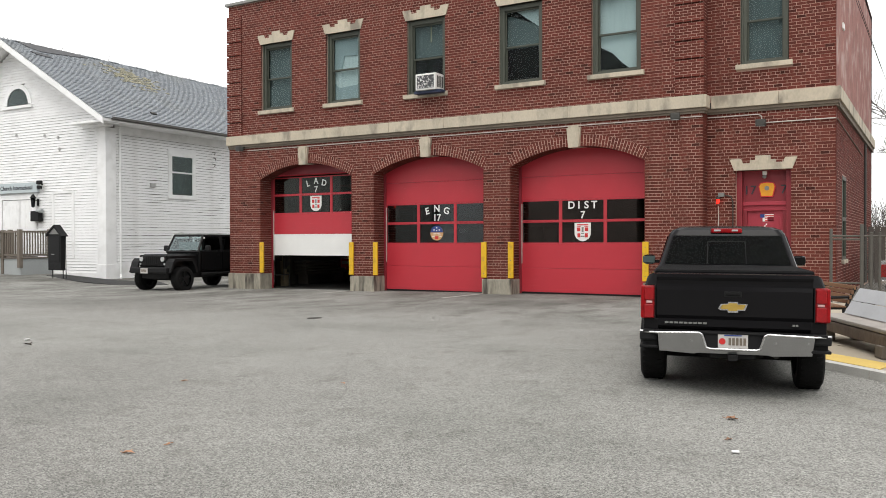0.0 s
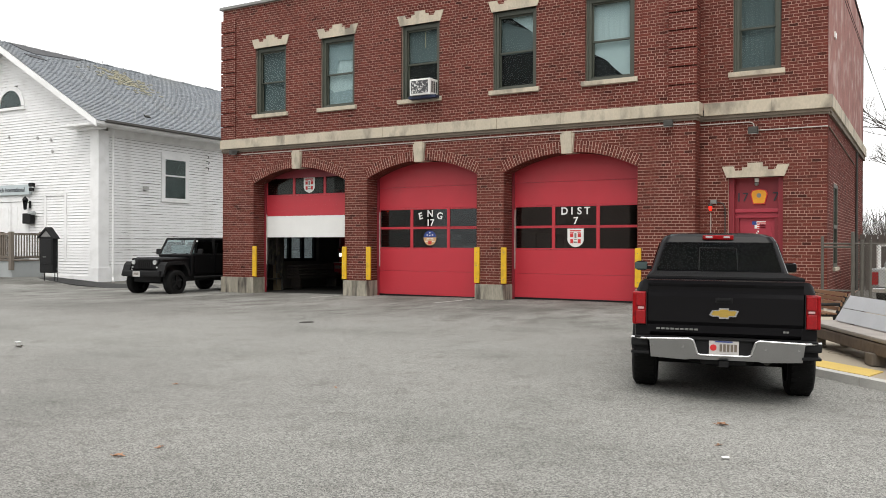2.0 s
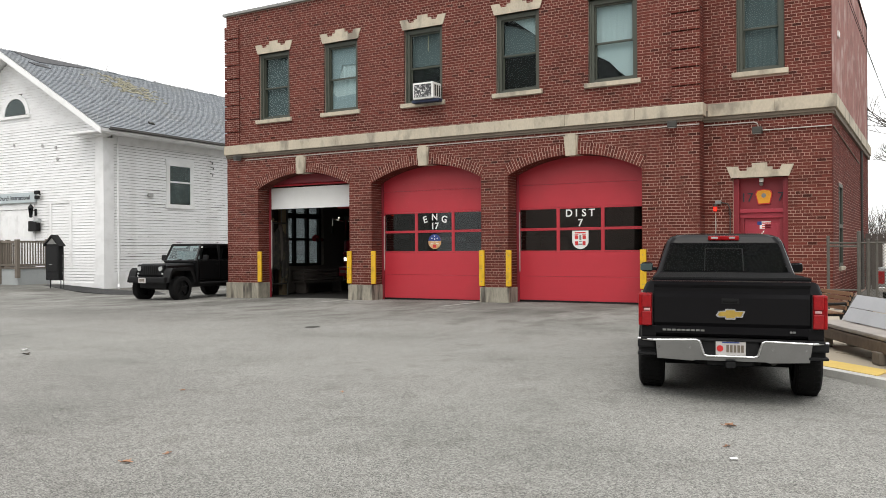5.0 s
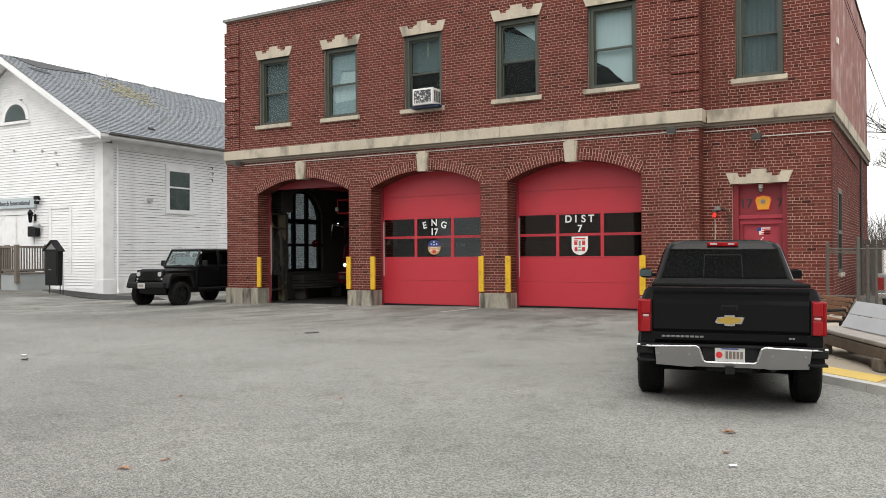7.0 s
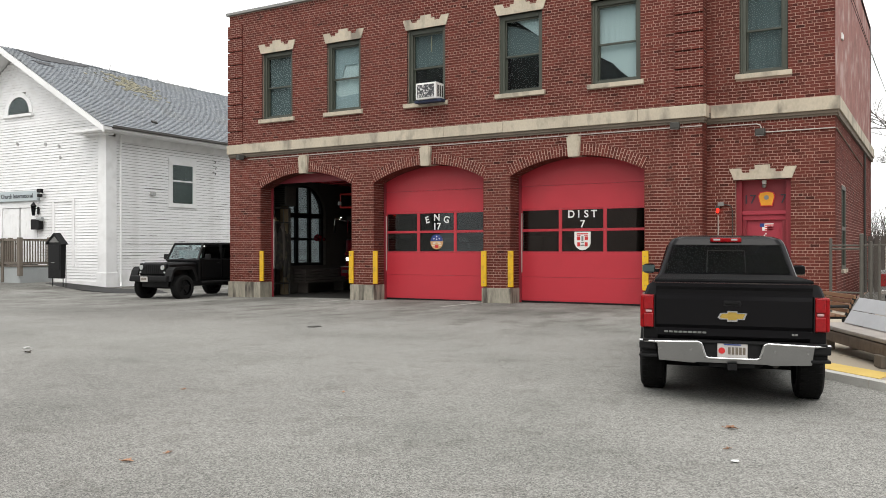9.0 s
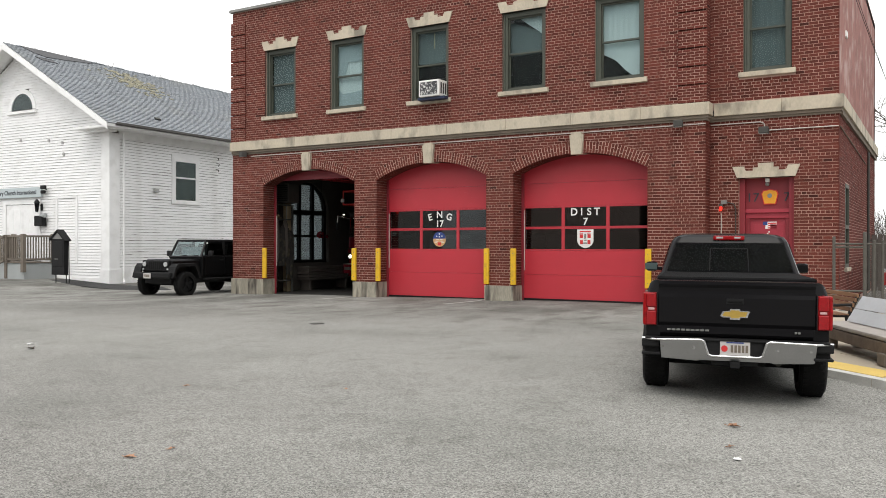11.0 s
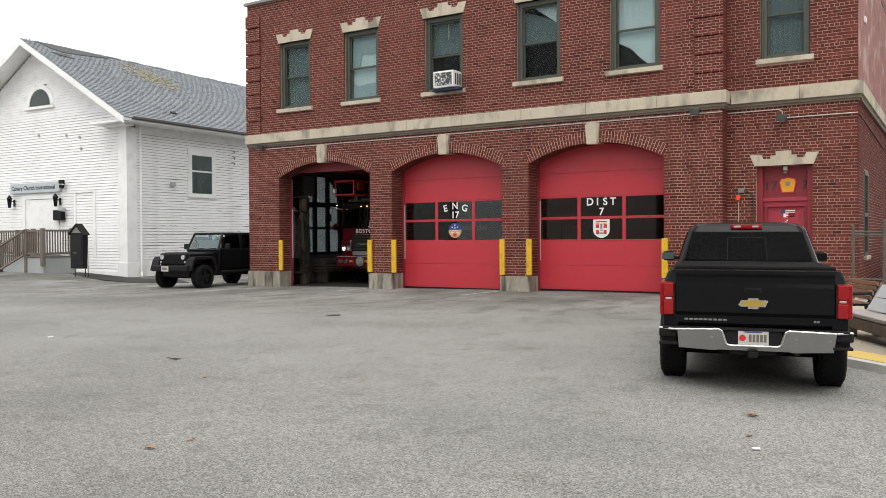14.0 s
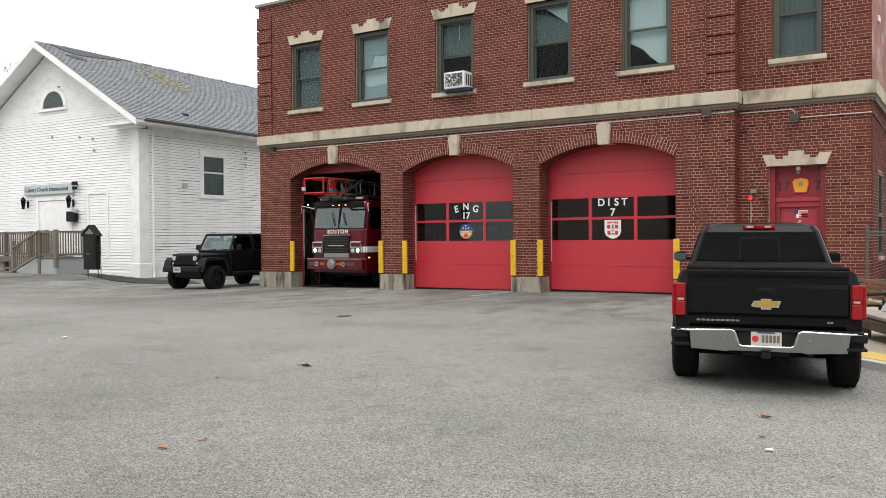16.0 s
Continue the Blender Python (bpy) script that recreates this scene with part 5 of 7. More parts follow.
def asphalt_patch():
    """Newer dark asphalt along the church wall."""
    pts = [(-35.6, 23.9), (-32.6, 23.2), (-29.0, 22.6), (-27.0, 23.6), (-29.4, 25.2), (-31.9, 24.97), (-35.4, 24.8)]
    bm = loft(B(), [[(x, y, gz(x, y) + h) for x, y in pts] for h in (-0.03, 0.012)])
    tagged(part("road_patch", bm, ASPHALT_DARK), "dark newer asphalt patch beside the church", "asphalt patch", kind="structure")


ASPHALT_DARK = surf("fresh_asphalt", (0.030, 0.030, 0.030), 0.9, var=0.2, scale=1.5, fine=40, bump=0.3)
asphalt_patch()
church()
church_sign()
wall_lantern(-8.6, 3.8)
wall_lantern(-4.85, 3.78)
mailbox()
deck()
notice_board()


# ---- vehicles ----
def wheel(parent, x, y, r, w, side, rim_mat, spokes=5, name="wheel"):
    """A tyre with rounded shoulders, tread blocks and a spoked rim; its axle runs along x."""
    prof = [(-w / 2, r * 0.62), (-w / 2, r * 0.86), (-w * 0.42, r * 0.95), (-w * 0.3, r * 0.99), (0, r), (w * 0.3, r * 0.99), (w * 0.42, r * 0.95), (w / 2, r * 0.86), (w / 2, r * 0.62)]
    n = 36
    bm = B()
    rings = [[bm.verts.new((px, rr * math.cos(t), rr * math.sin(t))) for px, rr in prof] for t in np.linspace(0, 2 * math.pi, n, endpoint=False)]
    for i in range(n):
        a, b = rings[i], rings[(i + 1) % n]
        for k in range(len(prof) - 1):
            bm.faces.new((a[k], a[k + 1], b[k + 1], b[k]))
    for i in range(n):
        t = 2 * math.pi * i / n
        for k in (-1, 0, 1):
            m = Matrix.Translation((k * w * 0.28, 0, 0)) @ Euler((t + 0.05 * k, 0, 0)).to_matrix().to_4x4()
            box(bm, -w * 0.1, w * 0.1, -0.022, 0.022, r - 0.01, r + 0.003, m=m)
    hub = part(name, bm, RUBBER, parent)
    hub.location = (x, y, r)
    bm = tube(B(), (-w * 0.3, 0, 0), (w * 0.32, 0, 0), r * 0.60, seg=28, caps=False)
    tube(bm, (side * w * 0.1, 0, 0), (side * w * 0.2, 0, 0), r * 0.58, seg=28)
    for i in range(spokes):
        m = Euler((2 * math.pi * i / spokes, 0, 0)).to_matrix().to_4x4()
        box(bm, min(side * w * 0.15, side * w * 0.36), max(side * w * 0.15, side * w * 0.36), -0.035, 0.035, 0.03, r * 0.58, 0.008, m=m)
    tube(bm, (side * w * 0.1, 0, 0), (side * w * 0.4, 0, 0), r * 0.16, seg=16)
    part("rim", bm, rim_mat, hub)
    return hub


def quad(name, pts, mat, parent, thick=0.008, label=""):
    """A thin pane over four or more corners, given a little depth."""
    pts = [Vector(p) for p in pts]
    nrm = (pts[1] - pts[0]).cross(pts[2] - pts[0]).normalized() * thick
    return part(name, loft(B(), [pts, [p + nrm for p in pts]]), mat, parent, label)


def ring4(z, hw, y0, y1, r=0.12):
    """A rounded rectangle at a height, for bodies that are skinned upwards."""
    out = []
    for cx, cy, a0 in ((hw - r, y0 + r, -90), (hw - r, y1 - r, 0), (-hw + r, y1 - r, 90), (-hw + r, y0 + r, 180)):
        for k in range(4):
            t = radians(a0 + 30 * k)
            out.append((cx + r * math.cos(t), cy + r * math.sin(t), z))
    return out


def pickup():
    p = thing("pickup_truck", "black crew-cab pickup with chrome rear bumper and bed cover", "pickup truck", at=pose(-1.835, 9.018, -0.009, 0, 0, 13.77) @ pose(0, 0, 0, 0, 0.4, 0) @ Matrix.Scale(0.956, 4))
    R = 0.43
    # bed sides with wheel arches
    for s in (-1, 1):
        arch = [(1.02 + 0.50 * math.cos(t), 0.40 + 0.50 * math.sin(t)) for t in np.linspace(math.pi, 0, 13) if 0.40 + 0.5 * math.sin(t) > 0.56]
        out = [(0.14, 0.60), (0.10, 0.72), (0.12, 1.14), (0.16, 1.30), (1.98, 1.30), (1.98, 0.56)] + arch[::-1]
        bm = prism(B(), out, "x", s * 0.815, s * 0.955)
        bmesh.ops.bevel(bm, geom=[e for e in bm.edges if abs(e.verts[0].co.x - e.verts[1].co.x) < 1e-4 and abs(abs(e.verts[0].co.x) - 0.955) < 1e-3], offset=0.04, segments=3, profile=0.5, affect="EDGES")
        for v in bm.verts:
            if v.co.z > 1.2 and abs(v.co.x) > 0.88:
                v.co.x = s * (abs(v.co.x) - 0.65 * (v.co.z - 1.2))
        part("bed_side", bm, BLACK_PAINT, p)
        bm = B()
        for a, b in zip(np.linspace(math.pi, 0, 13), np.linspace(math.pi, 0, 13)[1:]):
            prism(bm, [(1.02 + r * math.cos(t), 0.40 + r * math.sin(t)) for r, t in ((0.48, a), (0.53, a), (0.53, b), (0.48, b))], "x", s * 0.86, s * 0.975)
        part("wheel_arch_lip", bm, BLACK_PAINT, p)
    # tailgate with a lipped top, a creased middle and a recessed handle
    prof = [(0.10, 0.69), (0.075, 0.72), (0.08, 0.80), (0.055, 0.84), (0.05, 1.12), (0.058, 1.165), (0.060, 1.19), (0.058, 1.23), (0.03, 1.265), (0.035, 1.30), (0.10, 1.315), (0.16, 1.31), (0.16, 0.69)]
    gate = part("tailgate", prism(B(), prof, "x", -0.81, 0.81), BLACK_PAINT, p)
    part("handle_recess", box(B(), -0.09, 0.09, 0.046, 0.056, 1.055, 1.115, 0.004), MATT_BLACK, gate)
    part("handle", box(B(), -0.075, 0.075, 0.036, 0.05, 1.072, 1.102, 0.008), RUBBER, gate)
    # two-bar badge
    k = 0.93
    out = [(-0.165, -0.03), (-0.135, -0.05), (-0.06, -0.05), (-0.055, -0.075), (0.055, -0.075), (0.06, -0.05), (0.135, -0.05), (0.165, 0.025), (0.14, 0.03), (0.06, 0.03), (0.055, 0.052), (-0.055, 0.052), (-0.06, 0.03), (-0.135, 0.025)]
    part("badge", prism(B(), [(x * k, 0.955 + z * k) for x, z in out], "y", 0.036, 0.05), CHROME, gate, "chrome-edged gold badge")
    part("badge_face", prism(B(), [(x * k * 0.86, 0.9535 + z * k * 0.72) for x, z in out], "y", 0.032, 0.0362), GOLD, gate)
    for x0, x1, z0, z1, nb in ((-0.72, -0.26, 0.742, 0.768, 9), (0.61, 0.675, 0.745, 0.772, 2)):
        for i in range(nb):
            w = (x1 - x0) / nb
            part("name_bar", box(B(), x0 + i * w, x0 + i * w + w * 0.78, 0.066, 0.078, z0 + 0.003, z1 - 0.003, 0.003), STEEL, gate)
    # bed cover
    part("bed_cover", box(B(), -0.83, 0.83, 0.14, 1.95, 1.305, 1.345, 0.012), COVER, p, "black folding bed cover")
    part("cover_edge", tube(B(), (-0.83, 0.13, 1.322), (0.83, 0.13, 1.322), 0.016, seg=8), COVER, p)
    # tail lamps
    for s in (-1, 1):
        bm = box(B(), min(s * 0.825, s * 0.985), max(s * 0.825, s * 0.985), 0.045, 0.26, 0.795, 1.165, 0.025)
        tl = part("tail_lamp", bm, TAIL_RED, p, "red tail lamp")
        part("reverse_lens", box(B(), min(s * 0.855, s * 0.925), max(s * 0.855, s * 0.925), 0.036, 0.05, 0.968, 0.997, 0.01), LENS_RED, tl, "clear reverse lens")
        for z in (0.882, 1.082):
            part("lamp_cell", box(B(), min(s * 0.84, s * 0.945), max(s * 0.84, s * 0.945), 0.030, 0.048, z - 0.078, z + 0.078, 0.012), LAMP_GLOSS, tl)
        part("lamp_edge", box(B(), min(s * 0.822, s * 0.832), max(s * 0.822, s * 0.832), 0.036, 0.2, 0.79, 1.17, 0.003), MATT_BLACK, tl)
        part("lower_corner", box(B(), min(s * 0.79, s * 0.95), max(s * 0.79, s * 0.95), 0.075, 0.2, 0.67, 0.80, 0.01), BLACK_PAINT, p)
    # bumper
    out = [(-0.775, 0.445), (-0.40, 0.425), (-0.36, 0.435), (0.36, 0.435), (0.40, 0.425), (0.80, 0.445), (0.82, 0.64), (0.36, 0.655), (0.33, 0.635), (0.28, 0.50), (0.24, 0.485), (-0.24, 0.485), (-0.28, 0.50), (-0.33, 0.635), (-0.36, 0.655), (-0.79, 0.64)]
    bm = prism(B(), out, "y", -0.06, 0.05)
    for v in bm.verts:
        if v.co.y < 0:
            v.co.y += 0.28 * (0.655 - v.co.z)
    bumper = part("rear_bumper", bm, BUMPER, p, "brushed chrome rear bumper")
    # Brighter chrome tube draws the highlight along the bumper's top edge
    bm = B()
    pts = [(-0.985, 0.655), (-0.82, 0.652), (-0.355, 0.665), (-0.32, 0.645), (-0.275, 0.505), (-0.24, 0.492), (0.24, 0.492), (0.275, 0.505), (0.32, 0.645), (0.355, 0.665), (0.82, 0.652), (0.985, 0.655)]
    for (x0, z0), (x1, z1) in zip(pts, pts[1:]):
        tube(bm, (x0, -0.055 if abs(x0) < 0.9 else 0.02, z0), (x1, -0.055 if abs(x1) < 0.9 else 0.02, z1), 0.015, seg=8)
    part("bumper_edge", bm, CHROME, bumper)
    for x in (-0.76, -0.43, 0.43, 0.76):
        part("parking_sensor", tube(B(), (x, -0.050, 0.575), (x, -0.028, 0.575), 0.015, seg=10), STEEL, bumper)
    part("step_pad", box(B(), -0.95, 0.95, -0.04, 0.12, 0.652, 0.675, 0.006), MATT_BLACK, bumper)
    for s in (-1, 1):
        bm = box(B(), min(s * 0.80, s * 0.99), max(s * 0.80, s * 0.99), -0.02, 0.2, 0.56, 0.65, 0.02)
        box(bm, min(s * 0.79, s * 0.99), max(s * 0.79, s * 0.985), -0.03, 0.18, 0.475, 0.505, 0.01)
        box(bm, min(s * 0.80, s * 0.96), max(s * 0.80, s * 0.96), 0.03, 0.2, 0.47, 0.57, 0.01)
        part("bumper_corner", bm, MATT_BLACK, bumper, "black plastic corner step")
    plate_well = part("plate_recess", box(B(), -0.29, 0.29, -0.02, 0.04, 0.49, 0.66), MATT_BLACK, bumper)
    plate = part("number_plate", box(B(), -0.155, 0.155, -0.034, -0.022, 0.50, 0.655, 0.002), PLATE, bumper, "white plate with red bars")
    for i in range(5):
        part("plate_bar", box(B(), -0.045 + i * 0.038, -0.018 + i * 0.038, -0.037, -0.0345, 0.535, 0.615), MATT_STONE, plate)
    part("plate_seal", tube(B(), (-0.11, -0.037, 0.575), (-0.11, -0.0345, 0.575), 0.035, seg=14), BRIGHT_RED, plate)
    part("plate_bar", box(B(), -0.09, 0.09, -0.037, -0.0345, 0.635, 0.648), BLUE, plate)
    bm = box(B(), -0.05, 0.05, -0.05, 0.2, 0.365, 0.43, 0.006)
    box(bm, -0.24, 0.24, 0.05, 0.14, 0.38, 0.43, 0.01)
    part("tow_receiver", bm, MATT_BLACK, p)
    # cab
    rings = [ring4(0.50, 0.93, 1.99, 4.30, 0.05), ring4(0.85, 0.965, 1.99, 4.30, 0.08), ring4(1.25, 0.95, 1.99, 4.28, 0.1), ring4(1.34, 0.875, 2.02, 4.12, 0.1), ring4(1.76, 0.745, 2.26, 3.42, 0.1), ring4(1.815, 0.705, 2.30, 3.36, 0.1), ring4(1.85, 0.62, 2.36, 3.28, 0.1), ring4(1.868, 0.48, 2.45, 3.15, 0.1)]
    cab = part("cab", loft(B(), rings), BLACK_PAINT, p, smooth=False)
    off = 0.012

    def back(x, z):
        k = (z - 1.34) / 0.42
        return (x, 2.02 + 0.24 * k - off, z)
    quad("rear_window", [back(-0.79, 1.36), back(0.79, 1.36), back(0.685, 1.735), back(-0.685, 1.735)], PANE_CAR, cab)
    bm = B()
    for lo, up in (((-0.245, 1.37), (-0.235, 1.66)), ((0.245, 1.37), (0.235, 1.66)), ((-0.235, 1.66), (0.235, 1.66))):
        tube(bm, [v - 0.008 * (i == 1) for i, v in enumerate(back(*lo))], [v - 0.008 * (i == 1) for i, v in enumerate(back(*up))], 0.007, seg=6)
    part("window_divider", bm, MATT_BLACK, cab)
    for s in (-1, 1):
        for y0, y1, t0, t1 in ((2.35, 3.1, 2.45, 3.05), (3.16, 3.95, 3.12, 3.45)):
            quad("side_window", [(s * 0.885, y0, 1.35), (s * 0.885, y1, 1.35), (s * 0.77, t1, 1.73), (s * 0.77, t0, 1.73)], PANE_CAR, cab)
        bm = B()
        box(bm, min(s * 0.99, s * 1.17), max(s * 0.99, s * 1.17), 3.72, 3.86, 1.30, 1.45, 0.05)
        box(bm, min(s * 0.93, s * 1.02), max(s * 0.93, s * 1.02), 3.76, 3.84, 1.32, 1.37, 0.01)
        mir = part("mirror", bm, BLACK_PAINT, cab)
        # Reflections are plain colours: teal-grey on the left, black on the right
        part("mirror_glass", box(B(), min(s * 1.0, s * 1.18), max(s * 1.0, s * 1.16), 3.708, 3.718, 1.325, 1.425, 0.004), MIRROR if s < 0 else JEEP_BLACK, mir)
    quad("windscreen", [(-0.80, 4.13, 1.37), (0.80, 4.13, 1.37), (0.64, 3.44, 1.76), (-0.64, 3.44, 1.76)], PANE_CAR, cab)
    bl = part("brake_lamp_bar", box(B(), -0.20, 0.20, 2.245, 2.31, 1.775, 1.835, 0.012), TAIL_RED, cab, "red high brake lamp")
    for s in (-1, 1):
        part("cargo_lens", box(B(), min(s * 0.07, s * 0.16), max(s * 0.07, s * 0.15), 2.238, 2.25, 1.795, 1.82, 0.006), LENS_CLEAR, bl)
    # bonnet, front and underside
    rings = [ring4(0.50, 0.93, 4.30, 5.75, 0.1), ring4(0.9, 0.96, 4.30, 5.80, 0.15), ring4(1.15, 0.93, 4.28, 5.72, 0.15), ring4(1.24, 0.84, 4.27, 5.60, 0.15)]
    part("bonnet", loft(B(), rings), BLACK_PAINT, p)
    part("grille", box(B(), -0.6, 0.6, 5.76, 5.84, 0.65, 1.05, 0.02), CHROME, p)
    for s in (-1, 1):
        part("headlamp", box(B(), min(s * 0.62, s * 0.9), max(s * 0.62, s * 0.9), 5.7, 5.82, 0.8, 1.08, 0.03), LENS_CLEAR, p)
    part("front_bumper", box(B(), -0.95, 0.95, 5.72, 5.9, 0.42, 0.64, 0.04), CHROME, p)
    bm = box(B(), -0.78, 0.78, 0.25, 5.5, 0.42, 0.62)
    # Two added low slabs keep light off the ground beneath the truck
    box(bm, -0.80, 0.80, 1.5, 5.2, 0.19, 0.42)
    box(bm, -0.5, 0.5, 0.75, 1.5, 0.33, 0.42)
    tube(bm, (-0.8, 1.02, 0.40), (0.8, 1.02, 0.40), 0.07)
    ball(bm, (0, 1.02, 0.40), 0.17)
    part("underbody", bm, MATT_BLACK, p)
    part("exhaust", tube(B(), (0.45, 0.1, 0.42), (0.6, 0.9, 0.42), 0.035), IRON, p)
    part("spare_wheel", tube(B(), (0, 0.62, 0.34), (0, 0.62, 0.52), 0.36, seg=24), RUBBER, p)
    for s in (-1, 1):
        for y in (1.02, 4.75):
            wheel(p, s * 0.875, y, R, 0.29, s, CHROME).location.z = R - (0.07 if s > 0 else 0.03) * (y < 2)


def jeep():
    """Boxy off-roader, its nose at local y = 0 and its tail towards +y."""
    j = thing("off_road_car", "dull black boxy off-road car with a slotted grille and soft top", "car", at=pose(-23.93, 20.0, -0.185, 0, 0, 2.5) @ Matrix.Scale(1.085, 4))
    R = 0.41
    bm = loft(B(), [ring4(0.62, 0.62, 0.30, 4.35, 0.05), ring4(0.95, 0.66, 0.26, 4.38, 0.06), ring4(1.16, 0.64, 0.28, 1.62, 0.08), ring4(1.22, 0.58, 0.34, 1.6, 0.1)])
    part("bonnet", bm, JEEP_BLACK, j)
    bm = loft(B(), [ring4(0.60, 0.74, 1.52, 4.4, 0.06), ring4(1.28, 0.78, 1.5, 4.4, 0.08), ring4(1.33, 0.76, 1.52, 4.38, 0.08)])
    body = part("body", bm, JEEP_BLACK, j)
    for s in (-1, 1):
        for y0, y1 in ((1.62, 2.55), (2.6, 3.4)):
            d = part("door", box(B(), min(s * 0.77, s * 0.80), max(s * 0.77, s * 0.80), y0, y1, 0.66, 1.30, 0.02), JEEP_BLACK, body)
            part("handle", box(B(), min(s * 0.80, s * 0.83), max(s * 0.80, s * 0.83), y1 - 0.25, y1 - 0.1, 1.15, 1.2, 0.01), MATT_BLACK, d)
            quad("door_glass", [(s * 0.765, y0 + 0.08, 1.36), (s * 0.765, y1 - 0.04, 1.36), (s * 0.70, y1 - 0.04, 1.74), (s * 0.70, y0 + 0.25, 1.74)], PANE_CAR, d)
    # windscreen frame and glass
    def ws(x, z):
        k = (z - 1.28) / 0.56
        return (x * (0.72 - 0.07 * k), 1.50 + 0.30 * k, z)
    frame_pts = [ws(-1, 1.28), ws(1, 1.28), ws(1, 1.84), ws(-1, 1.84)]
    bm = B()
    for a, b in zip(frame_pts, frame_pts[1:] + frame_pts[:1]):
        tube(bm, a, b, 0.042, seg=8)
    part("windscreen_frame", bm, JEEP_BLACK, body)
    quad("windscreen", [ws(-0.97, 1.30), ws(0.97, 1.30), ws(0.97, 1.82), ws(-0.97, 1.82)], PANE_SCREEN, body)
    # Added pale sheet brightens the windscreen in place of a reflection
    part("sun_shade", box(B(), -0.5, 0.55, 1.83, 1.84, 1.36, 1.62), BLIND, body, "pale sheet added for the windscreen's reflection")
    for x in (-0.3, 0.25):
        part("wiper", tube(B(), (x, 1.5, 1.31), (x + 0.35, 1.505, 1.35), 0.012, seg=6), MATT_BLACK, body)
    bm = loft(B(), [ring4(1.30, 0.76, 3.35, 4.38, 0.08), ring4(1.80, 0.68, 3.35, 4.25, 0.1), ring4(1.86, 0.62, 3.3, 4.1, 0.1)])
    box(bm, -0.68, 0.68, 1.78, 4.2, 1.80, 1.88, 0.04)
    for s in (-1, 1):
        for y in (2.58, 3.38):
            box(bm, min(s * 0.66, s * 0.74), max(s * 0.66, s * 0.74), y - 0.06, y + 0.06, 1.3, 1.84, 0.02)
    part("soft_top", bm, MATT_BLACK, body)
    part("cabin_back", box(B(), -0.6, 0.6, 2.9, 3.3, 0.8, 1.7, 0.05), MATT_BLACK, body)
    # grille with seven slots and round lamps
    g = part("grille", box(B(), -0.62, 0.62, 0.20, 0.29, 0.80, 1.20, 0.05), JEEP_BLACK, j)
    for i in range(7):
        x = (i - 3) * 0.092
        part("slot", box(B(), x - 0.028, x + 0.028, 0.192, 0.206, 0.85, 1.15, 0.006), RUBBER, g)
    for s in (-1, 1):
        hl = part("headlamp", tube(B(), (s * 0.48, 0.15, 1.06), (s * 0.48, 0.23, 1.06), 0.074, 0.076, seg=20), LENS_CLEAR, j, "round clear headlamp")
        part("lamp_ring", tube(B(), (s * 0.48, 0.16, 1.06), (s * 0.48, 0.235, 1.06), 0.090, 0.094, seg=20, caps=False), CHROME, hl)
        part("indicator", tube(B(), (s * 0.55, 0.17, 0.90), (s * 0.55, 0.23, 0.90), 0.03, seg=12), LENS_CLEAR, j)
        # flat-topped flares
        for yc in (0.68, 3.78):
            out = [(yc - 0.62, 0.62), (yc - 0.50, 0.98), (yc - 0.40, 1.08), (yc + 0.40, 1.08), (yc + 0.56, 0.80), (yc + 0.60, 0.60), (yc + 0.52, 0.60), (yc + 0.46, 0.80), (yc + 0.34, 0.99), (yc - 0.34, 0.99), (yc - 0.44, 0.92), (yc - 0.54, 0.62)]
            part("wheel_flare", prism(B(), out, "x", s * 0.62, s * 0.94), MATT_BLACK, j)
        part("mirror", box(B(), min(s * 0.86, s * 1.06), max(s * 0.86, s * 1.06), 1.66, 1.76, 1.30, 1.50, 0.04), MATT_BLACK, j)
        part("mirror_arm", tube(B(), (s * 0.76, 1.7, 1.3), (s * 0.9, 1.7, 1.36), 0.02), MATT_BLACK, j)
        part("side_step", tube(B(), (s * 0.86, 1.5, 0.55), (s * 0.86, 3.2, 0.55), 0.04), MATT_BLACK, j)
    fb = part("front_bumper", box(B(), -0.84, 0.84, -0.02, 0.18, 0.60, 0.80, 0.05), MATT_BLACK, j)
    plate = part("number_plate", box(B(), -0.30, 0.02, -0.04, -0.024, 0.60, 0.77, 0.004), PLATE, fb, "white number plate")
    for i in range(5):
        part("plate_bar", box(B(), -0.25 + i * 0.045, -0.22 + i * 0.045, -0.044, -0.0405, 0.65, 0.73), MATT_STONE, plate)
    bm = box(B(), -0.6, 0.6, 0.3, 4.2, 0.42, 0.62)
    for y in (0.68, 3.78):
        tube(bm, (-0.75, y, 0.41), (0.75, y, 0.41), 0.06)
    part("underbody", bm, MATT_BLACK, j)
    for s in (-1, 1):
        for y in (0.68, 3.78):
            wheel(j, s * 0.83, y, R, 0.27, s, MATT_BLACK)
    w = wheel(j, 0.0, 0.0, R, 0.24, 1, MATT_BLACK, name="spare_wheel")
    w.matrix_basis = pose(0, 4.55, 1.05, 0, 0, 90)


pickup()
jeep()


# ---- fire engines ----
FIRE_X = -18.88


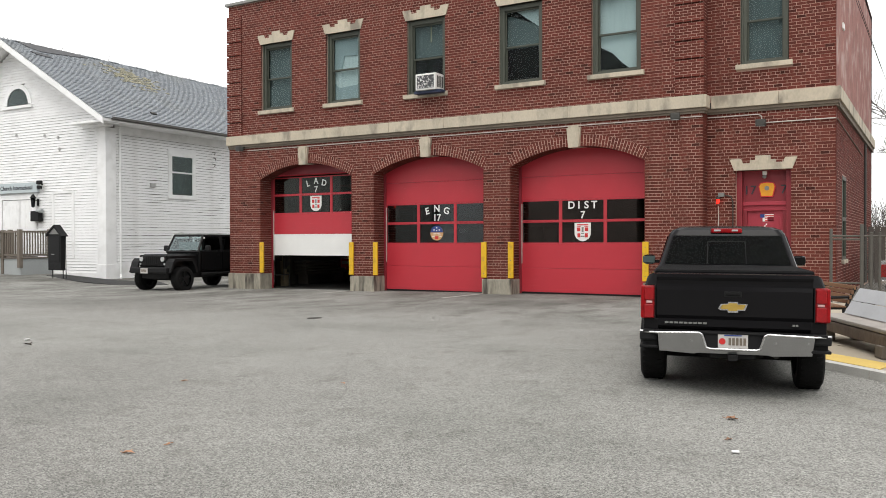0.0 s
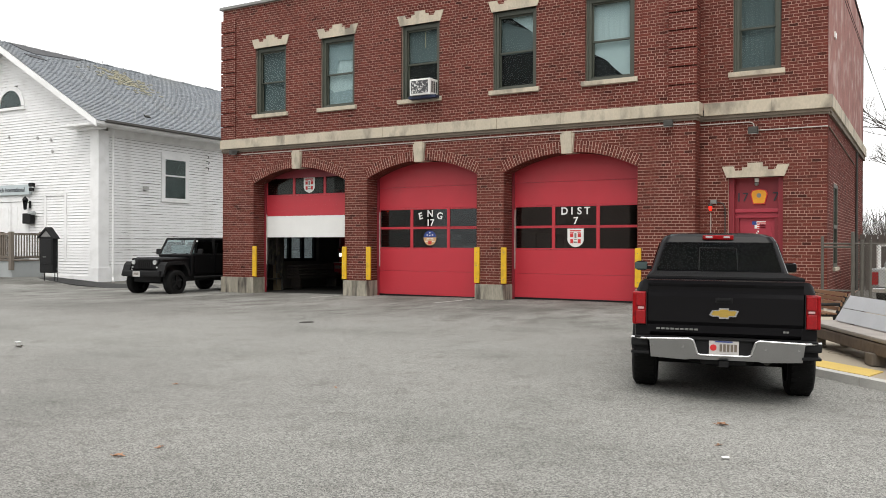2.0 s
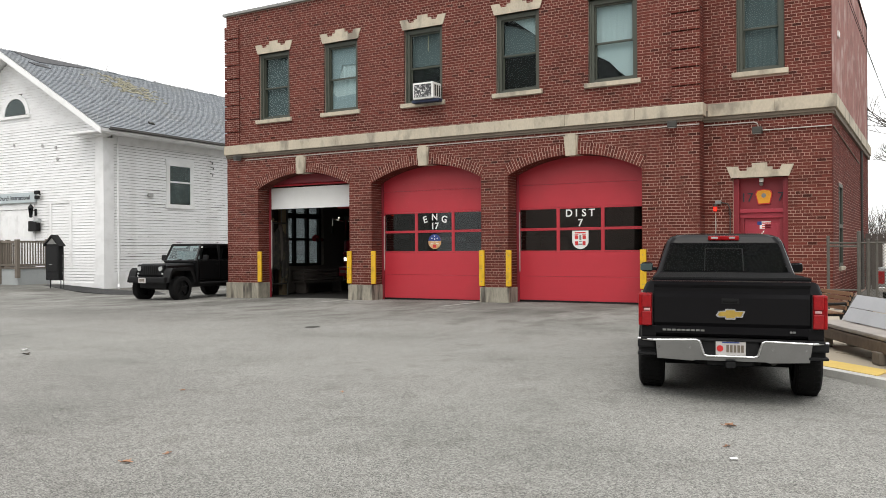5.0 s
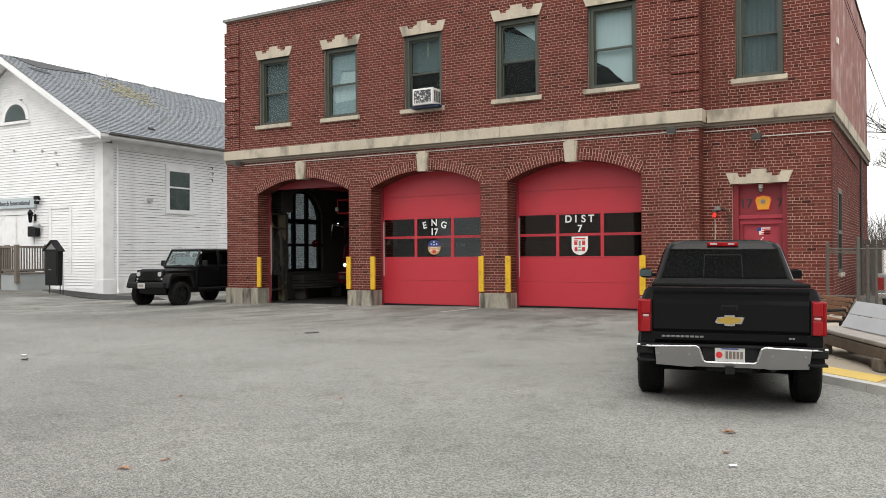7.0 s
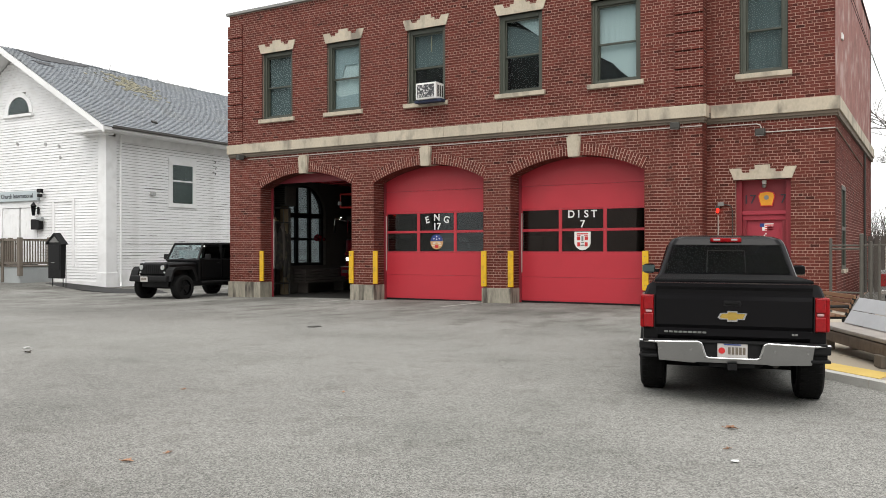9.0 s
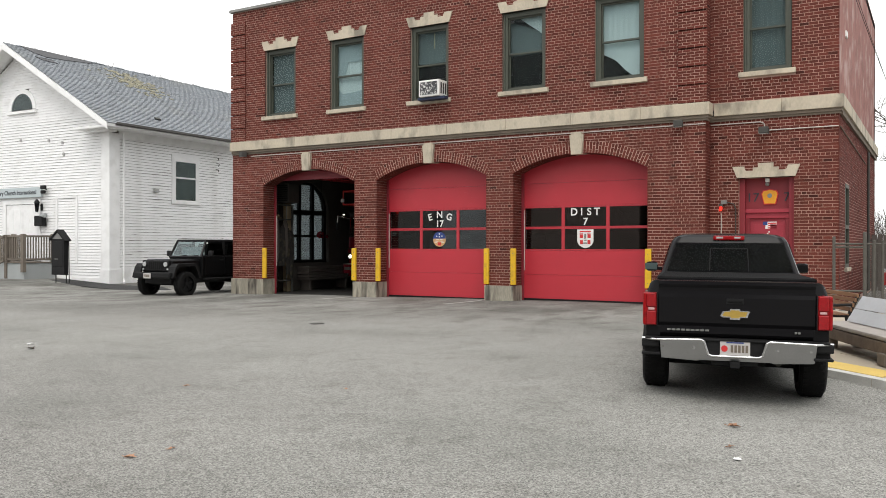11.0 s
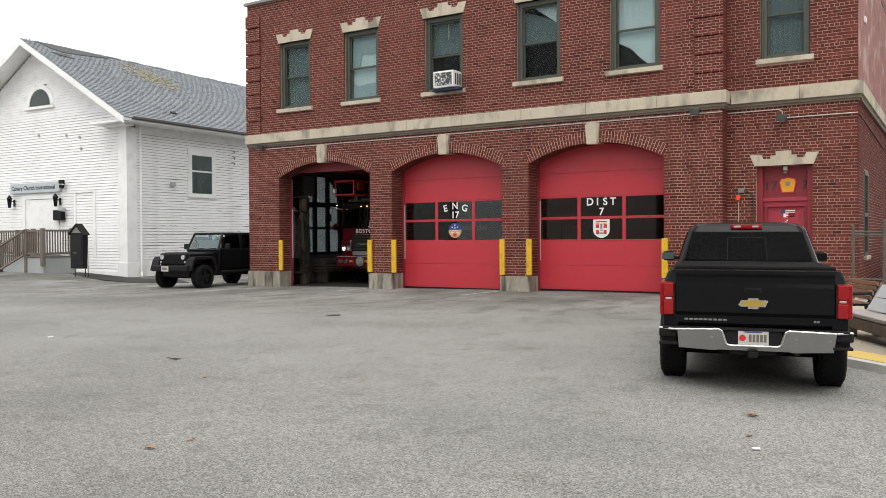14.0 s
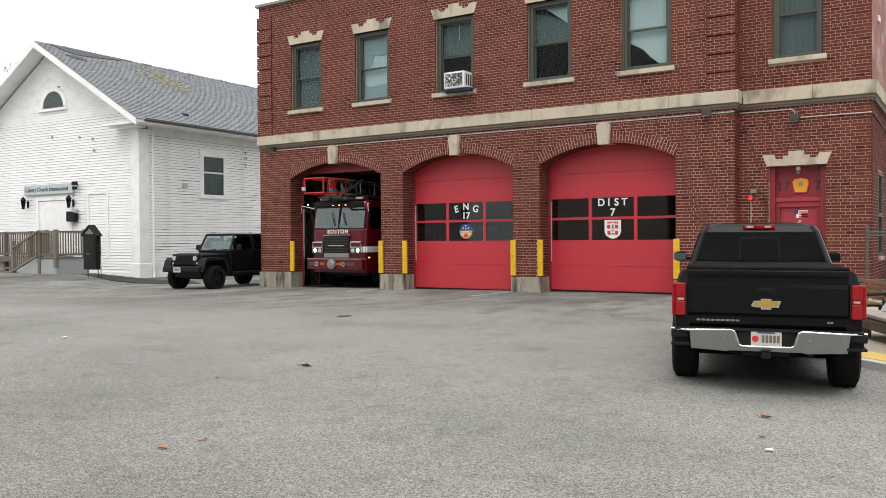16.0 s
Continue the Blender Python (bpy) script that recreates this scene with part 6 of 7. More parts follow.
def fire_engine(at, ladder):
    """Cab-forward fire engine; its bumper is at local y = 0 and it faces -y."""
    if ladder:
        e = thing("ladder_truck", "red ladder fire truck, darkened for bay shade, leaving with lit headlamps", "fire truck", at=at)
    else:
        e = thing("fire_engine", "red fire engine parked behind the closed door", "fire truck", at=at)
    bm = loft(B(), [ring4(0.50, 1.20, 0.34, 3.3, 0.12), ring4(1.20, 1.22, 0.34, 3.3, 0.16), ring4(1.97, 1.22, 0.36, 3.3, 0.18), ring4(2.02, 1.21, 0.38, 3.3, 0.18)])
    cab = part("cab", bm, SHADED_TRUCK_RED, e)
    # pillars, roof and glass house
    def ws(x, z):
        return (x, 0.38 + (z - 2.02) * 0.19, z)
    for x0, x1, y0, y1 in ((-1.2, -1.08, 0.52, 0.68), (1.08, 1.2, 0.52, 0.68), (-1.2, -1.1, 1.5, 1.65), (1.1, 1.2, 1.5, 1.65), (-1.2, -1.1, 2.3, 3.3), (1.1, 1.2, 2.3, 3.3)):
        part("pillar", box(B(), x0, x1, y0, y1, 1.99, 2.86, 0.02), SHADED_TRUCK_RED, cab)
    bm = loft(B(), [ring4(2.78, 1.22, 0.50, 3.3, 0.16), ring4(2.95, 1.21, 0.52, 3.3, 0.18), ring4(3.02, 1.10, 0.65, 3.2, 0.2)])
    part("roof", bm, SHADED_TRUCK_RED, cab)
    for s in (-1, 1):
        a, b = sorted((s * 0.03, s * 1.12))
        quad("windscreen", [ws(a, 2.04), ws(b, 2.04), ws(b - 0.02, 2.78), ws(a + 0.02, 2.78)], PANE_SCREEN, cab)
        quad("side_window", [(s * 1.20, 0.7, 2.1), (s * 1.20, 1.5, 2.1), (s * 1.20, 1.5, 2.75), (s * 1.20, 0.75, 2.75)], PANE_CAR, cab)
        part("wiper", tube(B(), (s * 0.25 + 0.1, 0.36, 2.12), (s * 0.25 - 0.12, 0.44, 2.62), 0.016, seg=6), MATT_BLACK, cab)
        part("mirror_arm", tube(tube(B(), (s * 1.18, 0.5, 2.75), (s * 1.5, 0.15, 2.86), 0.022, seg=8), (s * 1.5, 0.15, 2.86), (s * 1.52, 0.15, 2.6), 0.022, seg=8), CHROME, cab)
        part("mirror", box(B(), min(s * 1.49, s * 1.54), max(s * 1.49, s * 1.54), 0.1, 0.18, 2.3, 2.6, 0.015), MATT_BLACK, cab)
    part("sun_peak", box(B(), -1.16, 1.02, 0.44, 0.56, 2.82, 2.985, 0.02), MATT_BLACK, cab, "black peak over the windscreen")
    part("screen_divider", tube(B(), (0, 0.37, 2.02), (0, 0.52, 2.8), 0.03, seg=8), MATT_BLACK, cab)
    part("screen_gasket", tube(tube(B(), ws(-1.13, 2.03), ws(1.13, 2.03), 0.025, seg=6), ws(-1.13, 2.79), ws(1.13, 2.79), 0.03, seg=6), MATT_BLACK, cab)
    part("dashboard", box(B(), -1.1, 1.1, 0.62, 1.0, 1.95, 2.2, 0.03), MATT_BLACK, cab)
    bm = B()
    rng = random.Random(2)
    for i in range(9):
        x = -0.5 + i * 0.17
        box(bm, x, x + 0.16, 0.62, 0.66, 2.74 - rng.uniform(0.08, 0.26), 2.8, 0.02)
    part("visor", bm, MATT_BLACK, cab, "ragged dark sun visors")
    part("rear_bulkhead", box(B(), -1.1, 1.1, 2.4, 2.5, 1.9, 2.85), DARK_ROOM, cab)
    # grille, lamps, bumper
    g = part("grille", box(B(), -0.57, 0.55, 0.26, 0.36, 1.18, 1.80, 0.015), MATT_BLACK, e, "dark mesh grille")
    for i in range(10):
        part("grille_bar", box(B(), -0.52, 0.50, 0.248, 0.262, 1.22 + 0.056 * i, 1.236 + 0.056 * i), IRON, g)
    part("grille_rim", box(B(), -0.60, 0.58, 0.28, 0.345, 1.785, 1.815, 0.008), CHROME, g)
    part("name_bar", box(B(), -0.36, 0.34, 0.236, 0.25, 1.42, 1.445, 0.004), CHROME, g)
    part("grille_foot", box(B(), -0.56, 0.54, 0.25, 0.35, 1.02, 1.17, 0.008), STEEL, e)
    lettering("lettering", "BOSTON", 0.20, pose(0.03, 0.30, 1.92, 90), LETTER, cab, "white city name lettering", spread=1.26, bold=0.003)
    for s in (-1, 1):
        x0, x1 = sorted((s * 0.62, s * 1.10))
        h = part("headlamp_housing", box(B(), x0, x1, 0.24, 0.36, 1.17, 1.58, 0.02), CHROME, e)
        part("headlamp_panel", box(B(), x0 + 0.03, x1 - 0.03, 0.232, 0.244, 1.40, 1.54, 0.006), SHADED_TRUCK_RED, h)
        o0, o1 = sorted((s * 0.86, s * 1.07))
        i0, i1 = sorted((s * 0.65, s * 0.84))
        ox, ix = (o0 + o1) / 2, (i0 + i1) / 2
        part("headlamp", tube(B(), (ox, 0.226, 1.27), (ox, 0.246, 1.27), 0.062, 0.075, seg=18), LAMP_WHITE, h, "lit white headlamp")
        part("inner_lamp", tube(B(), (ix, 0.226, 1.27), (ix, 0.246, 1.27), 0.068, 0.078, seg=18), LENS_CLEAR, h)
        part("lamp_bezel", box(B(), x0 + 0.02, x1 - 0.02, 0.236, 0.242, 1.185, 1.36, 0.004), IRON, h)
        x0, x1 = sorted((s * 1.12, s * 1.232))
        part("stripe", box(B(), x0, x1, 0.42, 3.2, 1.20, 1.40, 0.01), LETTER, cab, "white side stripe")
    part("stripe", box(B(), 1.11, 1.20, 0.335, 0.5, 1.20, 1.40, 0.02), LETTER, cab)
    bm = loft(B(), [[(-1.24, 0.30, z), (-1.24, 0.12, z), (-1.10, 0.0, z), (1.10, 0.0, z), (1.24, 0.12, z), (1.24, 0.30, z)] for z in (0.62, 0.66, 0.92, 0.96)])
    bump = part("front_bumper", bm, SHADED_TRUCK_RED, e)
    part("bumper_deck", box(B(), -1.18, 1.18, 0.06, 0.4, 0.955, 0.985, 0.005), STEEL, bump)
    part("siren", tube(tube(B(), (0.04, -0.10, 0.80), (0.04, 0.1, 0.80), 0.17, 0.15, seg=20), (0.04, -0.13, 0.80), (0.04, -0.1, 0.80), 0.09, 0.13, seg=20), STEEL, bump, "round steel siren")
    for x in (-0.68, 0.52):
        fog = part("fog_lamp", tube(B(), (x, -0.03, 0.80), (x, 0.02, 0.80), 0.085, seg=16), CHROME, bump)
        part("fog_lens", tube(B(), (x, -0.034, 0.80), (x, -0.028, 0.80), 0.05, seg=14), IRON, fog)
    for x, w in ((-0.42, "BIG"), (0.31, "RED")):
        lettering("lettering", w, 0.12, pose(x, -0.004, 0.80, 90), AMBER_SIGN, bump, "gold bumper lettering")
    for x0, x1 in ((-1.06, -0.80), (0.66, 1.0)):
        part("bumper_panel", box(B(), x0, x1, -0.008, 0.004, 0.74, 0.86, 0.004), IRON, bump)
    # roof lights
    for x in (-0.28, 0.0, 0.28):
        part("marker_lamp", box(B(), x - 0.03, x + 0.03, 0.42, 0.46, 2.84, 2.875, 0.012), LAMP_AMBER, e, "lit amber marker lamp")
    for x0, x1 in ((0.62, 1.0), (-1.0, -0.62)):
        lb = part("light_bar", box(B(), x0, x1, 0.55, 0.85, 3.03, 3.15, 0.03), IRON, e)
        part("light_bar_lens", box(B(), x0 + 0.04, x1 - 0.04, 0.54, 0.56, 3.065, 3.115, 0.01), VENT, lb)
    part("marker_lamp", box(B(), 1.08, 1.16, 0.44, 0.48, 2.92, 2.955, 0.01), LAMP_RED, e, "lit red marker lamp")
    part("work_lamp", tube(B(), (-1.28, 0.2, 2.9), (-1.28, 0.27, 2.9), 0.012, seg=12), LAMP_WHITE, e)
    part("side_lamp", box(B(), 1.22, 1.25, 0.5, 0.56, 1.0, 1.04, 0.01), LAMP_AMBER, e)
    # rear body
    length = 9.6 if ladder else 7.6
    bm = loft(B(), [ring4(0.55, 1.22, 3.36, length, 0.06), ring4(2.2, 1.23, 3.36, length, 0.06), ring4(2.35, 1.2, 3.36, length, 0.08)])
    rear = part("rear_body", bm, SHADED_TRUCK_RED, e)
    for s in (-1, 1):
        for k in range(4):
            y0 = 3.5 + k * 1.45
            x0, x1 = sorted((s * 1.225, s * 1.24))
            part("locker_door", box(B(), x0, x1, y0, y0 + 1.3, 0.7, 2.1, 0.004), STEEL, rear)
    part("underbody", box(B(), -0.9, 0.9, 0.9, length - 0.3, 0.36, 0.6), MATT_BLACK, e)
    wheels = [wheel(e, s * 1.05, y, 0.53, 0.32, s, STEEL, 8) for s in (-1, 1) for y in (1.55, length - 2.4)]
    for w in wheels:
        w.location.z -= 0.045
    if ladder:
        lad_part = part("ladder_base", box(B(), -0.62, 0.62, 2.6, 4.4, 2.35, 3.0, 0.05), STEEL, e)
        # aerial ladder: the tip in red, the rest in grey steel
        def truss(name, y0, y1, n, mat):
            for s in (-1, 1):
                bm = B()
                x = s * 0.42 - 0.12
                for z in (3.24, 3.74):
                    tube(bm, (x, y0, z), (x, y1, z), 0.035, seg=8)
                for i in range(n + 1):
                    y = y0 + (y1 - y0) * i / n
                    tube(bm, (x, y, 3.24), (x, y, 3.74), 0.028, seg=6)
                    if i < n and name != "ladder_tip":
                        yn = y0 + (y1 - y0) * (i + 1) / n
                        tube(bm, (x, y, 3.24 if i % 2 else 3.74), (x, yn, 3.74 if i % 2 else 3.24), 0.024, seg=6)
                part(name, bm, mat, lad_part)
            for i in range(int((y1 - y0) / 0.36)):
                y = y0 + 0.2 + 0.36 * i
                part("rung", tube(B(), (-0.54, y, 3.26), (0.30, y, 3.26), 0.022, seg=6), mat, lad_part)
        truss("ladder_tip", -0.75, 0.45, 1, LADDER_RED)
        truss("ladder_section", 0.45, 8.6, 10, STEEL)
        part("tip_panel", box(B(), -0.16, -0.10, 0.05, 0.4, 3.44, 3.72, 0.01), LADDER_RED, lad_part, "red panel at the ladder tip")
        for z in (3.24, 3.74):
            part("tip_rail", tube(B(), (-0.54, -0.75, z), (0.30, -0.75, z), 0.03, seg=8), LADDER_RED, lad_part)
        part("tip_lamp", box(B(), -0.62, -0.5, -0.82, -0.72, 3.32, 3.46, 0.02), LENS_CLEAR, lad_part)
        bm = tube(B(), (-0.1, -0.1, 3.12), (-0.1, 0.5, 3.12), 0.10, seg=12)
        box(bm, -0.35, 0.5, 0.2, 0.9, 3.02, 3.12, 0.03)
        tube(bm, (0.1, 0.3, 3.12), (0.62, 1.0, 3.76), 0.035, seg=8)
        tube(bm, (0.1, 0.3, 3.12), (0.3, 1.0, 3.76), 0.03, seg=8)
        tube(bm, (-0.5, 0.1, 3.1), (0.4, 0.1, 3.1), 0.05, seg=8)
        part("water_nozzle", bm, IRON, lad_part, "grey water nozzle under the ladder")
    return e, wheels


ladder_truck, ladder_wheels = fire_engine(pose(FIRE_X, 25.5, -0.05), True)
fire_engine(pose(BAYS[1] - 0.2, 24.25, 0.0), False)


# ---- inside the garage ----
BEIGE = surf("scuffed_beige_paint", (0.30, 0.24, 0.15), 0.75, var=0.2, scale=4, fine=30, bump=0.08)
# Steel darkened in colour to stand for the dim corner of the garage
DIM_STEEL = surf("shaded_garage_steel", (0.06, 0.058, 0.052), 0.7, metal=0.2, var=0.3, scale=6, fine=50, bump=0.08)


# Coat cloth with tan patches, its base darkened for the dim bay
COAT_DARK = surf("shaded_coat_cloth", (0.022, 0.020, 0.018), 0.9, var=0.4, scale=5, fine=40, bump=0.2, tint=(0.10, 0.085, 0.05), tamount=0.6, tscale=6)


def gear_locker():
    g = thing("gear_rack", "dim steel rack hung with turnout gear", "rack")
    for x, y in ((-21.9, 23.4), (-21.2, 23.4), (-21.9, 24.35), (-21.2, 24.35)):
        part("post", box(B(), x - 0.03, x + 0.03, y - 0.03, y + 0.03, -0.13, 3.2, 0.005), DIM_STEEL, g)
    for z in (0.3, 1.5, 2.6, 3.15):
        part("shelf", box(B(), -21.93, -21.17, 23.37, 24.38, z, z + 0.04, 0.005), DIM_STEEL, g)
    rng = random.Random(8)
    for i in range(6):
        y = 23.46 + 0.16 * i + rng.uniform(-0.03, 0.03)
        z = rng.uniform(1.45, 2.0)
        bm = loft(B(), [[(-21.17 + a * math.cos(t) * 0.6, y + a * math.sin(t), zz) for t in np.linspace(0, 2 * math.pi, 10, endpoint=False)] for a, zz in ((rng.uniform(0.06, 0.13), z - rng.uniform(0.6, 1.1)), (0.13, z - 0.5), (0.14, z), (0.12, z + 0.55), (0.04, z + 0.7))])
        part("coat", bm, (BARK, COAT_DARK, COAT_DARK)[i % 3], g, "hanging turnout coat")
    for i in range(5):
        y, z = 23.5 + 0.19 * i, rng.choice((1.54, 2.64))
        bm = ball(B(), (-21.35 + rng.uniform(-0.08, 0.08), y, z + 0.10), 0.12, (1.2, 0.9, 0.75), 12)
        tube(bm, (-21.35, y, z + 0.02), (-21.35, y, z + 0.05), 0.17, 0.15, seg=14)
        part("helmet", bm, (COAT_DARK, BEIGE, BARK)[i % 3], g, "fire helmet on the rack shelf")


def heater():
    h = thing("unit_heater", "louvred grey unit heater under the garage ceiling", "heater")
    part("casing", box(B(), -21.75, -21.0, 23.9, 24.5, 3.25, 4.0, 0.02), DIM_STEEL, h)
    for i in range(8):
        part("louvre", box(B(), -21.7, -21.05, 23.87, 23.9, 3.32 + 0.08 * i, 3.35 + 0.08 * i), MATT_BLACK, h)
    part("hanger", tube(B(), (-21.4, 24.2, 4.0), (-21.4, 24.2, 5.05), 0.02), DIM_STEEL, h)


def plank_stack():
    p = thing("plank_bench", "long low bench of stacked worn planks", "bench")
    for k in range(5):
        for i in range(2):
            part("plank", box(B(), -21.95, -21.35, 25.5 + 2.6 * i, 28.0 + 2.6 * i, 0.28 + 0.11 * k, 0.37 + 0.11 * k, 0.008), BARK, p)
    for y in (25.7, 28.0, 30.5):
        part("leg", box(B(), -21.9, -21.4, y - 0.06, y + 0.06, -0.13, 0.28, 0.01), BARK, p)


def door_tracks():
    t = thing("door_track", "steel overhead door track along the garage ceiling", "track", kind="structure")
    for s in (-1, 1):
        bm = tube(B(), (BAYS[0] + s * (HALF + 0.02), YD + 0.09, 0.1), (BAYS[0] + s * (HALF + 0.02), YD + 0.09, 3.75), 0.025, seg=8)
        tube(bm, (BAYS[0] + s * (HALF + 0.02), YD + 0.5, 4.3), (BAYS[0] + s * (HALF + 0.02), YD + 4.5, 4.3), 0.025, seg=8)
        part("rail", bm, STEEL, t)


def garage_column():
    c = thing("garage_column", "scuffed beige column beside the gear rack", "column", kind="structure")
    part("shaft", box(B(), -21.62, -21.40, 24.30, 24.52, -0.13, 3.25, 0.012), BEIGE, c)
    part("switch_box", box(B(), -21.56, -21.46, 24.26, 24.30, 1.45, 1.7, 0.008), MATT_BLACK, c)
    part("conduit", tube(B(), (-21.43, 24.28, 0.1), (-21.43, 24.28, 3.2), 0.015, seg=8), STEEL, c)


def hung_gear():
    h = thing("gear_bundle", "dark red gear bundle hanging before the window", "gear")
    rng = random.Random(12)
    bm = B()
    for i in range(9):
        ball(bm, (-21.2 + rng.uniform(-0.1, 0.1), 26.1 + rng.uniform(-0.24, 0.24), 2.08 + rng.uniform(-0.1, 0.12)), rng.uniform(0.06, 0.12), (0.7, 1.2, 0.8), 8)
    part("bundle", bm, SHADED_TRUCK_RED, h)
    part("strap", tube(B(), (-21.2, 26.1, 2.1), (-21.2, 26.1, 5.04), 0.006, seg=6), MATT_BLACK, h)


garage_column()
hung_gear()
gear_locker()
heater()
plank_stack()
door_tracks()


# ---- fixtures on the station front ----
def ac_unit():
    a = thing("window_air_conditioner", "white window air conditioner with a mottled grille", "air conditioner")
    x0, x1, y0, y1, z0, z1 = -14.0, -13.27, 21.98, 22.56, 6.27, 6.78
    part("casing", box(B(), x0, x1, y0 + 0.02, y1, z0, z1, 0.02), WHITE_PAINT, a)
    part("coil", box(B(), x0 + 0.06, x1 - 0.06, y0, y0 + 0.03, z0 + 0.06, z1 - 0.06), MOTTLED, a, "mottled black and white coil face")
    for i in range(3):
        part("side_vent", box(B(), x1 - 0.004, x1 + 0.004, y0 + 0.12 + 0.13 * i, y0 + 0.2 + 0.13 * i, z0 + 0.08, z1 - 0.08), IRON, a)
    part("bracket", box(B(), x0 - 0.1, x1 + 0.15, y0 + 0.1, y1, z0 - 0.09, z0 - 0.004, 0.01), TRAY, a, "dark blue support tray")


TRAY = surf("dark_blue_tray", (0.012, 0.022, 0.06), 0.6, var=0.15, scale=6, fine=40, bump=0.05)
MOTTLED = surf("mottled_coil", (0.05, 0.05, 0.055), 0.6, var=0.2, scale=12, fine=60, bump=0.1, tint=(0.75, 0.75, 0.73), tamount=1.0, tscale=16.0)
ac_unit()


def conduit():
    c = thing("conduit", "pale electrical conduit under the stone band", "conduit", kind="structure")
    yy = Y0 - 0.02
    part("pipe", tube(B(), (-21.45, yy, 4.86), (XR + 0.0, yy, 4.85), 0.014, seg=8), WHITE_PIPE, c)
    bm = tube(B(), (XR + 0.02, YW - 0.02, 4.86), (-4.02, YW - 0.02, 4.86), 0.014, seg=8)
    tube(bm, (-4.02, YW - 0.02, 4.86), (-3.93, YW - 0.02, 4.82), 0.014, seg=8)
    tube(bm, (-3.93, YW - 0.02, 4.82), (-3.9, YW - 0.02, 4.7), 0.014, seg=8)
    part("pipe", bm, WHITE_PIPE, c)
    part("pipe", tube(B(), (-3.8, YW - 0.02, 4.63), (XE, YW - 0.02, 4.63), 0.016, seg=8), WHITE_PIPE, c)
    part("pipe", tube(B(), (XE + 0.02, YW + 0.1, 4.63), (XE + 0.02, 31.5, 4.4), 0.016, seg=8), MATT_STONE, c)
    part("pipe", tube(B(), (XE + 0.04, 32.3, 4.9), (XE + 0.04, 32.3, 0.1), 0.04, seg=8), IRON, c)


conduit()


def flood_lamp(x, y, z, turn):
    f = thing("flood_lamp", "small grey box flood lamp under the band", "flood lamp", at=pose(x, y, z, 0, 0, turn), group="flood lamps")
    part("arm", tube(B(), (0, 0.12, 0.06), (0, -0.02, 0.02), 0.025, seg=8), IRON, f)
    part("housing", box(B(), -0.12, 0.12, -0.2, 0.02, -0.1, 0.08, 0.03), IRON, f)
    part("lens", box(B(), -0.10, 0.10, -0.18, -0.02, -0.108, -0.1), LENS_CLEAR, f)


flood_lamp(-21.62, Y0 - 0.13, 4.94, -20)
flood_lamp(-5.98, Y0 - 0.13, 4.88, 10)
flood_lamp(-3.9, YW - 0.13, 4.62, 0)


def beacon():
    b = thing("alarm_beacon", "lit red alarm beacon on a bent conduit", "beacon")
    part("box", box(B(), -5.0, -4.85, YW - 0.1, YW, 2.74, 2.84, 0.01), STEEL, b)
    part("lens", tube(B(), (-5.0, YW - 0.10, 2.56), (-5.0, YW - 0.10, 2.67), 0.034, 0.04, seg=14), LAMP_RED, b, "glowing red lens")
    part("cap", tube(B(), (-5.0, YW - 0.10, 2.67), (-5.0, YW - 0.10, 2.74), 0.055, seg=14), IRON, b)
    bm = tube(B(), (-4.86, YW - 0.03, 2.79), (-4.68, YW - 0.03, 2.74), 0.014, seg=8)
    tube(bm, (-4.68, YW - 0.03, 2.74), (-4.63, YW - 0.03, 2.6), 0.014, seg=8)
    tube(bm, (-4.63, YW - 0.03, 2.6), (-4.63, YW - 0.03, 0.3), 0.014, seg=8)
    part("conduit", bm, IRON, b)
    part("pipe", tube(B(), (-5.0, YW - 0.03, 2.5), (-5.0, YW - 0.03, 0.3), 0.012, seg=8), WHITE_PIPE, b)


beacon()


def door_camera():
    c = thing("door_camera", "small white dome camera over the entrance", "camera")
    part("mount", box(B(), -3.93, -3.83, YW + 0.18, YW + 0.30, 3.30, 3.40, 0.01), WHITE_PAINT, c)
    part("dome", ball(B(), (-3.88, YW + 0.2, 3.25), 0.055), STEEL, c)


door_camera()


def wall_plates():
    for y, z in ((24.3, 7.15), (25.3, 8.7)):
        t = thing("anchor_plate", "small pale plate on the painted side wall", "wall plate", group="wall plates")
        part("plate", box(B(), XE + 0.002, XE + 0.05, y, y + 0.28, z, z + 0.16, 0.01), WHITE_PAINT, t)


wall_plates()

# ---- pavement and what stands on it ----
P0, P1 = Vector((4.6, 5.92)), Vector((-2.15, 12.2))


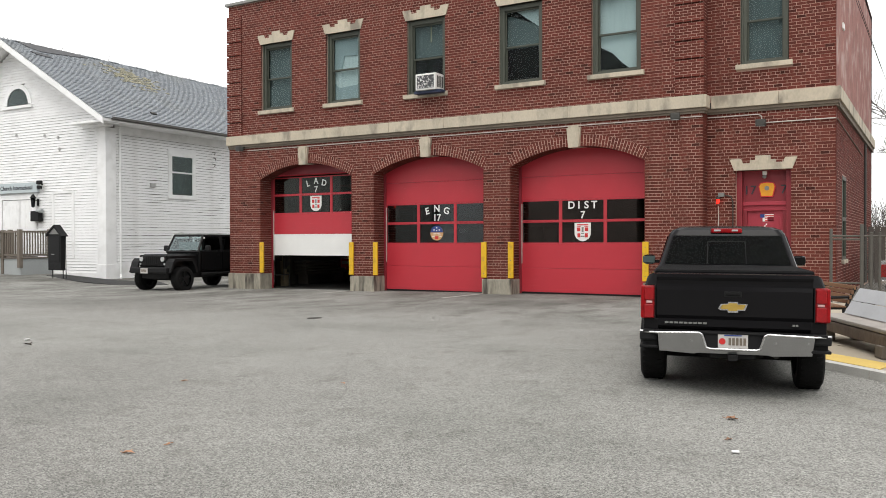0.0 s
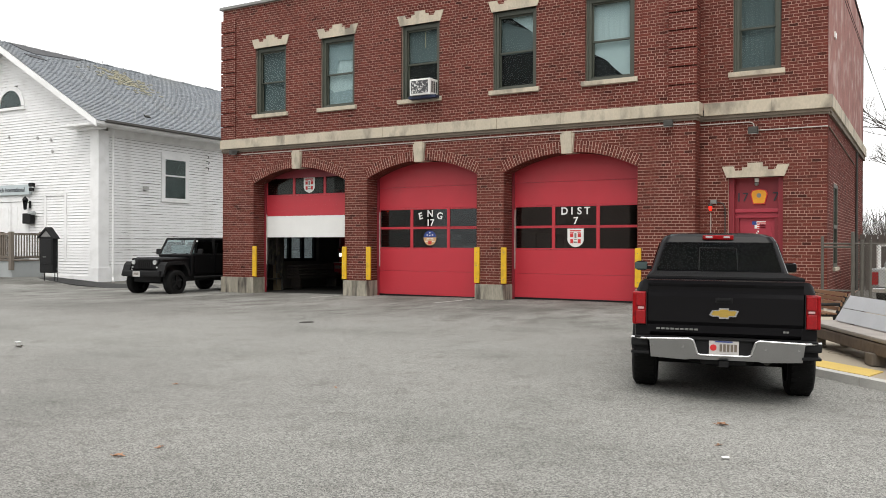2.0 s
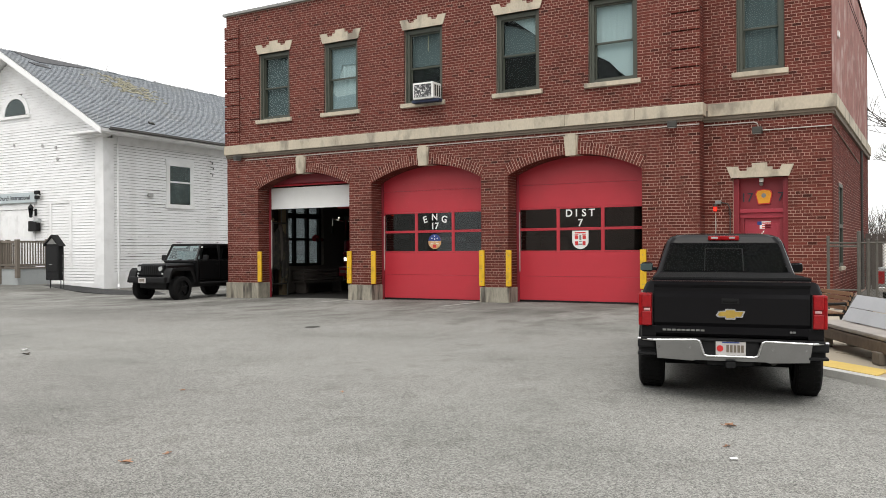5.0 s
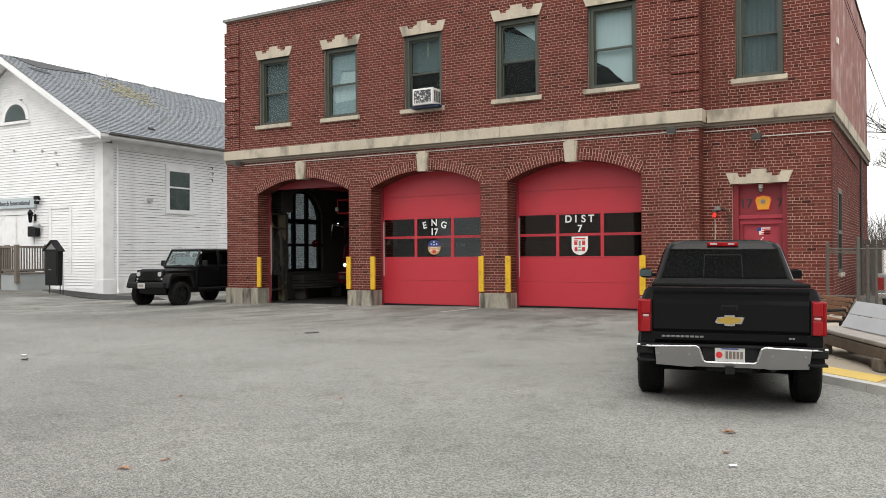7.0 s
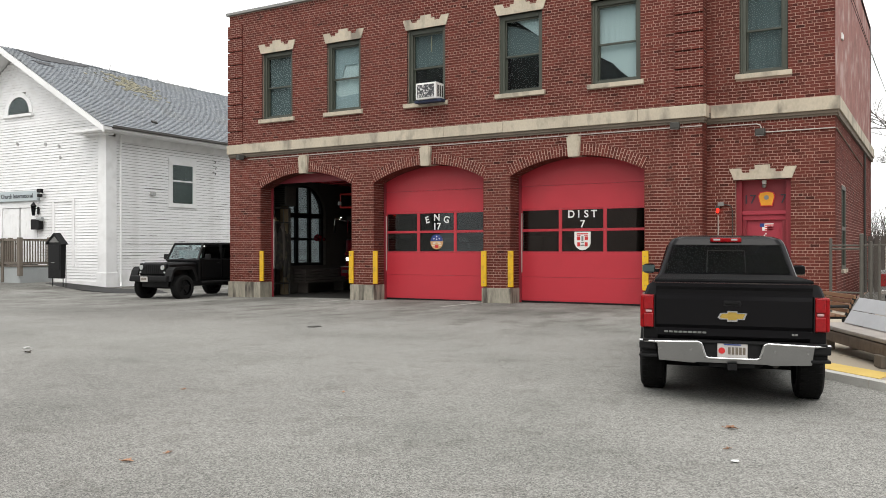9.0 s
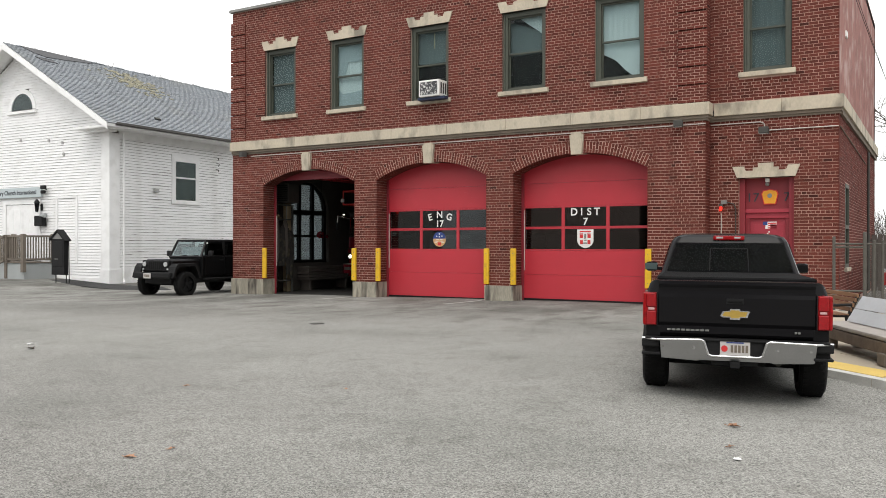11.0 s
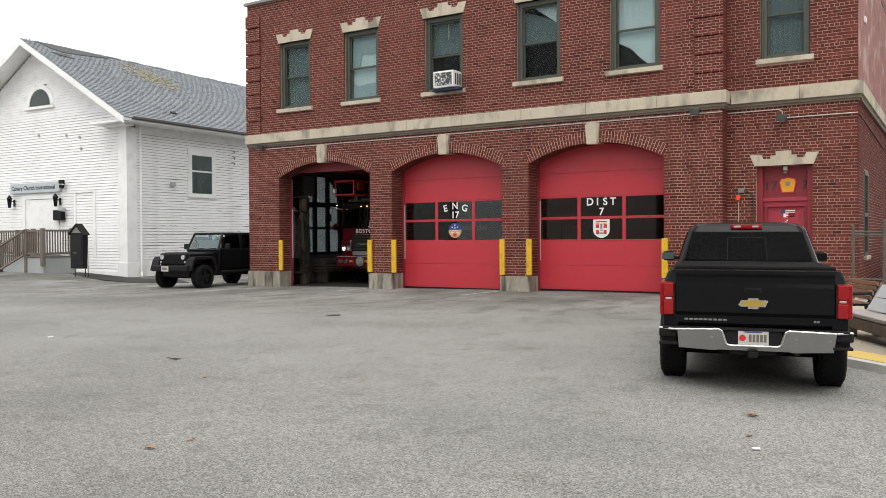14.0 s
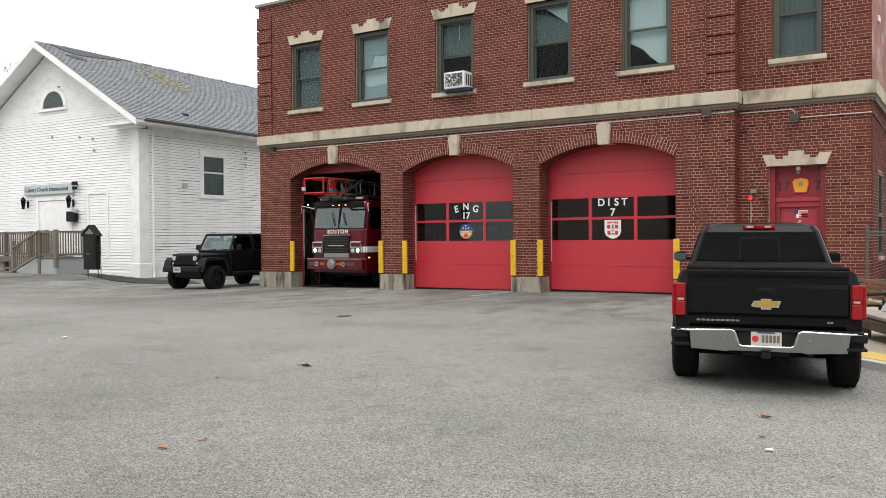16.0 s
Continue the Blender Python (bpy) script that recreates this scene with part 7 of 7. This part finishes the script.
def pavement():
    bm = prism(B(), [(4.6, 5.92), (30, -18), (30, 22.0), (XE + 0.05, 22.0), (XE + 0.05, YW - 0.32), (-5.3, YW - 0.32), (-5.3, 20.5), (-3.2, 18.5), (-2.15, 12.2)], "z", -0.1, 0.075)
    pav = tagged(part("pavement", bm, CONCRETE), "tan concrete pavement slabs beside the yard", "pavement", kind="structure")
    u = (P1 - P0).normalized()
    n = Vector((u.y, -u.x))
    if n.x + n.y < 0:
        n = -n
    length = (P1 - P0).length
    k, step = 0, 1.2
    while k * step < length:
        a, b = P0 + u * (k * step + 0.006), P0 + u * (min((k + 1) * step, length) - 0.006)
        pts = [tuple(a - n * 0.005), tuple(b - n * 0.005), tuple(b + n * 0.15), tuple(a + n * 0.15)]
        part("kerb_stone", prism(B(), pts, "z", -0.1, 0.083), KERB, pav)
        k += 1
    # slab joints are laid as slabs a little proud
    for k in range(6):
        for r in range(3):
            a, b = P0 + u * (length - (k + 1) * 1.5 + 0.012) + n * (1.35 + r * 1.5), P0 + u * (length - k * 1.5 - 0.012) + n * (1.35 + r * 1.5)
            pts = [tuple(a), tuple(b), tuple(b + n * 1.476), tuple(a + n * 1.476)]
            if all(p[0] > XE + 0.1 for p in pts) and all(p[1] < 21.9 for p in pts):
                part("slab", prism(B(), pts, "z", 0.05, 0.082), CONCRETE, pav)
    a, b = P1 - u * 2.0 + n * 0.16, P1 - u * 0.2 + n * 0.16
    pad = [tuple(a), tuple(b), tuple(b + n * 0.46), tuple(a + u * 0.25 + n * 0.46)]
    part("warning_pad", prism(B(), pad, "z", 0.05, 0.087), YELLOW_PAD, pav, "faded yellow kerb ramp paint")


pavement()


def big_bench():
    """Heavy timber bench with a pale two-board back, on rough block legs."""
    d = Vector((-0.44, 11.7, 0)) - Vector((-1.31, 13.55, 0))
    turn = math.degrees(math.atan2(d.y, d.x))
    b = thing("timber_bench", "heavy timber bench with pale grey back boards", "bench", at=pose(-1.35, 13.98, 0.082, 0, 0, turn))
    L = 4.3   # length
    part("seat_beam", box(B(), -0.35, L, -0.16, 0.36, 0.31, 0.37, 0.02), WOOD_SEAT, b, "worn pale seat plank")
    part("front_beam", box(B(), -0.33, L, -0.16, -0.04, 0.14, 0.30, 0.02), WOOD_BROWN, b, "rough brown front beam")
    part("rear_beam", box(B(), -0.33, L, 0.30, 0.42, 0.14, 0.30, 0.02), WOOD_BROWN, b)
    for x in (0.05, 2.1, 4.0):
        for y in (-0.12, 0.34):
            part("leg", box(B(), x - 0.11, x + 0.11, y - 0.09, y + 0.09, 0.0, 0.16, 0.015), WOOD_GREY, b)
    for x in (0.4, 2.1, 3.9):
        part("back_strut", loft(B(), [[(x - 0.04, 0.20, 0.30), (x + 0.04, 0.20, 0.30), (x + 0.04, 0.28, 0.30), (x - 0.04, 0.28, 0.30)], [(x - 0.04, 0.466, 0.745), (x + 0.04, 0.466, 0.745), (x + 0.04, 0.546, 0.745), (x - 0.04, 0.546, 0.745)]]), WOOD_BROWN, b)
    for k in range(2):
        z0, z1 = 0.39 + 0.195 * k, 0.575 + 0.195 * k
        def yy(z):
            return 0.20 + 0.60 * (z - 0.39)
        pts = [(yy(z0), z0), (yy(z1), z1), (yy(z1) + 0.035, z1 - 0.01), (yy(z0) + 0.035, z0 - 0.01)]
        part("back_board", prism(B(), pts, "x", -0.12, L), WOOD_PALE, b, "pale grey back board")


big_bench()


def park_bench(x, y, turn):
    b = thing("park_bench", "park bench with brown slats and black iron ends", "bench", at=pose(x, y, 0.082, 0, 0, turn) @ Matrix.Diagonal((1, 1, 0.80, 1)))
    for s in (-0.7, 0.7):
        bm = B()
        for p, q in (((s, 0, 0), (s, 0.05, 0.42)), ((s, 0.45, 0), (s, 0.42, 0.42)), ((s, 0.0, 0.42), (s, 0.45, 0.42)), ((s, 0.45, 0.42), (s, 0.62, 0.88)), ((s, 0.0, 0.42), (s, -0.02, 0.64)), ((s, -0.05, 0.64), (s, 0.52, 0.66))):
            tube(bm, p, q, 0.032, seg=8)
        part("iron_end", bm, MATT_BLACK, b)
    for i in range(5):
        part("seat_slat", box(B(), -0.75, 0.75, 0.01 + 0.09 * i, 0.085 + 0.09 * i, 0.44, 0.47, 0.006), WOOD_WARM, b)
    for i in range(4):
        z = 0.52 + 0.10 * i
        y0 = 0.45 + 0.37 * (z - 0.42)
        part("back_slat", box(B(), -0.75, 0.75, y0 - 0.02, y0 + 0.01, z, z + 0.085, 0.006), WOOD_WARM, b)


park_bench(-2.05, 16.3, -65)


def fence():
    f = thing("chain_link_fence", "galvanised chain-link fence with round posts", "fence")
    y = 22.2
    posts = [(-2.2, 0.036, 1.83), (-1.53, 0.045, 1.93), (-1.33, 0.035, 1.75), (-1.15, 0.03, 1.75), (1.2, 0.035, 1.75), (3.7, 0.035, 1.75), (6.2, 0.035, 1.75)]
    for x, r, h in posts:
        p = part("post", tube(B(), (x, y, 0.0), (x, y, h), r, seg=12), FENCE_GREY, f)
        part("post_cap", ball(B(), (x, y, h), r * 1.15, (1, 1, 0.7), 10), FENCE_GREY, p)
    for z in (1.68, 1.60):
        part("rail", tube(B(), (-2.2, y, z), (6.2 if z > 1.65 else -1.53, y, z), 0.022, seg=8), FENCE_GREY, f)
    part("rail", tube(B(), (-2.2, y, 0.55), (-1.53, y, 0.55), 0.022, seg=8), FENCE_GREY, f)
    rods = []
    s, lo, hi = 0.07, -1.53, 6.2
    for i in range(int(10 / s)):
        xa = -3.6 + i * s
        for sg in (1, -1):
            xb = xa + sg * 1.58
            t0 = 0.0 if lo <= xa <= hi else max(0, min(1, ((lo if xa < lo else hi) - xa) / (xb - xa)))
            t1 = 1.0 if lo <= xb <= hi else max(0, min(1, ((lo if xb < lo else hi) - xa) / (xb - xa)))
            if t1 - t0 > 0.02:
                rods.append(((xa + (xb - xa) * t0, y, 0.1 + 1.58 * t0), (xa + (xb - xa) * t1, y, 0.1 + 1.58 * t1), 0.0035, 0.0035))
    sticks("wire_mesh", rods, FENCE_GREY, f)["kind"] = "stuff"


fence()


def parked_pickup():
    """The tail of a pale pickup with a pipe rack behind the fence."""
    p = thing("parked_truck", "pale grey pickup with a white pipe rack behind the fence", "pickup truck", at=pose(-0.35, 25.3, 0.0, 0, 0, -6))
    part("bed", box(B(), -0.98, 0.98, 0.05, 2.0, 0.5, 1.02, 0.04), PALE_CONCRETE, p)
    part("tailgate", box(B(), -0.78, 0.78, 0.0, 0.06, 0.52, 1.0, 0.02), VENT, p)
    bm = loft(B(), [ring4(0.5, 0.96, 2.02, 4.0, 0.06), ring4(1.1, 0.95, 2.02, 4.0, 0.08), ring4(1.65, 0.72, 2.2, 3.5, 0.1), ring4(1.7, 0.6, 2.35, 3.35, 0.1)])
    part("cab", bm, PALE_CONCRETE, p)
    part("bonnet", box(B(), -0.93, 0.93, 4.0, 5.3, 0.5, 1.05, 0.1), PALE_CONCRETE, p)
    for s in (-1, 1):
        part("tail_lamp", box(B(), min(s * 0.79, s * 0.97), max(s * 0.79, s * 0.97), -0.01, 0.12, 0.58, 0.92, 0.015), TAIL_RED, p)
        part("rack_post", tube(B(), (s * 0.8, 0.15, 1.0), (s * 0.8, 0.15, 1.66), 0.06, seg=10), WHITE_PAINT, p)
    part("rack_bar", tube(B(), (-0.85, 0.15, 1.66), (0.85, 0.15, 1.66), 0.04, seg=10), WHITE_PAINT, p)
    part("rear_bumper", box(B(), -0.95, 0.95, -0.12, 0.05, 0.36, 0.5, 0.02), CHROME, p)
    for s in (-1, 1):
        for y in (1.0, 4.5):
            wheel(p, s * 0.82, y, 0.36, 0.24, s, STEEL)


parked_pickup()


# ---- trees and cables ----
def bare_tree(x, y, h, seed, spread=0.55):
    rng = random.Random(seed)
    t = thing("bare_tree", "leafless grey-brown tree with fine twigs", "tree", at=pose(x, y, 0), group="bare trees")
    trunk, twigs = B(), []

    def grow(p, d, length, r, depth):
        q = p + d * length
        if depth < 3:
            tube(trunk, p, q, r, r * 0.7, seg=7, caps=False)
        else:
            twigs.append((p, q, r, r * 0.7))
        if depth == 6:
            return
        for k in range(2 if depth < 1 else 3):
            ax = Vector((rng.uniform(-1, 1), rng.uniform(-1, 1), rng.uniform(-0.15, 0.55))).normalized()
            nd = (d * (0.85 if k == 0 else 0.6) + ax * spread).normalized()
            grow(q - d * length * rng.uniform(0, 0.35) * (k > 0), nd, length * rng.uniform(0.66, 0.84), r * 0.62, depth + 1)
    grow(Vector((0, 0, -0.1)), Vector((0.05, 0, 1)).normalized(), h * 0.26, h * 0.016, 0)
    part("trunk", trunk, BARK, t)
    sticks("crown", twigs, BARK, t)["kind"] = "stuff"


bare_tree(1.2, 46, 13, 3)
bare_tree(-0.2, 62, 12, 11)
bare_tree(4.5, 58, 14, 12)
bare_tree(6, -17, 17, 14)
bare_tree(-3, -20, 18, 15)
bare_tree(-15, -18, 16, 16)
bare_tree(-84, 50, 24, 5)
bare_tree(-74, 46, 20, 8)


def thicket():
    """Far scrub behind the fence."""
    rng = random.Random(21)
    rods = []
    for i in range(5200):
        x, y = rng.uniform(-4, 26), rng.uniform(37, 46)
        p = Vector((x, y, 0))
        q = p + Vector((rng.uniform(-0.8, 0.8), rng.uniform(-0.5, 0.5), rng.uniform(1.0, 3.4)))
        rods.append((p, q, 0.022, 0.006))
        for _ in range(2):
            m = p.lerp(q, rng.uniform(0.4, 0.9))
            rods.append((m, m + Vector((rng.uniform(-0.6, 0.6), rng.uniform(-0.3, 0.3), rng.uniform(0.2, 0.8))), 0.012, 0.004))
    tagged(sticks("thicket", rods, SHRUB), "tangled leafless scrub beyond the fence", "scrub", kind="stuff")


thicket()


def screen_fence():
    """Dark slatted screen beyond the parked truck."""
    f = thing("slatted_fence", "dark slatted screen fence beyond the parked truck", "fence")
    me = None
    for i in range(70):
        x = -2.3 + 0.2 * i
        if me is None:
            ob = part("slat", box(B(), 0.0, 0.17, 0.0, 0.03, 0.05, 2.05, 0.005), BARK, f)
            me = ob.data
        else:
            ob = new("slat", me)
            ob.parent = f
        ob.location = (x, 33.5, 0)
    for z in (0.4, 1.8):
        part("rail", box(B(), -2.3, 11.7, 33.53, 33.6, z, z + 0.08), IRON, f)


screen_fence()


def cables():
    for a, b in (((XE + 0.02, 27.0, 9.1), (-1.2, 40.0, 6.4)), ((XE + 0.02, 26.6, 8.9), (-0.9, 38.0, 5.6))):
        c = thing("overhead_cable", "thin black overhead cable from the side wall", "cable", group="overhead cables")
        bm = B()
        pts = []
        for k in range(9):
            t = k / 8
            pts.append(Vector(a).lerp(Vector(b), t) - Vector((0, 0, 0.5 * t * (1 - t))))
        for p, q in zip(pts, pts[1:]):
            tube(bm, p, q, 0.008, seg=5, caps=False)
        part("wire", bm, RUBBER, c)


cables()


# ---- the street side behind the viewer: plain house fronts that close the place ----
def street_side():
    rng = random.Random(31)
    tones = [surf("house_wall_%d" % i, c, 0.85, var=0.12, scale=0.6, fine=6, bump=0.05) for i, c in enumerate(((0.33, 0.33, 0.31), (0.20, 0.19, 0.18), (0.50, 0.51, 0.52), (0.22, 0.17, 0.15)))]
    x = -62
    k = 0
    while x < 60:
        w, h, d = rng.uniform(8, 11), rng.uniform(8.5, 11), 10
        bm = B()
        box(bm, x, x + w, -24 - d, -24, -0.1, h)
        prism(bm, [(x - 0.4, h), (x + w + 0.4, h), (x + w / 2, h + w * 0.42)], "y", -24.4 - d, -23.6)
        tagged(part("backdrop", bm, tones[k % 4]), "plain dark gabled house front across the street", "house", kind="structure")
        x += w + rng.uniform(0.6, 2.2)
        k += 1


street_side()


# ---- small things on the ground ----
def manhole():
    z = gz(-11.13, 13.55)
    m = thing("drain_cover", "round rusty iron cover set in the asphalt", "drain cover", at=pose(-11.13, 13.55, z) @ Matrix.Diagonal((0.62, 0.8, 1, 1)))
    part("lid", tube(B(), (0, 0, -0.03), (0, 0, 0.012), 0.17, seg=28), IRON, m)
    bm = B()
    for k in range(28):
        t0, t1 = 2 * math.pi * k / 28, 2 * math.pi * (k + 1) / 28
        prism(bm, [(r * math.cos(t), r * math.sin(t)) for r, t in ((0.175, t0), (0.22, t0), (0.22, t1), (0.175, t1))], "z", -0.03, 0.009)
    part("ring", bm, IRON, m)


manhole()


DARK_LEAF = surf("dark_dry_leaf", (0.045, 0.035, 0.026), 0.85, var=0.3, scale=25, fine=90, bump=0.1)


def leaf_mesh(size, seed):
    """A curled, lobed dry leaf."""
    rng = random.Random(seed)
    bm = B()
    rim = []
    for k in range(16):
        t = 2 * math.pi * k / 16
        r = size * (0.5 + 0.22 * math.cos(5 * t) + rng.uniform(-0.06, 0.06))
        rim.append(bm.verts.new((r * math.cos(t), 0.75 * r * math.sin(t), size * (0.08 + 0.28 * abs(math.sin(t)) * rng.uniform(0.5, 1.1)))))
    c = bm.verts.new((0, 0, 0.01))
    for k in range(16):
        bm.faces.new((c, rim[k], rim[(k + 1) % 16]))
    tube(bm, (-size * 0.5, 0, size * 0.06), (-size * 0.95, 0.02, size * 0.16), 0.003, seg=4)
    bmesh.ops.solidify(bm, geom=bm.faces[:], thickness=0.0015)
    return bm


def leaf(x, y, size, seed, turn, label):
    t = thing("dry_leaf", label, "leaf", at=pose(x, y, gz(x, y) + 0.002, 0, 0, turn), group="dry leaves")
    part("blade", leaf_mesh(size, seed), LEAF_BROWN, t)
    return t


leaf(-5.25, 4.2, 0.075, 1, 30, "curled red-brown dry leaf on asphalt")
leaf(-5.2, 4.55, 0.05, 2, 100, "small pale brown dry leaf on asphalt")
leaf(-1.57, 7.7, 0.09, 3, 10, "curled red-brown dry leaf on asphalt")
leaf(-1.43, 6.9, 0.05, 4, 70, "small pale brown dry leaf on asphalt")
leaf(-7.39, 6.69, 0.05, 6, 40, "small pale brown dry leaf on asphalt")
leaf(-5.72, 7.46, 0.05, 7, 160, "small pale brown dry leaf on asphalt")
leaf(-13.2, 6.8, 0.06, 9, 20, "small pale brown dry leaf on asphalt")
blown = leaf(-12.1, 7.83, 0.12, 5, 0, "dark curled dry leaf blown over asphalt")
blown.children[0].data.materials[0] = DARK_LEAF


def scrap(x, y, size, turn):
    s = thing("paper_scrap", "crumpled white paper scrap on asphalt", "litter", at=pose(x, y, 0.003, 0, 0, turn), group="paper scraps")
    bm = box(B(), -size, size, -size * 0.6, size * 0.6, 0.0, size * 0.5, size * 0.2)
    rng = random.Random(int(size * 1000))
    for v in bm.verts:
        v.co += Vector((rng.uniform(-1, 1), rng.uniform(-1, 1), rng.uniform(0, 1))) * size * 0.25
    part("wad", bm, PAPER, s)


scrap(-1.3, 6.49, 0.026, 20)
scrap(-12.67, 8.18, 0.04, 80)


def yard_marks():
    m = thing("yard_marking", "worn white paint strokes on the apron", "marking", kind="structure")
    for (x0, y0), (x1, y1) in (((-17.0, 20.9), (-16.9, 22.3)), ((-12.05, 20.3), (-11.9, 22.2))):
        za, zb = gz(x0, y0) + 0.004, gz(x1, y1) + 0.004
        bm = loft(B(), [[(x0 - 0.05, y0, za - 0.01), (x0 + 0.05, y0, za - 0.01), (x0 + 0.05, y0, za), (x0 - 0.05, y0, za)], [(x1 - 0.05, y1, zb - 0.01), (x1 + 0.05, y1, zb - 0.01), (x1 + 0.05, y1, zb), (x1 - 0.05, y1, zb)]])
        part("stroke", bm, WORN_LINE, m)


WORN_LINE = surf("worn_line_paint", (0.42, 0.41, 0.39), 0.9, var=0.2, scale=6, fine=40, bump=0.2)
yard_marks()


# ---- bricks laid one by one ----
def single_bricks():
    shared = {}
    for parent, (x0, x1, y0, y1, z0, z1) in SINGLE:
        key = (round(x1 - x0, 3), round(z1 - z0, 3))
        if key not in shared:
            me = bpy.data.meshes.new("brick")
            bm = box(B(), 0, key[0], 0, 0.05, 0, key[1])
            bmesh.ops.recalc_face_normals(bm, faces=bm.faces)
            bm.to_mesh(me)
            bm.free()
            me.materials.append(BRICK_ONE)
            shared[key] = me
        ob = new("brick", shared[key])
        ob.parent, ob.location = parent, (x0, y0, z0)


single_bricks()


# ---- what moves ----
def track_pose(s):
    """Pose of a door section whose middle has run s metres along its track: up, round the bend, then inwards."""
    bend, r = 3.75, 0.5
    if s < bend:
        return pose(0, 0, s)
    f = (s - bend) / r
    if f < math.pi / 2:
        return pose(0, r * (1 - math.cos(f)), bend + r * math.sin(f), -math.degrees(f))
    return pose(0, r + s - bend - r * math.pi / 2, bend + r, -90)


LIFT = ((0, 1.08), (0.5, 1.24), (1.0, 1.433), (1.5, 1.67), (2.0, 1.875), (2.5, 2.035), (3.0, 2.222), (3.5, 2.425), (4.0, 2.645), (4.5, 2.86), (5.0, 3.08), (5.5, 3.30), (6.0, 3.52), (6.5, 3.78), (7.0, 4.16), (7.5, 4.45), (8.0, 4.5), (16.0, 4.5))
ENGINE = ((0, 25.95), (11.8, 25.95), (12.5, 25.82), (13.0, 25.52), (13.5, 25.06), (14.0, 24.57), (14.5, 24.13), (15.0, 23.63), (15.5, 23.03), (16.0, 22.31))


def motions():
    times = [a for a, _ in LIFT]
    heights = [b for _, b in LIFT]
    ticks = [i * 0.25 for i in range(33)] + [16.0]
    for sec, mid in SECTIONS:
        walk(sec, [(t, track_pose(mid + float(np.interp(t, times, heights)))) for t in ticks])
    walk(ladder_truck, [(t, pose(FIRE_X, y, -0.05)) for t, y in ENGINE])
    for w in ladder_wheels:
        x, y, z = w.location
        walk(w, [(t, pose(x, y, z, math.degrees((25.95 - p) / 0.53))) for t, p in ENGINE])
    walk(blown, [(0, pose(-12.1, 7.83, 0.002)), (11.7, pose(-12.1, 7.83, 0.002)), (12.0, pose(-11.85, 7.83, 0.10, 70, 20, 10)), (12.5, pose(-10.9, 7.7, 0.05, 120, 60, 40)),
                 (13.0, pose(-9.98, 7.6, 0.01, 175, 20, 60)), (13.5, pose(-9.5, 7.55, 0.06, 110, 40, 80)), (14.0, pose(-8.9, 7.52, 0.03, 175, 10, 60)), (14.5, pose(-8.22, 7.5, 0.06, 105, 30, 100)),
                 (15.0, pose(-7.85, 7.6, 0.08, 60, 50, 60)), (15.5, pose(-7.2, 7.75, 0.05, 20, 20, 30)), (16.0, pose(-7.09, 7.85, 0.003, 0, 5, 40))])


motions()
